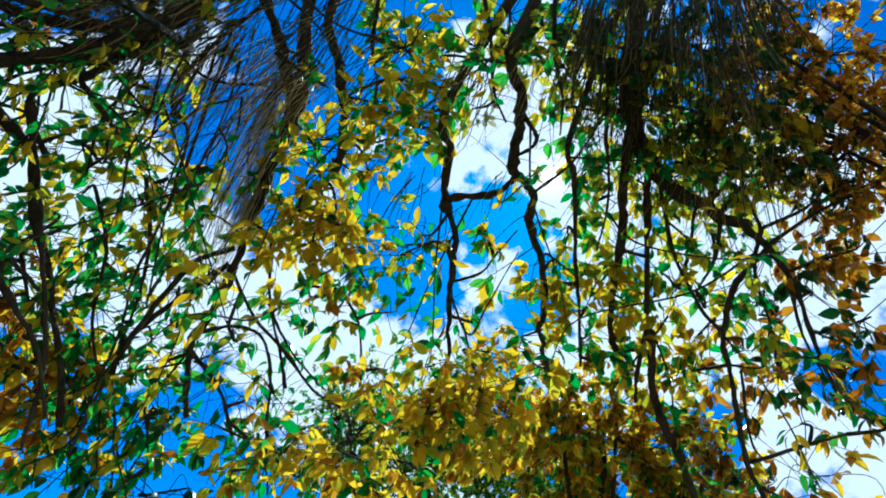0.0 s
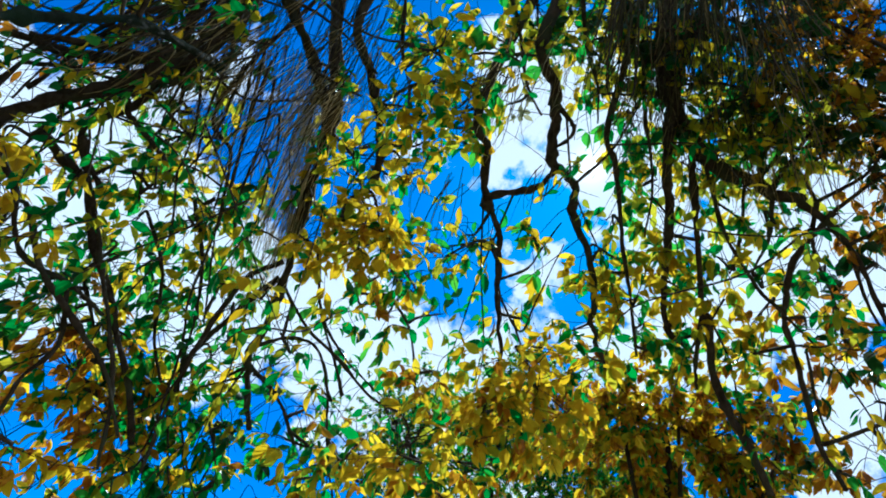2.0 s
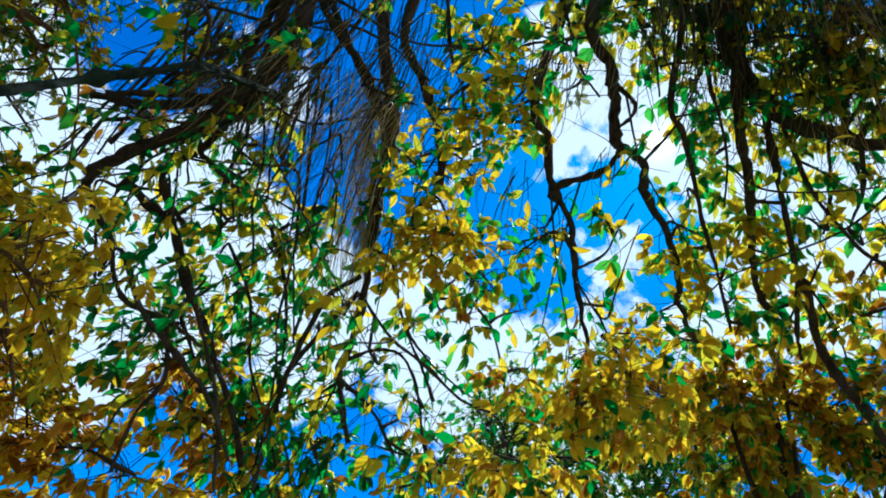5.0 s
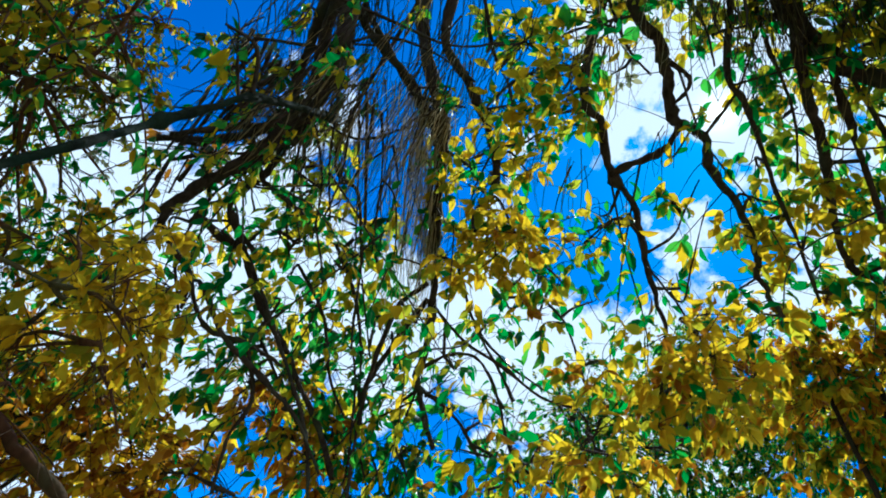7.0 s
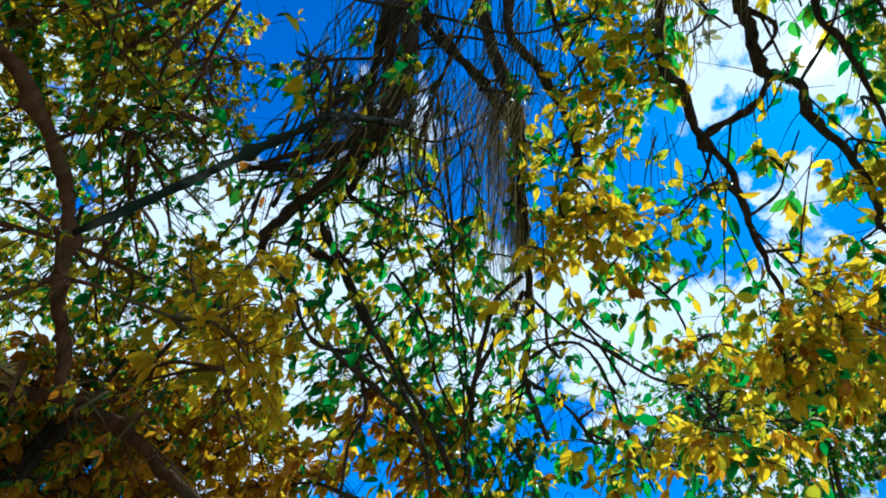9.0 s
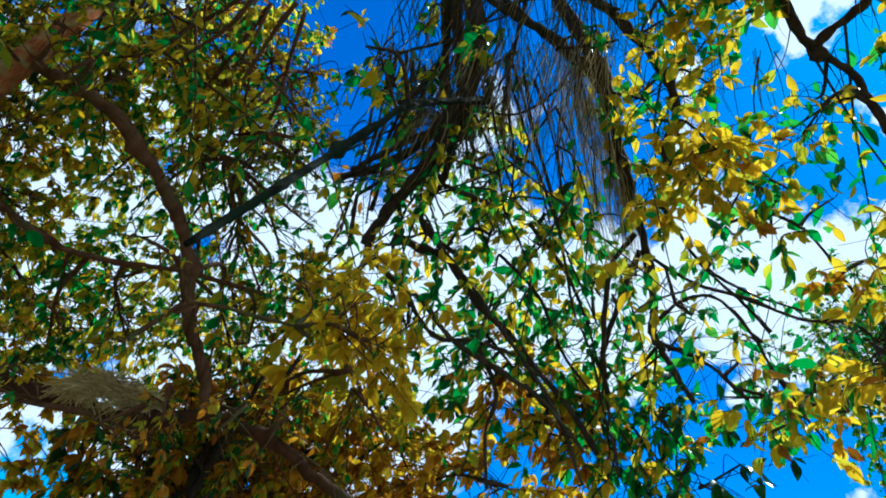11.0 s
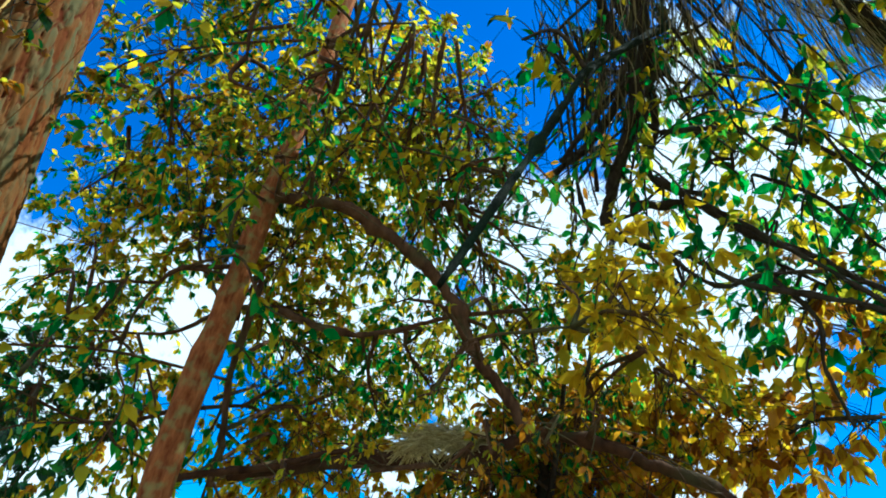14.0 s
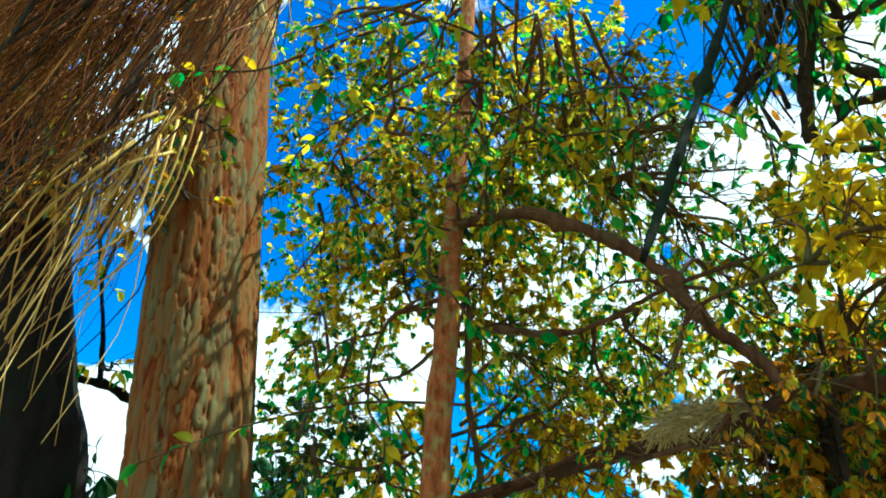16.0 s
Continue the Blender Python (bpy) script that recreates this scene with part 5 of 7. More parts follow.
hang_from(pine, (0.80, 1.60, 4.78), (1.43, 1.43, 4.71), 9, 7, 0.45, ("grey", "straw"), 0.002)
hang_from(pine, (-1.82, 0.77, 3.71), (-1.25, 0.92, 4.11), 10, 9, 0.35, ("green", "grey"), 0.003)
pine.needles((-0.20, -0.83, 2.51), (-0.44, -0.60, 2.75), 430, 0.4, "rust", width=0.0018, sweep=(-0.1, -0.85, 0), loose=0.06, spread=0.2, name="dry_needles")
pine.needles((-0.51, -0.80, 2.41), (-0.56, -0.75, 2.50), 16, 0.45, "straw", width=0.0034, sweep=(-0.1, -0.6, 0), loose=0.03, spread=0.14, name="dry_needles")
slender_tree = Tree("slender_tree", (-2.1, -0.66, 0), "slender reddish-barked tree with many small olive leaves", BARK_WARM)
slender_tree.thick = 2.2
slender_tree.stem("trunk", [(-1.87, -0.57, -0.1), (-1.864, -0.574, 0.976), (-1.853, -0.577, 2.086), (-1.852, -0.547, 2.483), (-1.859, -0.527, 2.839), (-1.864, -0.497, 3.245), (-1.862, -0.457, 3.9), (-1.85, -0.423, 4.628), (-1.794, -0.424, 5.896)], 0.053, 0.03, sides=14, rough=0.06, wander=0.12)
slender_tree.bark = BARK_MID
slender_tree.stem("limb", [(-2.091, -0.497, 2.725), (-2.213, -0.537, 2.377), (-2.273, -0.506, 2.163), (-2.302, -0.505, 1.969)], 0.0144, 0.0132)
slender_tree.stem("limb", [(-1.807, -0.476, 2.931), (-1.786, -0.284, 2.931), (-1.775, -0.081, 2.868), (-1.784, 0.112, 2.765), (-1.773, 0.224, 2.672), (-1.783, 0.296, 2.519), (-1.763, 0.368, 2.407), (-1.741, 0.47, 2.284), (-1.711, 0.511, 2.173)], 0.02448, 0.018)
slender_tree.twiglets([(-1.807, -0.476, 2.931), (-1.786, -0.284, 2.931), (-1.775, -0.081, 2.868), (-1.784, 0.112, 2.765), (-1.773, 0.224, 2.672), (-1.783, 0.296, 2.519), (-1.763, 0.368, 2.407), (-1.741, 0.47, 2.284), (-1.711, 0.511, 2.173)], 0.0032, 32, 0.3, 0.5)
slender_tree.bark = BARK_BROWN
slender_tree.stem("limb", [(-2.112, -0.414, 1.981), (-2.071, -0.069, 2.073), (-1.948, 0.205, 2.114), (-1.775, 0.368, 2.114), (-1.72, 0.521, 2.182), (-1.651, 0.686, 2.199), (-1.589, 0.843, 2.154), (-1.5, 1.011, 2.069), (-1.434, 1.148, 1.937)], 0.021, 0.018)
slender_tree.twiglets([(-2.112, -0.414, 1.981), (-2.071, -0.069, 2.073), (-1.948, 0.205, 2.114), (-1.775, 0.368, 2.114), (-1.72, 0.521, 2.182), (-1.651, 0.686, 2.199), (-1.589, 0.843, 2.154), (-1.5, 1.011, 2.069), (-1.434, 1.148, 1.937)], 0.0032, 41, 0.35, 0.5)
slender_tree.stem("limb", [(-2.002, -0.556, 1.942), (-2.022, -0.414, 1.992), (-2.032, -0.282, 2.023), (-2.031, -0.08, 2.104), (-2.03, 0.073, 2.114), (-2.009, 0.174, 2.134)], 0.01152, 0.0084)
slender_tree.twiglets([(-2.002, -0.556, 1.942), (-2.022, -0.414, 1.992), (-2.032, -0.282, 2.023), (-2.031, -0.08, 2.104), (-2.03, 0.073, 2.114), (-2.009, 0.174, 2.134)], 0.0024, 12, 0.25, 0.5)
slender_tree.bark = BARK_MID
slender_tree.stem("limb", [(-1.982, -0.385, 2.563), (-2.011, -0.202, 2.532), (-2.02, -0.06, 2.531), (-1.977, 0.133, 2.591), (-1.934, 0.275, 2.651)], 0.01584, 0.006)
slender_tree.stem("limb", [(-1.683, 0.286, 2.449), (-1.639, 0.398, 2.487), (-1.555, 0.603, 2.509)], 0.00864, 0.0048)
slender_tree.stem("limb", [(-1.724, 0.931, 2.55), (-1.692, 1.067, 2.437), (-1.675, 1.151, 2.356)], 0.0072, 0.0036)
slender_tree.stem("limb", [(-1.961, -0.598, 2.696), (-1.941, -0.771, 2.635), (-1.972, -0.862, 2.492), (-2.012, -0.893, 2.349)], 0.01008, 0.0048)
slender_tree.twiglets([(-1.961, -0.598, 2.696), (-1.941, -0.771, 2.635), (-1.972, -0.862, 2.492), (-2.012, -0.893, 2.349)], 0.0024, 12, 0.25, 0.5)
slender_tree.stem("limb", [(-1.615, -0.406, 3.578), (-1.541, -0.286, 3.656), (-1.506, -0.089, 3.688)], 0.01008, 0.0036)
slender_tree.twiglets([(-1.615, -0.406, 3.578), (-1.541, -0.286, 3.656), (-1.506, -0.089, 3.688)], 0.0024, 12, 0.25, 0.5)
slender_tree.stem("limb", [(-1.739, -0.446, 3.448), (-1.768, -0.265, 3.436), (-1.734, -0.074, 3.482)], 0.01008, 0.0036)
slender_tree.twiglets([(-1.739, -0.446, 3.448), (-1.768, -0.265, 3.436), (-1.734, -0.074, 3.482)], 0.0024, 12, 0.25, 0.5)
slender_tree.stem("limb", [(-1.569, -0.097, 3.64), (-1.704, -0.154, 3.514), (-1.819, -0.224, 3.385), (-1.964, -0.274, 3.193)], 0.01008, 0.0036)
slender_tree.twiglets([(-1.569, -0.097, 3.64), (-1.704, -0.154, 3.514), (-1.819, -0.224, 3.385), (-1.964, -0.274, 3.193)], 0.0024, 12, 0.25, 0.5)
slender_tree.stem("limb", [(-1.577, -0.027, 3.628), (-1.722, -0.024, 3.491), (-1.94, -0.042, 3.231)], 0.01008, 0.0036)
slender_tree.twiglets([(-1.577, -0.027, 3.628), (-1.722, -0.024, 3.491), (-1.94, -0.042, 3.231)], 0.0024, 12, 0.25, 0.5)
slender_tree.stem("limb", [(-1.522, -0.386, 3.668), (-1.392, -0.648, 3.721), (-1.332, -0.86, 3.682), (-1.405, -1.043, 3.551)], 0.01008, 0.0036)
slender_tree.twiglets([(-1.522, -0.386, 3.668), (-1.392, -0.648, 3.721), (-1.332, -0.86, 3.682), (-1.405, -1.043, 3.551)], 0.0024, 12, 0.25, 0.5)
slender_tree.stem("limb", [(-1.78, -0.466, 3.387), (-1.669, -0.669, 3.459), (-1.64, -0.861, 3.409), (-1.722, -1.024, 3.236)], 0.01008, 0.0036)
slender_tree.twiglets([(-1.78, -0.466, 3.387), (-1.669, -0.669, 3.459), (-1.64, -0.861, 3.409), (-1.722, -1.024, 3.236)], 0.0024, 12, 0.25, 0.5)
slender_tree.stem("limb", [(-1.51, -0.257, 3.685), (-1.666, -0.335, 3.537), (-1.851, -0.355, 3.336)], 0.01008, 0.0036)
slender_tree.twiglets([(-1.51, -0.257, 3.685), (-1.666, -0.335, 3.537), (-1.851, -0.355, 3.336)], 0.0024, 12, 0.25, 0.5)
slender_tree.stem("limb", [(-1.521, 0.088, 3.659), (-1.665, 0.153, 3.522), (-1.81, 0.228, 3.363), (-1.988, 0.181, 3.146)], 0.01008, 0.0036)
slender_tree.twiglets([(-1.521, 0.088, 3.659), (-1.665, 0.153, 3.522), (-1.81, 0.228, 3.363), (-1.988, 0.181, 3.146)], 0.0024, 12, 0.25, 0.5)
slender_tree.stem("limb", [(-2.212, -0.629, 2.632), (-2.212, -0.801, 2.489), (-2.141, -1.065, 2.419)], 0.01008, 0.0036)
slender_tree.twiglets([(-2.212, -0.629, 2.632), (-2.212, -0.801, 2.489), (-2.141, -1.065, 2.419)], 0.0024, 12, 0.25, 0.5)
slender_tree.stem("limb", [(-2.323, -0.689, 2.234), (-2.262, -0.963, 2.122), (-2.13, -1.227, 2.174)], 0.01008, 0.0036)
slender_tree.twiglets([(-2.323, -0.689, 2.234), (-2.262, -0.963, 2.122), (-2.13, -1.227, 2.174)], 0.0024, 12, 0.25, 0.5)
slender_tree.stem("limb", [(-1.281, -0.276, 3.484), (-1.405, -0.295, 3.376), (-1.519, -0.325, 3.256)], 0.00864, 0.0048)
slender_tree.twiglets([(-1.281, -0.276, 3.484), (-1.405, -0.295, 3.376), (-1.519, -0.325, 3.256)], 0.002, 9, 0.2, 0.5)
slender_tree.stem("limb", [(-1.27, -0.226, 3.492), (-1.384, -0.245, 3.395), (-1.498, -0.274, 3.285)], 0.00864, 0.0048)
slender_tree.twiglets([(-1.27, -0.226, 3.492), (-1.384, -0.245, 3.395), (-1.498, -0.274, 3.285)], 0.002, 9, 0.2, 0.5)
slender_tree.stem("limb", [(-1.338, -0.086, 3.438), (-1.484, -0.094, 3.311), (-1.599, -0.143, 3.183)], 0.00864, 0.0048)
slender_tree.twiglets([(-1.338, -0.086, 3.438), (-1.484, -0.094, 3.311), (-1.599, -0.143, 3.183)], 0.002, 9, 0.2, 0.5)
slender_tree.stem("limb", [(-1.323, 0.031, 3.44), (-1.449, 0.035, 3.335), (-1.564, 0.048, 3.218)], 0.00864, 0.0048)
slender_tree.twiglets([(-1.323, 0.031, 3.44), (-1.449, 0.035, 3.335), (-1.564, 0.048, 3.218)], 0.002, 9, 0.2, 0.5)
slender_tree.stem("limb", [(-1.267, -0.147, 3.498), (-1.382, -0.175, 3.403), (-1.486, -0.174, 3.304)], 0.00864, 0.0048)
slender_tree.twiglets([(-1.267, -0.147, 3.498), (-1.382, -0.175, 3.403), (-1.486, -0.174, 3.304)], 0.002, 9, 0.2, 0.5)
slender_tree.stem("limb", [(-1.184, -0.698, 3.47), (-1.203, -0.537, 3.499), (-1.201, -0.376, 3.536)], 0.00864, 0.0048)
slender_tree.twiglets([(-1.184, -0.698, 3.47), (-1.203, -0.537, 3.499), (-1.201, -0.376, 3.536)], 0.002, 9, 0.2, 0.5)
slender_tree.stem("limb", [(-1.265, -0.597, 3.44), (-1.358, -0.638, 3.339), (-1.44, -0.638, 3.258)], 0.00864, 0.0048)
slender_tree.twiglets([(-1.265, -0.597, 3.44), (-1.358, -0.638, 3.339), (-1.44, -0.638, 3.258)], 0.002, 9, 0.2, 0.5)
slender_tree.spray((-1.287, -0.355, 3.267), 0.11, 35, "LYG", 0.034, twigs=5, own=3, reach=0.8)
slender_tree.spray((-1.391, -0.415, 3.157), 0.11, 35, "LYG", 0.034, twigs=5, own=3, reach=0.8)
slender_tree.spray((-1.503, -0.375, 3.045), 0.11, 35, "LYG", 0.034, twigs=5, own=3, reach=0.8)
slender_tree.spray((-1.556, -0.466, 2.943), 0.10, 22, "LYG", 0.034, twigs=5, own=3, reach=0.8)
slender_tree.spray((-1.627, -0.365, 2.861), 0.10, 19, "LYG", 0.034, twigs=5, own=3, reach=0.8)
slender_tree.spray((-1.433, -0.486, 3.086), 0.11, 35, "LYG", 0.034, twigs=5, own=3, reach=0.8)
slender_tree.spray((-1.358, -0.274, 3.215), 0.11, 28, "LYG", 0.034, twigs=5, own=3, reach=0.8)
slender_tree.spray((-1.638, -0.548, 2.791), 0.11, 28, "LYG", 0.034, twigs=5, own=3, reach=0.8)
slender_tree.spray((-1.682, -0.211, 1.975), 0.08, 11, "LYG", 0.032, twigs=5, own=3, reach=0.8)
slender_tree.spray((-1.67, -0.039, 2.046), 0.09, 19, "LYG", 0.032, twigs=5, own=3, reach=0.8)
slender_tree.spray((-1.679, 0.043, 1.995), 0.08, 11, "LYG", 0.032, twigs=5, own=3, reach=0.8)
slender_tree.spray((-1.657, 0.246, 2.024), 0.09, 19, "OODL", 0.032, twigs=5, own=3, reach=0.8)
slender_tree.spray((-1.614, 0.379, 2.084), 0.10, 30, "OODL", 0.032, twigs=5, own=3, reach=0.8)
slender_tree.spray((-1.559, 0.522, 2.122), 0.10, 30, "OODL", 0.032, twigs=5, own=3, reach=0.8)
slender_tree.spray((-1.501, 0.636, 2.169), 0.10, 26, "OODL", 0.032, twigs=5, own=3, reach=0.8)
slender_tree.spray((-1.607, 0.175, 2.228), 0.08, 9, "LYG", 0.032, twigs=5, own=3, reach=0.8)
slender_tree.spray((-1.516, 0.063, 2.484), 0.09, 14, "LYG", 0.032, twigs=5, own=3, reach=0.8)
slender_tree.spray((-1.532, 0.287, 2.389), 0.09, 14, "LYG", 0.032, twigs=5, own=3, reach=0.8)
dark_tree = Tree("dark_tree", (-1.2, -3.0, 0), "dark shaded trunk with one low side limb", BARK_SHADE)
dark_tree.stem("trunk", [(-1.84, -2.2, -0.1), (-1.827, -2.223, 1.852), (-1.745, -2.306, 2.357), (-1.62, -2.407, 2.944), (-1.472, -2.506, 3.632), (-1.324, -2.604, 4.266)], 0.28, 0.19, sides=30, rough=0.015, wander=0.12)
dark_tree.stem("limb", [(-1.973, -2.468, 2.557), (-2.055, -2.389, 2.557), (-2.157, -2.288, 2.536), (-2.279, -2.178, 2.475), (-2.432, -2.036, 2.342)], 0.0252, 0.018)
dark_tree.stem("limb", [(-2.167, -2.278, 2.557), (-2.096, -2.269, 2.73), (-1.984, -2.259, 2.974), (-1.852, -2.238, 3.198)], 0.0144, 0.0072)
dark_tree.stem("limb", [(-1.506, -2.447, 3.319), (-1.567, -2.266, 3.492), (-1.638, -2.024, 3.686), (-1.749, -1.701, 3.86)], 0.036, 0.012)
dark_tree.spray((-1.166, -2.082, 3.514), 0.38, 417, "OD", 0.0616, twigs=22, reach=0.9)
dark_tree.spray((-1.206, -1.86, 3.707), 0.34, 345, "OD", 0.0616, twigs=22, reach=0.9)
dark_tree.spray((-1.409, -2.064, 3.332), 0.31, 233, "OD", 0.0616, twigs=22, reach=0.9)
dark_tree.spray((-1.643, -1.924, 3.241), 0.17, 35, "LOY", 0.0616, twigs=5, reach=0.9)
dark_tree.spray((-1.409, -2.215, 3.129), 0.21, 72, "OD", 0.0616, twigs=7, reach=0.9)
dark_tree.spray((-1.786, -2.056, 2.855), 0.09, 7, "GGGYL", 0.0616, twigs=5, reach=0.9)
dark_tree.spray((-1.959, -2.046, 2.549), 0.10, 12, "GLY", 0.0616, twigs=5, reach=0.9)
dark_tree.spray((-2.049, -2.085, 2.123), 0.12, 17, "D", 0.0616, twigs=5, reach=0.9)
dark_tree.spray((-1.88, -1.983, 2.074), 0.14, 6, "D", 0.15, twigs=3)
needle_heap((-1.839, 0.144, 2.115), (-1.755, 0.358, 2.144), 620)
hanging_tree.spray((-0.52, 1.199, 5.106), 0.34, 94, "LYG", 0.0968, twigs=9, own=4)
hanging_tree.spray((-0.208, 1.197, 5.159), 0.34, 113, "LLG", 0.0968, twigs=11, own=4)
hanging_tree.spray((0.033, 1.333, 5.143), 0.29, 87, "YLG", 0.0968, twigs=8, own=4)
hanging_tree.spray((0.132, 1.153, 5.214), 0.25, 74, "LLG", 0.0968, twigs=7, own=4)
hanging_tree.spray((-0.73, 1.347, 4.988), 0.29, 101, "YLG", 0.0968, twigs=10, own=4)
hanging_tree.spray((-0.859, 1.198, 5.001), 0.25, 63, "LLG", 0.0968, twigs=6, own=4)
hanging_tree.spray((-0.644, 1.573, 4.904), 0.25, 63, "YYYLGG", 0.0968, twigs=6, own=4)
hanging_tree.spray((-0.353, 1.579, 4.974), 0.21, 35, "W", 0.0605, twigs=5, own=4)
hanging_tree.spray((-0.824, 1.758, 3.739), 0.25, 135, "YYYYL", 0.0968, twigs=13, own=4)
hanging_tree.spray((-1.291, 2.134, 4.301), 0.25, 85, "YYYLGG", 0.0968, twigs=8, own=4)
hanging_tree.spray((-0.913, 2.326, 4.317), 0.25, 60, "GGGYDL", 0.0968, twigs=8, own=4)
hanging_tree.spray((-1.123, 1.733, 4.652), 0.25, 74, "YYYLGG", 0.0968, twigs=7, own=4)
hanging_tree.spray((-1.232, 1.87, 4.522), 0.19, 29, "YYYLGG", 0.0968, twigs=5, own=4)
hanging_tree.spray((-0.979, 1.913, 4.598), 0.19, 29, "YYYLGG", 0.0968, twigs=5, own=4)
hanging_tree.spray((-0.811, 1.752, 4.761), 0.23, 53, "YYYLGG", 0.0968, twigs=5, own=4)
hanging_tree.spray((-0.621, 1.751, 4.823), 0.19, 35, "YYYLGG", 0.0968, twigs=5, own=4)
hanging_tree.spray((-0.666, 2.286, 4.438), 0.15, 6, "GGYGL", 0.0968, twigs=5, own=4)
hanging_tree.spray((-0.596, 2.594, 4.18), 0.19, 18, "GGGYDL", 0.0968, twigs=5, own=4)
hanging_tree.spray((-0.51, 2.234, 4.526), 0.13, 5, "GGYGL", 0.0968, twigs=5, own=4)
hanging_tree.spray((-1.091, 2.461, 4.112), 0.23, 35, "GGGYDL", 0.0968, twigs=6, own=4)
hanging_tree.spray((-0.909, 2.576, 4.074), 0.17, 6, "GGYGL", 0.0968, twigs=5, own=4)
hanging_tree.spray((-1.96, 1.988, 3.973), 0.34, 113, "YGL", 0.0968, twigs=11, own=4)
hanging_tree.spray((-2.128, 2.065, 3.758), 0.34, 47, "GGGYDL", 0.0968, twigs=11, own=4)
hanging_tree.spray((-2.341, 1.909, 3.705), 0.29, 30, "GGYGL", 0.0968, twigs=7, own=4)
hanging_tree.spray((-1.745, 2.11, 4.038), 0.25, 53, "GLY", 0.0968, twigs=5, own=4)
hanging_tree.spray((-2.518, 1.571, 3.796), 0.17, 12, "OOOY", 0.0968, twigs=5, own=4)
hanging_tree.spray((-2.306, 1.105, 4.28), 0.25, 42, "OOOY", 0.0968, twigs=6, own=4)
hanging_tree.spray((-1.915, 1.513, 4.343), 0.21, 24, "GGYGL", 0.0968, twigs=5, own=4)
hanging_tree.spray((-2.115, 1.731, 4.046), 0.25, 38, "GLY", 0.0968, twigs=5, own=4)
hanging_tree.spray((-1.796, 2.336, 3.785), 0.34, 39, "GGYGL", 0.0968, twigs=9, own=4)
hanging_tree.spray((-1.982, 2.407, 3.539), 0.34, 36, "GGGYDL", 0.0968, twigs=8, own=4)
hanging_tree.spray((-1.684, 2.633, 3.522), 0.34, 41, "GGYGL", 0.0968, twigs=8, own=4)
hanging_tree.spray((-2.086, 2.502, 3.297), 0.29, 64, "GGGYDL", 0.0968, twigs=8, own=4)
hanging_tree.spray((-2.363, 2.362, 3.148), 0.36, 214, "YOO", 0.0968, twigs=21, own=4)
hanging_tree.spray((-2.253, 2.596, 2.931), 0.34, 170, "YO", 0.0968, twigs=17, own=4)
hanging_tree.spray((-2.489, 2.047, 3.384), 0.25, 31, "YO", 0.0968, twigs=7, own=4)
hanging_tree.spray((-1.651, 2.843, 3.262), 0.34, 75, "GGYDL", 0.0968, twigs=7, own=4)
hanging_tree.spray((-1.958, 2.733, 3.102), 0.29, 58, "DG", 0.0968, twigs=5, own=4)
hanging_tree.spray((-1.988, 2.821, 2.884), 0.25, 53, "GGYDL", 0.0968, twigs=5, own=4)
hanging_tree.spray((-1.742, 2.919, 3.01), 0.25, 53, "GGYDL", 0.0968, twigs=5, own=4)
hanging_tree.spray((-1.449, 2.678, 3.665), 0.21, 12, "GGGYDL", 0.0968, twigs=5, own=4)
hanging_tree.spray((-1.223, 2.541, 3.959), 0.23, 23, "GGYGL", 0.0968, twigs=5, own=4)
hanging_tree.spray((-1.447, 2.501, 3.858), 0.17, 6, "GGGYDL", 0.0968, twigs=5, own=4)
hanging_tree.spray((-1.093, 2.982, 3.468), 0.29, 55, "GGYGL", 0.0968, twigs=13, own=4)
hanging_tree.spray((-1.278, 2.859, 3.528), 0.21, 18, "GGGYDL", 0.0968, twigs=5, own=4)
hanging_tree.spray((-0.862, 3.058, 3.469), 0.21, 40, "YO", 0.0968, twigs=5, own=4)
hanging_tree.spray((-0.485, 2.423, 3.116), 0.20, 53, "YYYYL", 0.0968, twigs=6, own=4)
hanging_tree.spray((-0.799, 2.928, 3.698), 0.17, 10, "GGYGL", 0.0968, twigs=5, own=4)
hanging_tree.spray((-0.584, 3.031, 3.629), 0.17, 16, "GGGYDL", 0.0968, twigs=5, own=4)
hanging_tree.spray((-0.135, 2.435, 3.551), 0.21, 60, "YYYYL", 0.0968, twigs=6, own=4)
hanging_tree.spray((0.054, 2.39, 3.632), 0.25, 92, "YYYYL", 0.0968, twigs=9, own=4)
hanging_tree.spray((-0.019, 2.537, 3.419), 0.21, 60, "YYYYL", 0.0968, twigs=6, own=4)
hanging_tree.spray((0.303, 2.735, 4.164), 0.21, 51, "YYYLGG", 0.0968, twigs=5, own=4)
hanging_tree.spray((0.122, 2.669, 4.233), 0.21, 37, "YG", 0.0968, twigs=5, own=4)
hanging_tree.spray((-0.132, 2.587, 4.286), 0.19, 23, "YG", 0.0968, twigs=5, own=4)
hanging_tree.spray((-0.135, 2.256, 4.58), 0.25, 53, "YG", 0.0968, twigs=5, own=4)
hanging_tree.spray((-0.334, 2.288, 4.518), 0.17, 6, "GGYGL", 0.0968, twigs=5, own=4)
hanging_tree.spray((0.11, 2.467, 4.429), 0.19, 23, "GY", 0.0968, twigs=5, own=4)
hanging_tree.spray((0.38, 2.307, 4.564), 0.23, 44, "GLY", 0.0968, twigs=5, own=4)
hanging_tree.spray((0.55, 2.363, 4.516), 0.25, 74, "YLG", 0.0968, twigs=7, own=4)
hanging_tree.spray((0.724, 2.146, 4.664), 0.29, 101, "LLG", 0.0968, twigs=10, own=4)
hanging_tree.spray((0.395, 1.926, 4.848), 0.25, 60, "GGGYDL", 0.0968, twigs=9, own=4)
hanging_tree.spray((0.385, 1.675, 4.99), 0.23, 48, "GGYGL", 0.0968, twigs=7, own=4)
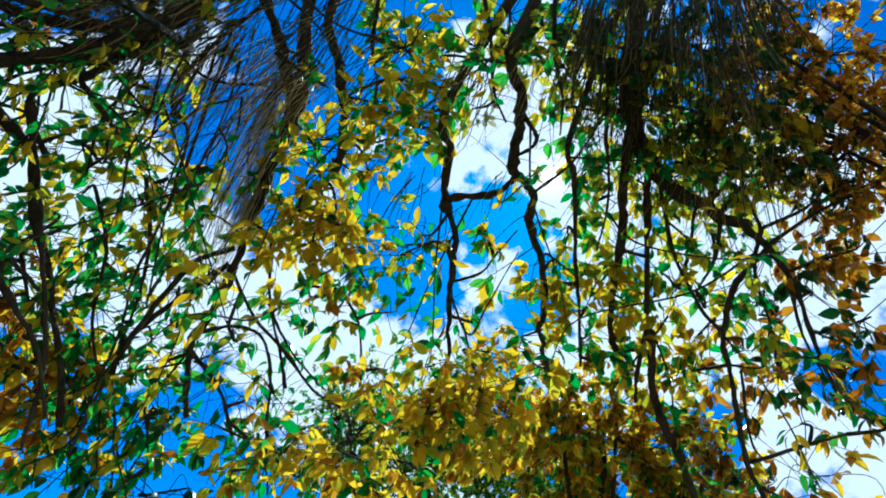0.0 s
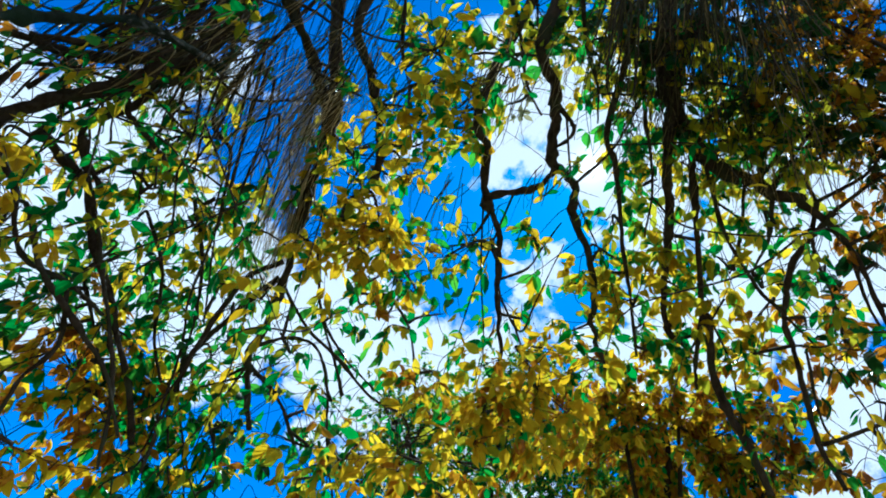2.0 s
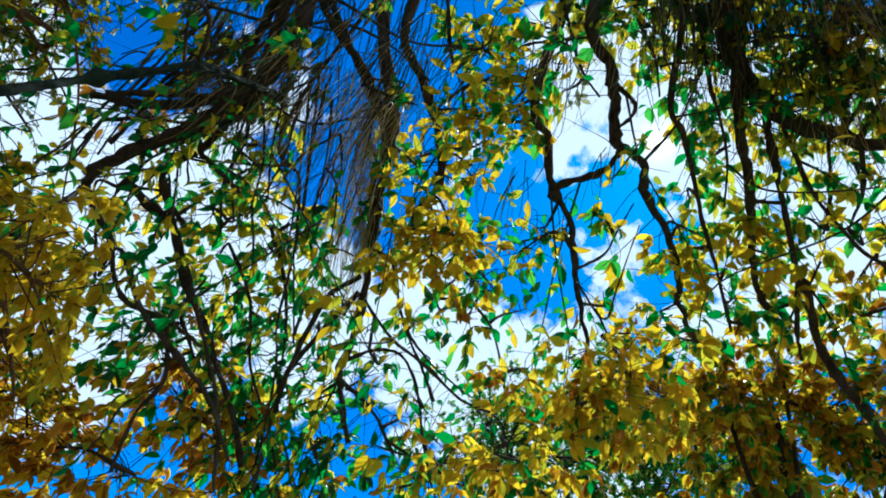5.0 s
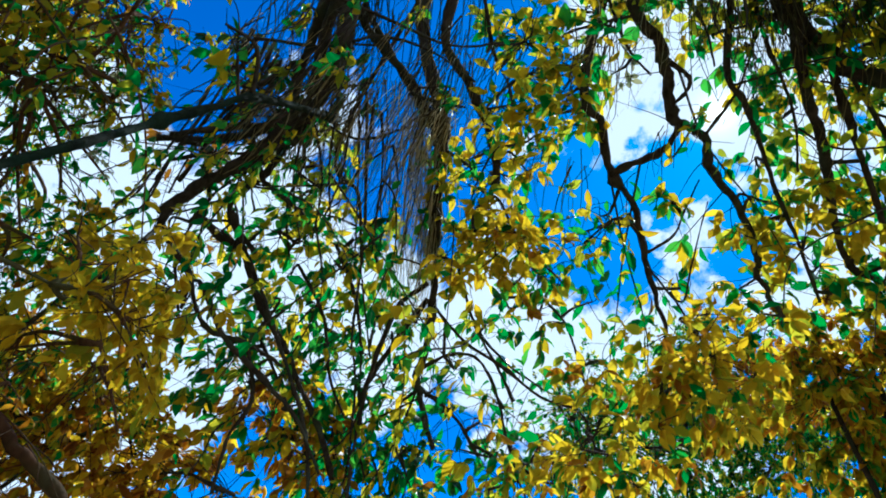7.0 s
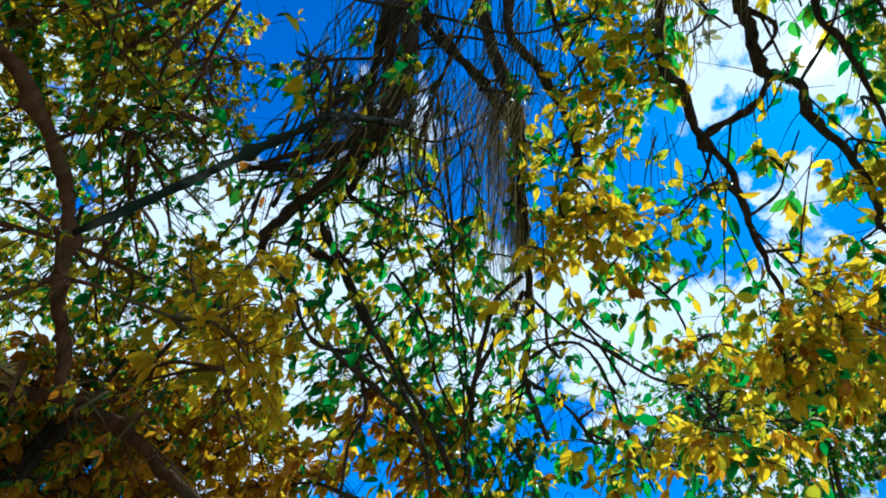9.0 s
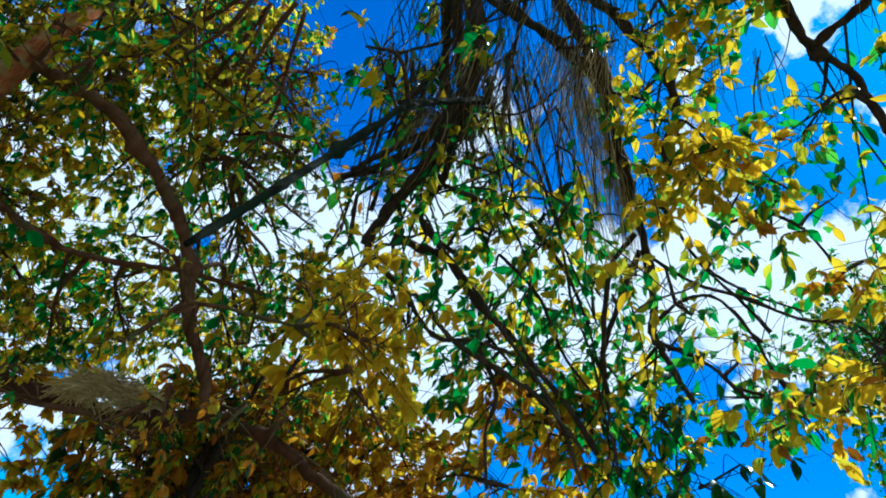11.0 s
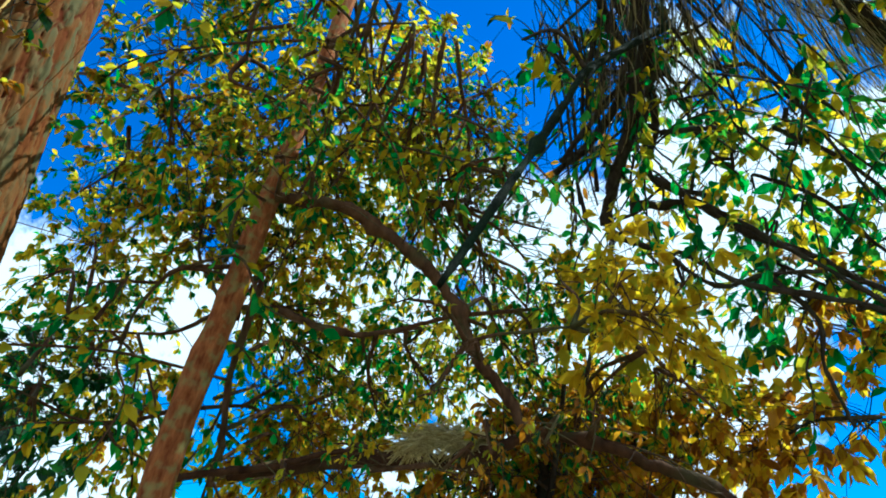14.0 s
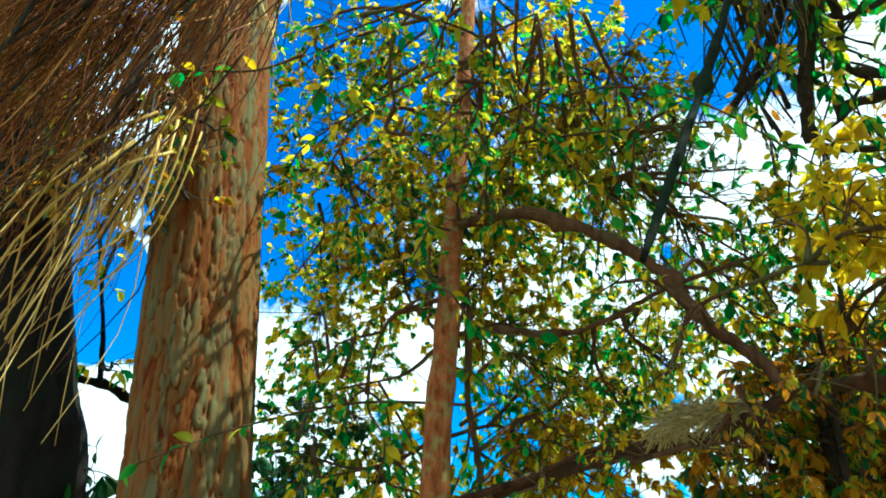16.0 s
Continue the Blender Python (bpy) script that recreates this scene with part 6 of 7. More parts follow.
hanging_tree.spray((0.548, 1.91, 4.848), 0.21, 51, "GLY", 0.0968, twigs=5, own=4)
hanging_tree.spray((0.345, 2.16, 4.689), 0.19, 29, "GLY", 0.0968, twigs=5, own=4)
hanging_tree.spray((0.806, 1.922, 4.816), 0.17, 27, "YLG", 0.0968, twigs=5, own=4)
hanging_tree.spray((0.59, 2.552, 4.341), 0.25, 45, "GGYGL", 0.0968, twigs=7, own=4)
hanging_tree.spray((0.926, 2.212, 4.589), 0.25, 61, "YLG", 0.0968, twigs=7, own=4)
hanging_tree.spray((1.177, 2.015, 4.672), 0.21, 10, "GGYGL", 0.0968, twigs=5, own=4)
hanging_tree.spray((1.135, 2.226, 4.522), 0.25, 31, "GGGYDL", 0.0968, twigs=5, own=4)
hanging_tree.spray((1.145, 2.415, 4.355), 0.25, 63, "GLY", 0.0968, twigs=6, own=4)
hanging_tree.spray((1.403, 2.196, 4.459), 0.23, 31, "GGYGL", 0.0968, twigs=5, own=4)
hanging_tree.spray((1.414, 1.997, 4.607), 0.21, 12, "GGGYDL", 0.0968, twigs=5, own=4)
hanging_tree.spray((1.203, 1.618, 4.906), 0.34, 130, "LLG", 0.0968, twigs=15, own=4)
hanging_tree.spray((0.96, 1.562, 4.998), 0.25, 85, "LD", 0.0968, twigs=8, own=4)
hanging_tree.spray((1.378, 1.602, 4.867), 0.25, 68, "LOY", 0.0968, twigs=7, own=4)
hanging_tree.spray((1.382, 2.386, 4.3), 0.21, 44, "OOOY", 0.0968, twigs=5, own=4)
hanging_tree.spray((1.572, 2.401, 4.202), 0.29, 116, "OD", 0.0968, twigs=11, own=4)
hanging_tree.spray((1.63, 2.064, 4.472), 0.25, 63, "OD", 0.0968, twigs=6, own=4)
hanging_tree.spray((1.683, 1.865, 4.592), 0.21, 59, "OOOY", 0.0968, twigs=5, own=4)
hanging_tree.spray((1.682, 2.525, 4.01), 0.19, 17, "GGYDL", 0.0968, twigs=5, own=4)
hanging_tree.spray((1.785, 2.669, 3.777), 0.25, 74, "OY", 0.0968, twigs=7, own=4)
hanging_tree.spray((1.621, 2.78, 3.727), 0.21, 44, "OOOY", 0.0968, twigs=5, own=4)
hanging_tree.spray((-1.292, 0.306, 3.476), 0.11, 5, "GGGYDL", 0.0924, twigs=5, own=4)
hanging_tree.spray((-1.275, 0.372, 3.461), 0.09, 5, "GGYGL", 0.0924, twigs=5, own=4)
hanging_tree.spray((-2.159, 1.815, 3.776), 0.25, 24, "GGGYDL", 0.0924, twigs=5, own=4)
hanging_tree.spray((-2.289, 1.899, 3.545), 0.19, 8, "GGYGL", 0.0924, twigs=5, own=4)
hanging_tree.spray((-1.902, 1.907, 3.94), 0.27, 93, "YG", 0.0924, twigs=9, own=4)
hanging_tree.spray((-2.073, 1.717, 3.946), 0.21, 36, "GLY", 0.0924, twigs=5, own=4)
hanging_tree.spray((-1.697, 2.032, 3.985), 0.19, 32, "GLY", 0.0924, twigs=5, own=4)
hanging_tree.spray((-2.13, 2.019, 3.584), 0.23, 16, "GGGYDL", 0.0924, twigs=5, own=4)
hanging_tree.spray((-1.908, 2.174, 3.64), 0.23, 14, "GGYGL", 0.0924, twigs=5, own=4)
hanging_tree.spray((-1.679, 2.327, 3.698), 0.19, 8, "GGGYDL", 0.0924, twigs=5, own=4)
hanging_tree.spray((-2.295, 2.066, 3.309), 0.23, 25, "GGYGL", 0.0924, twigs=5, own=4)
hanging_tree.spray((-2.499, 1.969, 3.15), 0.29, 53, "GGGYDL", 0.0924, twigs=12, own=4)
hanging_tree.spray((-2.635, 1.928, 2.957), 0.25, 85, "YYYLGG", 0.0924, twigs=9, own=4)
hanging_tree.spray((-2.087, 2.247, 3.344), 0.25, 34, "GGGYDL", 0.0924, twigs=8, own=4)
hanging_tree.spray((-1.69, 2.511, 3.424), 0.29, 22, "GGYGL", 0.0924, twigs=5, own=4)
hanging_tree.spray((-1.916, 2.493, 3.181), 0.29, 44, "GGGYL", 0.0924, twigs=5, own=4)
hanging_tree.spray((-2.136, 2.381, 3.055), 0.27, 82, "YG", 0.0924, twigs=8, own=4)
hanging_tree.spray((-2.294, 2.303, 2.934), 0.21, 56, "LOY", 0.0924, twigs=5, own=4)
hanging_tree.spray((-1.52, 2.75, 3.201), 0.25, 32, "GGGYL", 0.0924, twigs=5, own=4)
hanging_tree.spray((-1.85, 0.811, 2.904), 0.20, 52, "YYYYL", 0.0924, twigs=8, own=4)
hanging_tree.spray((-1.841, 0.967, 2.77), 0.22, 112, "YYYYL", 0.0924, twigs=11, own=4)
hanging_tree.spray((-1.924, 0.876, 2.724), 0.17, 33, "YYYYL", 0.0924, twigs=5, own=4)
hanging_tree.spray((-2.652, 1.364, 3.608), 0.19, 16, "GGYGL", 0.0924, twigs=5, own=4)
hanging_tree.spray((-1.941, 1.421, 4.288), 0.17, 28, "LLG", 0.0924, twigs=5, own=4)
hanging_tree.spray((-2.076, 1.557, 4.08), 0.17, 12, "GGYGL", 0.0924, twigs=5, own=4)
hanging_tree.spray((-2.464, 1.45, 3.775), 0.17, 11, "GGGYDL", 0.0924, twigs=5, own=4)
hanging_tree.spray((-2.572, 1.599, 3.496), 0.17, 6, "GGYGL", 0.0924, twigs=5, own=4)
hanging_tree.spray((-1.796, 1.787, 3.978), 0.24, 51, "GGGYDL", 0.0924, twigs=8, own=4)
hanging_tree.spray((-2.114, 1.588, 3.849), 0.24, 56, "GGYGL", 0.0924, twigs=8, own=4)
hanging_tree.spray((-1.912, 1.36, 4.176), 0.20, 54, "LLG", 0.0924, twigs=6, own=4)
hanging_tree.spray((-2.248, 1.501, 3.775), 0.20, 10, "GGYGL", 0.0924, twigs=5, own=4)
hanging_tree.spray((-2.285, 2.065, 3.157), 0.31, 76, "GGGYDL", 0.0924, twigs=11, own=4)
hanging_tree.spray((-2.412, 1.861, 3.249), 0.20, 19, "GGYGL", 0.0924, twigs=5, own=4)
hanging_tree.spray((-2.051, 2.276, 3.205), 0.22, 40, "GGGYDL", 0.0924, twigs=6, own=4)
hanging_tree.spray((-1.952, 2.512, 2.958), 0.24, 110, "OY", 0.0924, twigs=11, own=4)
hanging_tree.spray((-2.351, 2.287, 2.669), 0.33, 197, "OY", 0.0924, twigs=19, own=4)
hanging_tree.spray((-2.634, 2.012, 2.576), 0.37, 199, "OY", 0.0924, twigs=19, own=4)
hanging_tree.spray((-2.889, 1.708, 2.485), 0.37, 249, "OLY", 0.0924, twigs=22, own=4)
hanging_tree.spray((-1.841, 2.198, 3.543), 0.20, 13, "GGYGL", 0.0924, twigs=5, own=4)
hanging_tree.spray((-1.801, 2.394, 3.343), 0.22, 39, "GGGYDL", 0.0924, twigs=5, own=4)
hanging_tree.spray((-1.062, 1.683, 3.255), 0.14, 13, "YYYYL", 0.0924, twigs=5, own=4)
hanging_tree.spray((-0.846, 1.841, 4.531), 0.20, 38, "YYYLGG", 0.0924, twigs=5, own=4)
hanging_tree.spray((-0.706, 1.676, 3.793), 0.20, 43, "YYYYL", 0.0924, twigs=5, own=4)
hanging_tree.spray((-0.682, 1.825, 3.669), 0.20, 34, "YO", 0.0924, twigs=5, own=4)
hanging_tree.spray((-1.349, 2.46, 3.678), 0.24, 23, "GGGYDL", 0.0924, twigs=5, own=4)
hanging_tree.spray((-1.38, 2.634, 3.412), 0.24, 14, "GGYGL", 0.0924, twigs=5, own=4)
hanging_tree.spray((-1.282, 2.779, 3.271), 0.33, 36, "GGGYDL", 0.0924, twigs=6, own=4)
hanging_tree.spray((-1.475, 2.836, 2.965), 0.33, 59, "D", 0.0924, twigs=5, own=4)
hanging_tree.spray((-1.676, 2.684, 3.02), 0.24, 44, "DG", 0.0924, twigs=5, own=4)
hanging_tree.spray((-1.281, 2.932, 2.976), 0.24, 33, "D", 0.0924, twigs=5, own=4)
hanging_tree.spray((-1.124, 2.687, 3.555), 0.29, 19, "GGYGL", 0.0924, twigs=5, own=4)
# dark leaves stand in for the shade inside the dense clumps overhead
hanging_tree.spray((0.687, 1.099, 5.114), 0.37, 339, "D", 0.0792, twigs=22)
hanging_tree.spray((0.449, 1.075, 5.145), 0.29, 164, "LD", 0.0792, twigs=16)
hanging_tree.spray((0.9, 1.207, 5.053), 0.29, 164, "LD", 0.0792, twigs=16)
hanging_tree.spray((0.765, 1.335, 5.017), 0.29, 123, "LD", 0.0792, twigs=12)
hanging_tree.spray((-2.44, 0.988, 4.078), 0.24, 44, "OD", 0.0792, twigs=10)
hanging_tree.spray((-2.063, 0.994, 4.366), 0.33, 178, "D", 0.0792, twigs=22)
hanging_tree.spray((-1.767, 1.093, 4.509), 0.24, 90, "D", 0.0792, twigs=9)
hanging_tree.spray((0.617, 1.449, 4.879), 0.32, 228, "YLG", 0.0792, twigs=22)
hanging_tree.spray((0.861, 1.535, 4.799), 0.32, 228, "YLG", 0.0792, twigs=22)
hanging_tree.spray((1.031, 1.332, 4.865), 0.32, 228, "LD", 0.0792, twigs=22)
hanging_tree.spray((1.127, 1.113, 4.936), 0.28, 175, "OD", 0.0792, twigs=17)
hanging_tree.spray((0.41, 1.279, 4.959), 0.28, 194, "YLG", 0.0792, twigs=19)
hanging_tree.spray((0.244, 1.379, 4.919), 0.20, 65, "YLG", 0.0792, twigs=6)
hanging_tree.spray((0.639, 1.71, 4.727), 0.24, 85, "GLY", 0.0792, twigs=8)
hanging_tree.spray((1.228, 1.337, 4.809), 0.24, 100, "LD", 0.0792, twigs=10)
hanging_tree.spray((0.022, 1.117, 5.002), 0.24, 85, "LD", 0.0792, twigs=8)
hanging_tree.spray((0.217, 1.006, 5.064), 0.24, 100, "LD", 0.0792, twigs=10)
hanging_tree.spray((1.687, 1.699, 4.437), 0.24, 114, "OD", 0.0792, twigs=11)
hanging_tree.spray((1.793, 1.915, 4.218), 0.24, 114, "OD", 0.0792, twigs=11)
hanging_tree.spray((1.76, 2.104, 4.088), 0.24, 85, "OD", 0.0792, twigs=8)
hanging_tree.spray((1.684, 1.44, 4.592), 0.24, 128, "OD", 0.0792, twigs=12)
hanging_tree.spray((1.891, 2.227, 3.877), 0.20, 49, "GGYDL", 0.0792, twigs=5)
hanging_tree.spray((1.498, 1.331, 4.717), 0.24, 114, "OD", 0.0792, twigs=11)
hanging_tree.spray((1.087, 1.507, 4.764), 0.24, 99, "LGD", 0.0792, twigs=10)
hanging_tree.spray((0.493, 2.337, 4.279), 0.22, 58, "YYL", 0.088, twigs=5, own=3)
hanging_tree.spray((0.721, 2.243, 4.332), 0.22, 55, "YYL", 0.088, twigs=5, own=3)
hanging_tree.spray((0.949, 2.245, 4.287), 0.22, 58, "YYL", 0.088, twigs=5, own=3)
hanging_tree.spray((0.811, 2.408, 4.17), 0.20, 20, "GGYGL", 0.088, twigs=5, own=3)
hanging_tree.spray((0.276, 2.315, 4.294), 0.18, 32, "YYL", 0.088, twigs=5, own=3)
hanging_tree.spray((1.122, 2.407, 4.09), 0.20, 48, "YYL", 0.088, twigs=5, own=3)
hanging_tree.spray((0.533, 2.505, 4.103), 0.20, 31, "GGGYDL", 0.088, twigs=5, own=3)
hanging_tree.spray((0.299, 2.144, 4.443), 0.18, 32, "YYL", 0.088, twigs=5, own=3)
hanging_tree.spray((1.175, 2.131, 4.331), 0.20, 27, "GGYGL", 0.088, twigs=5, own=3)
hanging_tree.spray((0.048, 2.572, 4.033), 0.18, 32, "YYL", 0.088, twigs=5, own=3)
slender_tree.spray((-2.38, -0.275, 3.676), 0.33, 442, "YLYG", 0.045, twigs=22, own=4)
slender_tree.spray((-2.234, -0.156, 3.866), 0.25, 237, "YLYG", 0.045, twigs=22, own=4)
slender_tree.spray((-2.272, 0.115, 3.801), 0.27, 307, "YLG", 0.045, twigs=22, own=4)
slender_tree.spray((-2.438, 0.047, 3.612), 0.20, 146, "YYYLGG", 0.045, twigs=14, own=4)
slender_tree.spray((-2.381, 0.388, 3.614), 0.27, 81, "W", 0.030, twigs=19, own=4)
slender_tree.spray((-2.205, 0.353, 3.821), 0.22, 74, "W", 0.030, twigs=17, own=4)
slender_tree.spray((-2.486, 0.31, 3.496), 0.22, 130, "GGGYL", 0.030, twigs=21, own=4)
slender_tree.spray((-2.679, -0.487, 3.167), 0.33, 540, "OLY", 0.045, twigs=22, own=4)
slender_tree.spray((-2.575, -0.275, 3.401), 0.33, 540, "LYG", 0.045, twigs=22, own=4)
slender_tree.spray((-2.821, -0.314, 2.911), 0.25, 237, "LYG", 0.045, twigs=22, own=4)
slender_tree.spray((-2.913, -0.405, 2.625), 0.22, 131, "GGGYL", 0.045, twigs=13, own=4)
slender_tree.spray((-2.727, 0.045, 3.134), 0.24, 153, "GGYDL", 0.045, twigs=15, own=4)
slender_tree.spray((-2.639, 0.494, 3.191), 0.24, 54, "GGYGL", 0.045, twigs=10, own=4)
slender_tree.spray((-2.859, 0.141, 2.828), 0.24, 153, "YYYLGG", 0.045, twigs=15, own=4)
slender_tree.spray((-2.932, -0.051, 2.624), 0.29, 271, "YLG", 0.045, twigs=22, own=4)
slender_tree.spray((-2.898, 0.354, 2.644), 0.27, 204, "YLG", 0.045, twigs=20, own=4)
slender_tree.spray((-2.794, 0.536, 2.836), 0.22, 109, "YLG", 0.045, twigs=10, own=4)
slender_tree.spray((-2.749, 0.78, 2.792), 0.22, 129, "YLG", 0.045, twigs=13, own=4)
slender_tree.spray((-2.634, 0.79, 3.044), 0.20, 77, "YLG", 0.045, twigs=9, own=4)
slender_tree.spray((-1.333, 0.789, 2.488), 0.17, 186, "YYYYL", 0.045, twigs=18, own=4)
slender_tree.spray((-1.343, 0.674, 2.581), 0.13, 46, "YYYYL", 0.045, twigs=7, own=4)
slender_tree.spray((-1.753, 0.63, 2.78), 0.16, 39, "GGGYL", 0.045, twigs=9, own=4)
slender_tree.spray((-2.71, 1.068, 2.636), 0.27, 119, "GGYGL", 0.045, twigs=22, own=4)
slender_tree.spray((-2.476, 1.451, 2.707), 0.25, 193, "YLYG", 0.045, twigs=19, own=4)
slender_tree.spray((-2.582, 1.077, 2.916), 0.16, 10, "GGGYL", 0.045, twigs=5, own=4)
slender_tree.spray((-2.818, 1.006, 2.345), 0.31, 482, "YOLG", 0.045, twigs=22, own=4)
slender_tree.spray((-2.946, 0.668, 2.216), 0.29, 388, "YOLG", 0.045, twigs=22, own=4)
slender_tree.spray((-3.051, 0.061, 2.084), 0.40, 954, "YOLY", 0.045, twigs=22, own=4)
slender_tree.spray((-3.043, -0.313, 2.114), 0.36, 727, "YOLY", 0.045, twigs=22, own=4)
slender_tree.spray((-3.013, -0.222, 2.328), 0.25, 297, "OLY", 0.045, twigs=22, own=4)
slender_tree.spray((-2.401, 0.783, 3.431), 0.22, 29, "W", 0.030, twigs=7, own=4)
slender_tree.spray((-2.502, 0.614, 3.358), 0.20, 31, "GGGYL", 0.030, twigs=7, own=4)
slender_tree.spray((-2.901, -0.01, 2.726), 0.11, 87, "G", 0.045, twigs=8, own=4)
slender_tree.spray((-2.971, 0.111, 2.461), 0.16, 120, "DGL", 0.045, twigs=17, own=4)
slender_tree.spray((-2.983, -0.404, 2.359), 0.25, 237, "GGGYL", 0.045, twigs=22, own=4)
slender_tree.spray((-2.555, -1.541, 4.1), 0.40, 328, "LYGOD", 0.045, twigs=22, own=4, reach=1)
slender_tree.spray((-2.452, -1.297, 4.334), 0.35, 456, "LYGOD", 0.045, twigs=22, own=4, reach=1)
slender_tree.spray((-2.8, -1.105, 4.029), 0.49, 1186, "LYGOD", 0.045, twigs=22, own=4, reach=1)
slender_tree.spray((-2.924, -1.349, 3.723), 0.44, 891, "LYGOD", 0.045, twigs=22, own=4, reach=1)
slender_tree.spray((-3.148, -1.116, 3.487), 0.44, 801, "YLYG", 0.045, twigs=22, own=4, reach=1)
slender_tree.spray((-3.077, -1.664, 3.202), 0.40, 721, "YLYG", 0.045, twigs=22, own=4, reach=1)
slender_tree.spray((-2.913, -1.735, 3.437), 0.26, 224, "GLY", 0.045, twigs=22, own=4, reach=1)
slender_tree.spray((-3.24, -1.481, 3.017), 0.35, 339, "GGGYL", 0.045, twigs=22, own=4, reach=1)
slender_tree.spray((-3.382, -1.439, 2.629), 0.44, 980, "GLY", 0.045, twigs=22, own=4, reach=1)
slender_tree.spray((-3.259, -1.744, 2.62), 0.31, 249, "GGYGL", 0.045, twigs=22, own=4, reach=1)
slender_tree.spray((-3.513, -1.246, 2.384), 0.44, 980, "LOY", 0.045, twigs=22, own=4, reach=1)
slender_tree.spray((-3.329, -1.743, 2.304), 0.40, 866, "D", 0.045, twigs=22, own=4, reach=1)
slender_tree.spray((-2.806, -0.388, 4.22), 0.44, 801, "YLYG", 0.045, twigs=22, own=4, reach=1)
slender_tree.spray((-2.989, -0.145, 4.005), 0.40, 469, "YYYLGG", 0.045, twigs=22, own=4, reach=1)
slender_tree.spray((-3.146, -0.457, 3.732), 0.35, 370, "YLG", 0.045, twigs=22, own=4, reach=1)
slender_tree.spray((-3.162, 0.097, 3.75), 0.35, 228, "YLYG", 0.045, twigs=22, own=4, reach=1)
slender_tree.spray((-2.901, 0.396, 4.057), 0.31, 194, "W", 0.030, twigs=22, own=4, reach=1)
slender_tree.spray((-2.758, 0.292, 4.259), 0.26, 104, "GGYGL", 0.045, twigs=14, own=4, reach=1)
slender_tree.spray((-2.165, -1.285, 4.597), 0.35, 456, "YLG", 0.045, twigs=22, own=4, reach=1)
slender_tree.spray((-2.227, -1.579, 4.404), 0.18, 99, "LYGOD", 0.045, twigs=9, own=4, reach=1)
slender_tree.spray((-2.297, -1.013, 4.587), 0.26, 160, "GLY", 0.045, twigs=16, own=4, reach=1)
slender_tree.spray((-2.365, -0.58, 4.635), 0.26, 256, "YLYG", 0.045, twigs=22, own=4, reach=1)
slender_tree.spray((-2.5, -0.811, 4.455), 0.31, 349, "YLYG", 0.045, twigs=22, own=4, reach=1)
slender_tree.spray((-2.464, -0.121, 4.587), 0.26, 192, "YLG", 0.045, twigs=19, own=4, reach=1)
slender_tree.spray((-2.523, 0.186, 4.508), 0.22, 90, "GGGYL", 0.045, twigs=13, own=4, reach=1)
slender_tree.spray((-3.31, -0.568, 3.425), 0.35, 285, "YLG", 0.045, twigs=22, own=4, reach=1)
slender_tree.spray((-3.328, -0.144, 3.465), 0.31, 196, "YLG", 0.045, twigs=19, own=4, reach=1)
slender_tree.spray((-3.482, -0.325, 3.087), 0.31, 261, "YYYLGG", 0.045, twigs=22, own=4, reach=1)
slender_tree.spray((-3.521, 0.08, 2.995), 0.26, 256, "YYYLGG", 0.045, twigs=22, own=4, reach=1)
slender_tree.spray((-3.564, -0.557, 2.77), 0.31, 218, "YG", 0.045, twigs=21, own=4, reach=1)
slender_tree.spray((-3.624, -0.223, 2.689), 0.35, 285, "GLY", 0.045, twigs=22, own=4, reach=1)
slender_tree.spray((-3.601, 0.211, 2.73), 0.31, 305, "YLYG", 0.045, twigs=22, own=4, reach=1)
slender_tree.spray((-3.386, 0.341, 3.29), 0.26, 160, "LYG", 0.045, twigs=16, own=4, reach=1)
slender_tree.spray((-3.653, -0.112, 2.556), 0.35, 399, "LOY", 0.045, twigs=22, own=4, reach=1)
slender_tree.spray((-3.674, -0.425, 2.382), 0.35, 342, "GLY", 0.045, twigs=22, own=4, reach=1)
slender_tree.spray((-3.494, -0.649, 2.965), 0.22, 111, "GLY", 0.045, twigs=11, own=4, reach=1)
slender_tree.spray((-3.249, 0.705, 3.439), 0.31, 132, "GGYGL", 0.045, twigs=19, own=4, reach=1)
slender_tree.spray((-3.266, 0.898, 3.314), 0.26, 112, "YG", 0.045, twigs=12, own=4, reach=1)
slender_tree.spray((-3.336, 1.063, 3.039), 0.31, 143, "GGYGL", 0.045, twigs=21, own=4, reach=1)
slender_tree.spray((-3.487, 0.615, 2.943), 0.26, 192, "YLYG", 0.045, twigs=19, own=4, reach=1)
slender_tree.spray((-2.606, -1.764, 3.876), 0.13, 17, "LYGOD", 0.045, twigs=5, own=4, reach=1)
slender_tree.spray((-3.106, -1.866, 2.895), 0.18, 36, "GGYGL", 0.045, twigs=8, own=4, reach=1)
slender_tree.spray((-2.136, -0.003, 3.602), 0.40, 579, "LLOY", 0.039, twigs=22, own=40)
slender_tree.spray((-1.988, 0.154, 3.736), 0.36, 380, "LLOY", 0.039, twigs=22, own=40)
slender_tree.spray((-2.206, 0.179, 3.468), 0.33, 330, "LLOY", 0.039, twigs=22, own=40)
slender_tree.spray((-2.34, 0.231, 3.266), 0.23, 114, "GGGYL", 0.039, twigs=15, own=40)
slender_tree.spray((-2.046, 0.315, 3.631), 0.26, 75, "GGYGL", 0.039, twigs=17, own=40)
slender_tree.spray((-1.879, 0.317, 3.795), 0.23, 57, "GGGYL", 0.039, twigs=13, own=40)
slender_tree.spray((-2.138, 0.429, 3.47), 0.23, 51, "W", 0.031, twigs=12, own=40)
slender_tree.spray((-2.234, 0.35, 3.384), 0.17, 26, "GGGYL", 0.031, twigs=6, own=40)
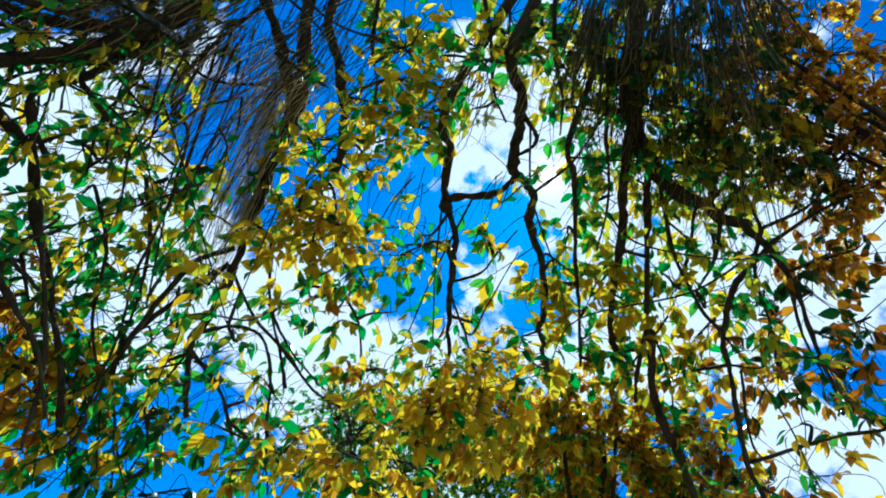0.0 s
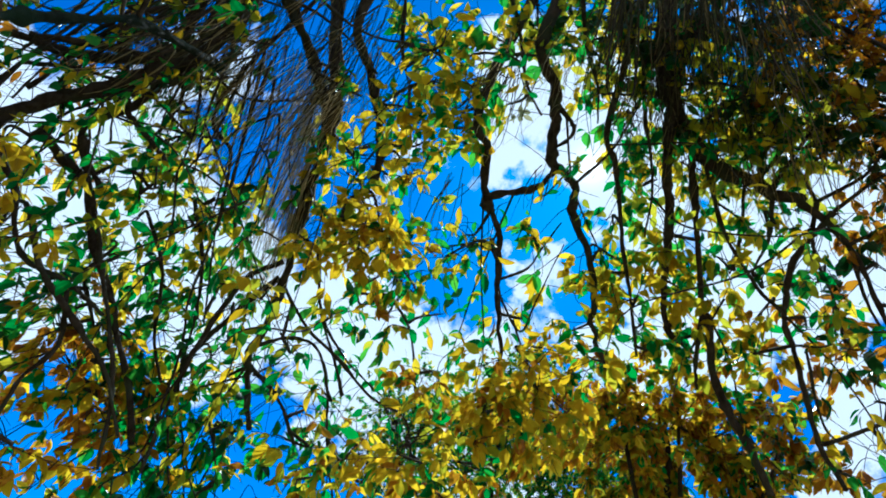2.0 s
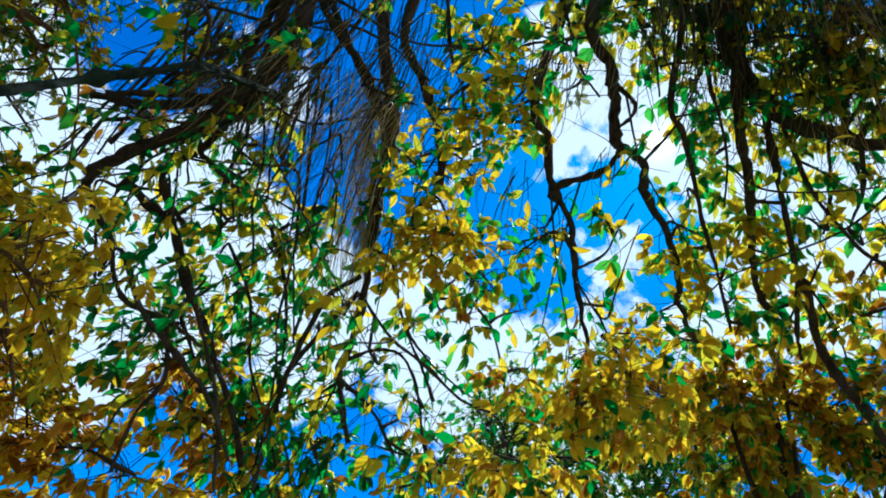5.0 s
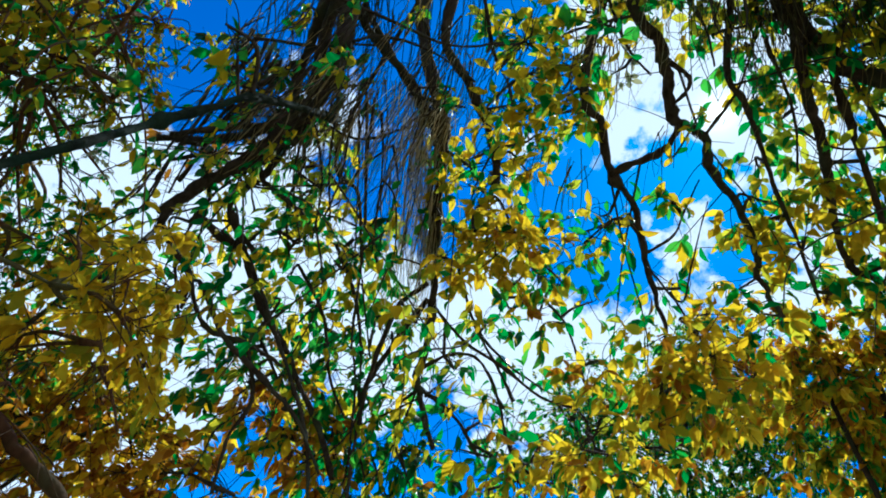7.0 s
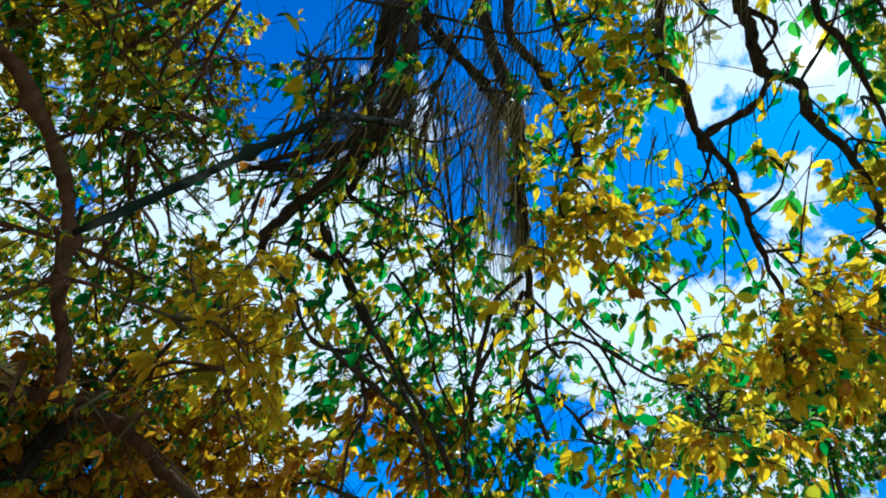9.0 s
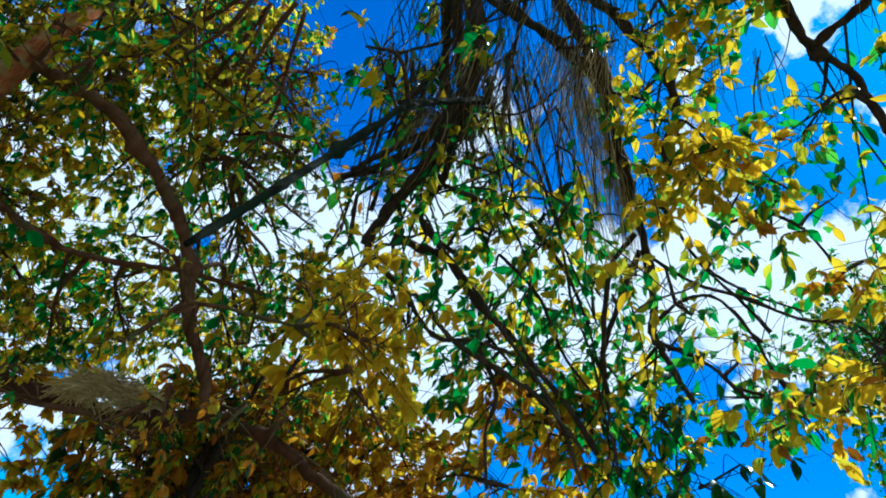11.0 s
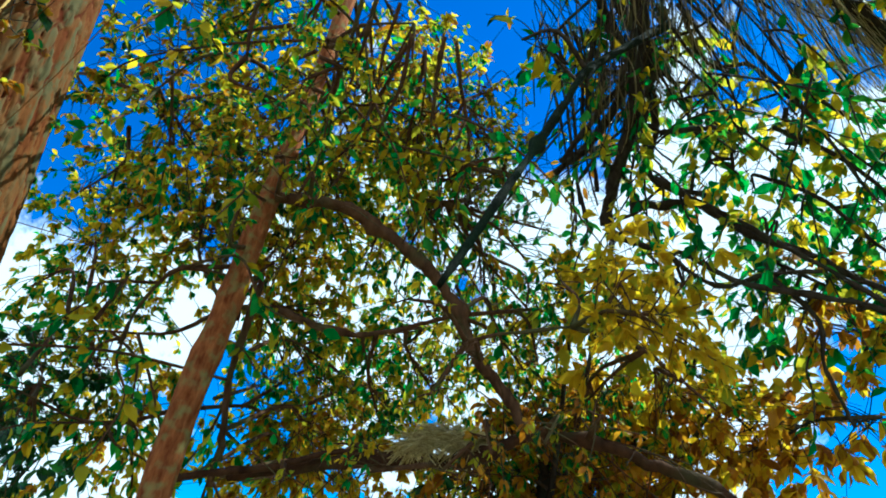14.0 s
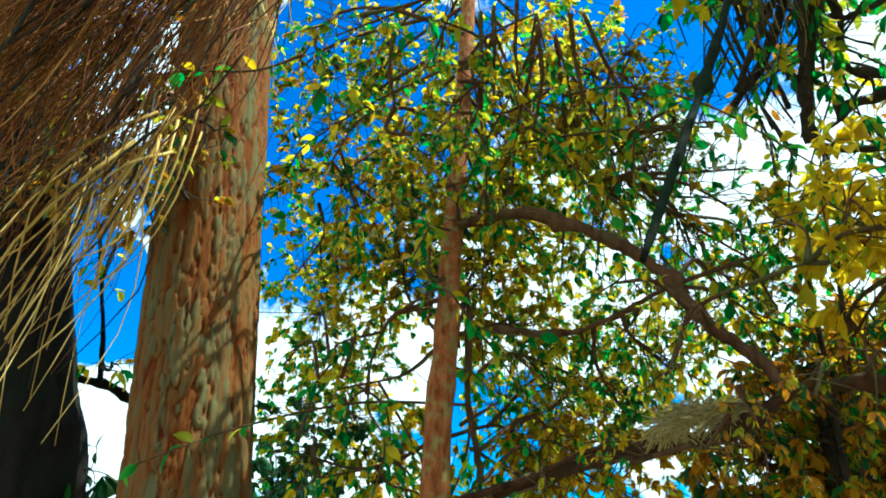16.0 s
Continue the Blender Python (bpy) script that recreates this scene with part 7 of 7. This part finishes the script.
slender_tree.spray((-2.09, 0.578, 3.463), 0.20, 18, "GGYGL", 0.039, twigs=5, own=40)
slender_tree.spray((-2.348, 0.403, 3.182), 0.17, 19, "GGGYL", 0.039, twigs=5, own=40)
slender_tree.spray((-2.43, 0.475, 2.989), 0.17, 36, "GGYGL", 0.039, twigs=5, own=40)
slender_tree.spray((-2.289, 0.677, 3.114), 0.20, 37, "GGGYL", 0.039, twigs=8, own=40)
slender_tree.spray((-2.362, 0.72, 2.954), 0.20, 65, "GGYGL", 0.039, twigs=8, own=40)
slender_tree.spray((-2.456, 0.761, 2.742), 0.20, 33, "GGGYL", 0.039, twigs=5, own=40)
slender_tree.spray((-2.491, 0.557, 2.806), 0.13, 34, "LLOY", 0.039, twigs=5, own=40)
slender_tree.spray((-2.253, -1.035, 3.455), 0.46, 705, "LYGOD", 0.044, twigs=22, own=40)
slender_tree.spray((-2.211, -0.791, 3.608), 0.39, 505, "LLOY", 0.044, twigs=22, own=40)
slender_tree.spray((-2.468, -0.913, 3.179), 0.39, 471, "LLOY", 0.044, twigs=22, own=40)
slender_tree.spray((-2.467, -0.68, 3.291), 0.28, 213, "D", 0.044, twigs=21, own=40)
hanging_tree.spray((-0.92, 1.77, 3.91), 0.22, 55, "YGLY", 0.092, twigs=9, own=3)
hanging_tree.spray((-0.74, 1.93, 3.86), 0.22, 55, "YGLY", 0.092, twigs=9, own=3)
hanging_tree.spray((-0.78, 1.77, 3.98), 0.22, 40, "YGLY", 0.092, twigs=9, own=3)
hanging_tree.spray((-0.95, 1.49, 4.11), 0.22, 22, "YGLY", 0.092, twigs=9, own=3)
hanging_tree.spray((-0.69, 1.37, 4.29), 0.22, 25, "YGLY", 0.092, twigs=9, own=3)
hanging_tree.spray((-0.47, 1.31, 4.40), 0.22, 28, "YGLY", 0.092, twigs=9, own=3)
hanging_tree.spray((-0.57, 1.04, 4.50), 0.22, 28, "YGLY", 0.092, twigs=9, own=3)
hanging_tree.spray((-0.29, 1.18, 4.51), 0.22, 28, "YGLY", 0.092, twigs=9, own=3)
hanging_tree.spray((-0.46, 1.93, 3.97), 0.22, 30, "YGLY", 0.092, twigs=9, own=3)
hanging_tree.spray((-0.42, 2.43, 3.60), 0.24, 50, "YYGOL", 0.092, twigs=9, own=3)
hanging_tree.spray((-0.24, 2.55, 3.50), 0.24, 60, "YYGOL", 0.092, twigs=9, own=3)
hanging_tree.spray((-0.50, 2.60, 3.32), 0.24, 65, "YYGOL", 0.092, twigs=9, own=3)
hanging_tree.spray((-0.25, 2.68, 3.29), 0.24, 70, "YYGOL", 0.092, twigs=9, own=3)
hanging_tree.spray((-0.75, 2.58, 3.20), 0.24, 60, "YYGOL", 0.092, twigs=9, own=3)
hanging_tree.spray((-0.19, 2.80, 3.08), 0.24, 80, "YYGOL", 0.092, twigs=9, own=3)
hanging_tree.spray((-0.97, 2.61, 2.97), 0.24, 55, "YYGOL", 0.092, twigs=9, own=3)
hanging_tree.spray((-0.00, 2.56, 3.53), 0.24, 70, "YYGOL", 0.092, twigs=9, own=3)
hanging_tree.spray((0.06, 2.39, 3.76), 0.24, 50, "YYGOL", 0.092, twigs=9, own=3)
hanging_tree.spray((-0.60, 1.20, 4.42), 0.18, 45, "YYGL", 0.092, twigs=9, own=3)
hanging_tree.spray((-0.47, 1.39, 4.36), 0.18, 45, "YYGL", 0.092, twigs=9, own=3)
hanging_tree.spray((-0.75, 1.29, 4.32), 0.18, 35, "YYGL", 0.092, twigs=9, own=3)
pine.spray((-1.28, -1.63, 2.95), 0.20, 60, "OLOD", 0.050, twigs=8, own=3)
pine.spray((-1.33, -1.47, 3.08), 0.20, 60, "OLOD", 0.050, twigs=8, own=3)
pine.spray((-1.17, -1.73, 2.95), 0.20, 50, "OLOD", 0.050, twigs=8, own=3)
pine.spray((-1.26, -1.39, 3.22), 0.20, 60, "OLOD", 0.050, twigs=8, own=3)
pine.spray((-1.17, -1.54, 3.17), 0.20, 60, "OLOD", 0.050, twigs=8, own=3)
pine.spray((-1.06, -1.78, 3.00), 0.20, 50, "OLOD", 0.050, twigs=8, own=3)
pine.spray((-1.04, -1.61, 3.21), 0.20, 60, "OLOD", 0.050, twigs=8, own=3)
hanging_tree.shoots(80, 0.8, "YGGL", 0.075, low=2.6, high=5.3)
slender_tree.shoots(60, 0.6, "LYGG", 0.06)
russet_bush = Tree("russet_tree", (0.61, 3.47, 0), "small tree with golden and rust-brown autumn leaves", BARK)
russet_bush.stem("trunk", [(0.61, 3.47, -0.15), (1.005, 3.337, 1.734), (0.811, 3.24, 4.087)], 0.07, 0.025, wander=0.12)
russet_bush.stem("limb", [(0.96, 3.317, 2.32), (0.736, 3.251, 3.383), (0.523, 3.186, 4.24)], 0.022, 0.008)
russet_bush.stem("limb", [(0.96, 3.317, 2.32), (0.886, 3.286, 3.302), (0.823, 3.27, 4.078)], 0.022, 0.008)
russet_bush.stem("limb", [(0.96, 3.317, 2.32), (0.855, 3.362, 3.201), (0.751, 3.412, 3.874)], 0.022, 0.008)
russet_bush.stem("limb", [(0.96, 3.317, 2.32), (1.189, 3.21, 3.311), (1.426, 3.109, 4.095)], 0.022, 0.008)
russet_bush.stem("limb", [(0.96, 3.317, 2.32), (0.905, 3.19, 3.423), (0.849, 3.076, 4.329)], 0.022, 0.008)
russet_bush.spray((0.523, 3.186, 4.24), 0.42, 525, "YYO", 0.0792, twigs=22, own=40)
russet_bush.spray((0.394, 3.374, 3.993), 0.42, 525, "OLY", 0.0792, twigs=22, own=40)
russet_bush.spray((0.823, 3.27, 4.078), 0.46, 756, "OYLG", 0.0792, twigs=22, own=40)
russet_bush.spray((1.131, 3.172, 4.137), 0.42, 525, "OYLG", 0.0792, twigs=22, own=40)
russet_bush.spray((0.751, 3.412, 3.874), 0.46, 756, "OYLG", 0.0792, twigs=22, own=40)
russet_bush.spray((1.212, 3.297, 3.922), 0.37, 415, "OYLG", 0.0792, twigs=22, own=40)
russet_bush.spray((1.426, 3.109, 4.095), 0.32, 264, "OD", 0.0792, twigs=22, own=40)
russet_bush.spray((0.227, 3.275, 4.133), 0.23, 108, "YYO", 0.0792, twigs=10, own=40)
russet_bush.spray((0.849, 3.076, 4.329), 0.28, 136, "OLY", 0.0792, twigs=13, own=40)
edge_bush = Tree("copper_tree", (2.9, 0.9, 0), "dense tree with small copper-brown leaves", BARK)
edge_bush.stem("trunk", [(2.9, 0.9, -0.15), (2.589, 0.943, 2.18), (1.466, 1.27, 4.985)], 0.07, 0.025, wander=0.12)
edge_bush.stem("limb", [(2.318, 1.024, 2.87), (1.807, 1.102, 4.079), (1.303, 1.18, 5.082)], 0.022, 0.008)
edge_bush.stem("limb", [(2.318, 1.024, 2.87), (1.699, 1.034, 4.13), (1.086, 1.041, 5.192)], 0.022, 0.008)
edge_bush.stem("limb", [(2.318, 1.024, 2.87), (1.866, 1.203, 4.015), (1.423, 1.384, 4.955)], 0.022, 0.008)
edge_bush.stem("limb", [(2.318, 1.024, 2.87), (1.97, 1.077, 4.03), (1.642, 1.141, 4.994)], 0.022, 0.008)
edge_bush.spray((1.303, 1.18, 5.082), 0.38, 524, "OOOY", 0.0528, twigs=22, own=40)
edge_bush.spray((1.427, 1.034, 5.096), 0.34, 451, "OOOY", 0.0528, twigs=22, own=40)
edge_bush.spray((1.086, 1.041, 5.192), 0.29, 317, "OD", 0.0528, twigs=22, own=40)
edge_bush.spray((1.53, 1.309, 4.961), 0.29, 288, "OD", 0.0528, twigs=22, own=40)
edge_bush.spray((1.423, 1.384, 4.955), 0.25, 148, "OD", 0.0528, twigs=14, own=40)
edge_bush.spray((1.582, 1.546, 4.82), 0.25, 211, "OD", 0.0528, twigs=21, own=40)
edge_bush.spray((1.642, 1.141, 4.994), 0.38, 571, "OOOY", 0.0528, twigs=22, own=40)
edge_bush.spray((1.734, 1.5, 4.789), 0.38, 571, "OOOY", 0.0528, twigs=22, own=40)
low_bush = Tree("rust_tree", (-3.14, 1.42, 0), "thick low tree full of rust-coloured leaves", BARK)
low_bush.stem("trunk", [(-3.14, 1.42, -0.15), (-3.111, 1.439, 1.013), (-3.081, 1.456, 2.589)], 0.07, 0.025, wander=0.12)
low_bush.stem("limb", [(-3.1, 1.452, 1.403), (-3.163, 1.341, 2.068), (-3.224, 1.228, 2.533)], 0.022, 0.008)
low_bush.stem("limb", [(-3.1, 1.452, 1.403), (-3.007, 1.603, 2.115), (-2.903, 1.759, 2.625)], 0.022, 0.008)
low_bush.stem("limb", [(-3.1, 1.452, 1.403), (-3.165, 1.259, 2.179), (-3.227, 1.074, 2.757)], 0.022, 0.008)
low_bush.stem("limb", [(-3.1, 1.452, 1.403), (-3.077, 1.425, 2.218), (-3.05, 1.393, 2.841)], 0.022, 0.008)
low_bush.spray((-3.224, 1.228, 2.533), 0.46, 818, "OY", 0.0748, twigs=22, own=40)
low_bush.spray((-3.068, 1.498, 2.609), 0.42, 631, "OY", 0.0748, twigs=22, own=40)
low_bush.spray((-2.903, 1.759, 2.625), 0.38, 474, "OY", 0.0748, twigs=22, own=40)
low_bush.spray((-2.708, 2.01, 2.636), 0.34, 317, "OY", 0.0748, twigs=22, own=40)
low_bush.spray((-3.227, 1.074, 2.757), 0.29, 243, "OD", 0.0748, twigs=22, own=40)
low_bush.spray((-3.133, 1.497, 2.357), 0.46, 818, "OOOY", 0.0748, twigs=22, own=40)
low_bush.spray((-3.05, 1.393, 2.841), 0.25, 97, "GLY", 0.0748, twigs=9, own=40)
low_bush.spray((-3.267, 1.218, 2.331), 0.42, 631, "OOOY", 0.0748, twigs=22, own=40)
right_bush = Tree("amber_tree", (-3.0, 0.88, 0), "leafy tree with amber and brown foliage", BARK)
right_bush.stem("trunk", [(-3, 0.88, -0.15), (-2.938, 0.909, 0.976), (-2.859, 0.944, 2.497)], 0.07, 0.025, wander=0.12)
right_bush.stem("limb", [(-2.92, 0.921, 1.357), (-2.974, 0.8, 1.911), (-3.026, 0.689, 2.266)], 0.022, 0.008)
right_bush.stem("limb", [(-2.92, 0.921, 1.357), (-2.9, 1.004, 1.931), (-2.886, 1.098, 2.313)], 0.022, 0.008)
right_bush.stem("limb", [(-2.92, 0.921, 1.357), (-2.995, 0.729, 1.831), (-3.078, 0.536, 2.104)], 0.022, 0.008)
right_bush.stem("limb", [(-2.92, 0.921, 1.357), (-2.756, 1.016, 2.335), (-2.576, 1.115, 3.105)], 0.022, 0.008)
right_bush.stem("limb", [(-2.92, 0.921, 1.357), (-2.758, 0.955, 2.376), (-2.581, 0.991, 3.188)], 0.022, 0.008)
right_bush.spray((-3.026, 0.689, 2.266), 0.34, 247, "OODL", 0.0748, twigs=22, own=40)
right_bush.spray((-2.952, 0.913, 2.295), 0.34, 266, "OODL", 0.0748, twigs=22, own=40)
right_bush.spray((-2.886, 1.098, 2.313), 0.34, 266, "OODL", 0.0748, twigs=22, own=40)
right_bush.spray((-3.003, 0.882, 2.113), 0.38, 352, "OODL", 0.0748, twigs=22, own=40)
right_bush.spray((-3.078, 0.536, 2.104), 0.30, 180, "OODL", 0.0748, twigs=18, own=40)
right_bush.spray((-2.928, 1.087, 2.111), 0.34, 266, "OODL", 0.0748, twigs=22, own=40)
right_bush.spray((-2.576, 1.115, 3.105), 0.30, 120, "YYYYL", 0.0748, twigs=12, own=40)
right_bush.spray((-2.615, 1.199, 2.943), 0.23, 67, "YO", 0.0748, twigs=6, own=40)
right_bush.spray((-2.581, 0.991, 3.188), 0.23, 42, "YLG", 0.0748, twigs=5, own=40)
fine_tree = Tree("feathery_tree", (-1.05, 7.85, 0), "feathery far tree with fine grey-green leaves", BARK)
fine_tree.stem("trunk", [(-1.05, 7.85, -0.15), (-0.499, 7.708, 2.738), (-0.747, 7.394, 6.395)], 0.07, 0.025, wander=0.12)
fine_tree.stem("limb", [(-0.557, 7.625, 3.64), (-0.687, 7.53, 5.137), (-0.808, 7.434, 6.444)], 0.022, 0.008)
fine_tree.stem("limb", [(-0.557, 7.625, 3.64), (-1.368, 7.431, 5.066), (-2.162, 7.221, 6.3)], 0.022, 0.008)
fine_tree.stem("limb", [(-0.557, 7.625, 3.64), (-0.035, 7.479, 5.252), (0.505, 7.341, 6.682)], 0.022, 0.008)
fine_tree.stem("limb", [(-0.557, 7.625, 3.64), (-0.868, 7.639, 4.919), (-1.157, 7.658, 5.994)], 0.022, 0.008)
fine_tree.stem("limb", [(-0.557, 7.625, 3.64), (-1.352, 7.596, 4.794), (-2.131, 7.565, 5.746)], 0.022, 0.008)
fine_tree.spray((-0.808, 7.434, 6.444), 1.09, 4718, "LGG", 0.066, twigs=70, own=40)
fine_tree.spray((-1.609, 7.243, 6.514), 0.69, 1672, "LGG", 0.066, twigs=70, own=40)
fine_tree.spray((-2.162, 7.221, 6.3), 0.60, 1052, "LGD", 0.066, twigs=70, own=40)
fine_tree.spray((-0.117, 7.278, 6.764), 0.89, 2764, "LGG", 0.066, twigs=70, own=40)
fine_tree.spray((0.505, 7.341, 6.682), 0.79, 1871, "LGG", 0.066, twigs=70, own=40)
fine_tree.spray((-0.516, 6.981, 7.124), 0.60, 877, "LGD", 0.066, twigs=70, own=40)
fine_tree.spray((-1.157, 7.658, 5.994), 1.09, 4128, "LGG", 0.066, twigs=70, own=40)
fine_tree.spray((-0.137, 7.677, 6.15), 1.09, 4128, "LGD", 0.066, twigs=70, own=40)
fine_tree.spray((-2.131, 7.565, 5.746), 0.79, 2183, "LGG", 0.066, twigs=70, own=40)
fine_tree.spray((0.724, 7.58, 6.294), 0.79, 2183, "LGD", 0.066, twigs=70, own=40)
far_bush = Tree("evergreen_shrub", (-4.2, -2.21, 0), "dark evergreen shrub with narrow leaves", BARK)
far_bush.stem("trunk", [(-4.2, -2.21, -0.15), (-4.19, -2.21, 0.98), (-4.187, -2.248, 2.416)], 0.07, 0.025, wander=0.12)
far_bush.stem("limb", [(-4.18, -2.232, 1.303), (-4.134, -2.318, 2.051), (-4.075, -2.391, 2.61)], 0.022, 0.008)
far_bush.stem("limb", [(-4.18, -2.232, 1.303), (-4.266, -2.084, 1.908), (-4.339, -1.934, 2.324)], 0.022, 0.008)
far_bush.spray((-4.075, -2.391, 2.61), 0.28, 37, "D", 0.123, twigs=5, own=40)
far_bush.spray((-4.197, -2.238, 2.386), 0.39, 110, "D", 0.123, twigs=11, own=40)
far_bush.spray((-4.339, -1.934, 2.324), 0.39, 110, "D", 0.123, twigs=11, own=40)
far_bush.spray((-4.114, -2.41, 2.346), 0.28, 46, "D", 0.123, twigs=5, own=40)
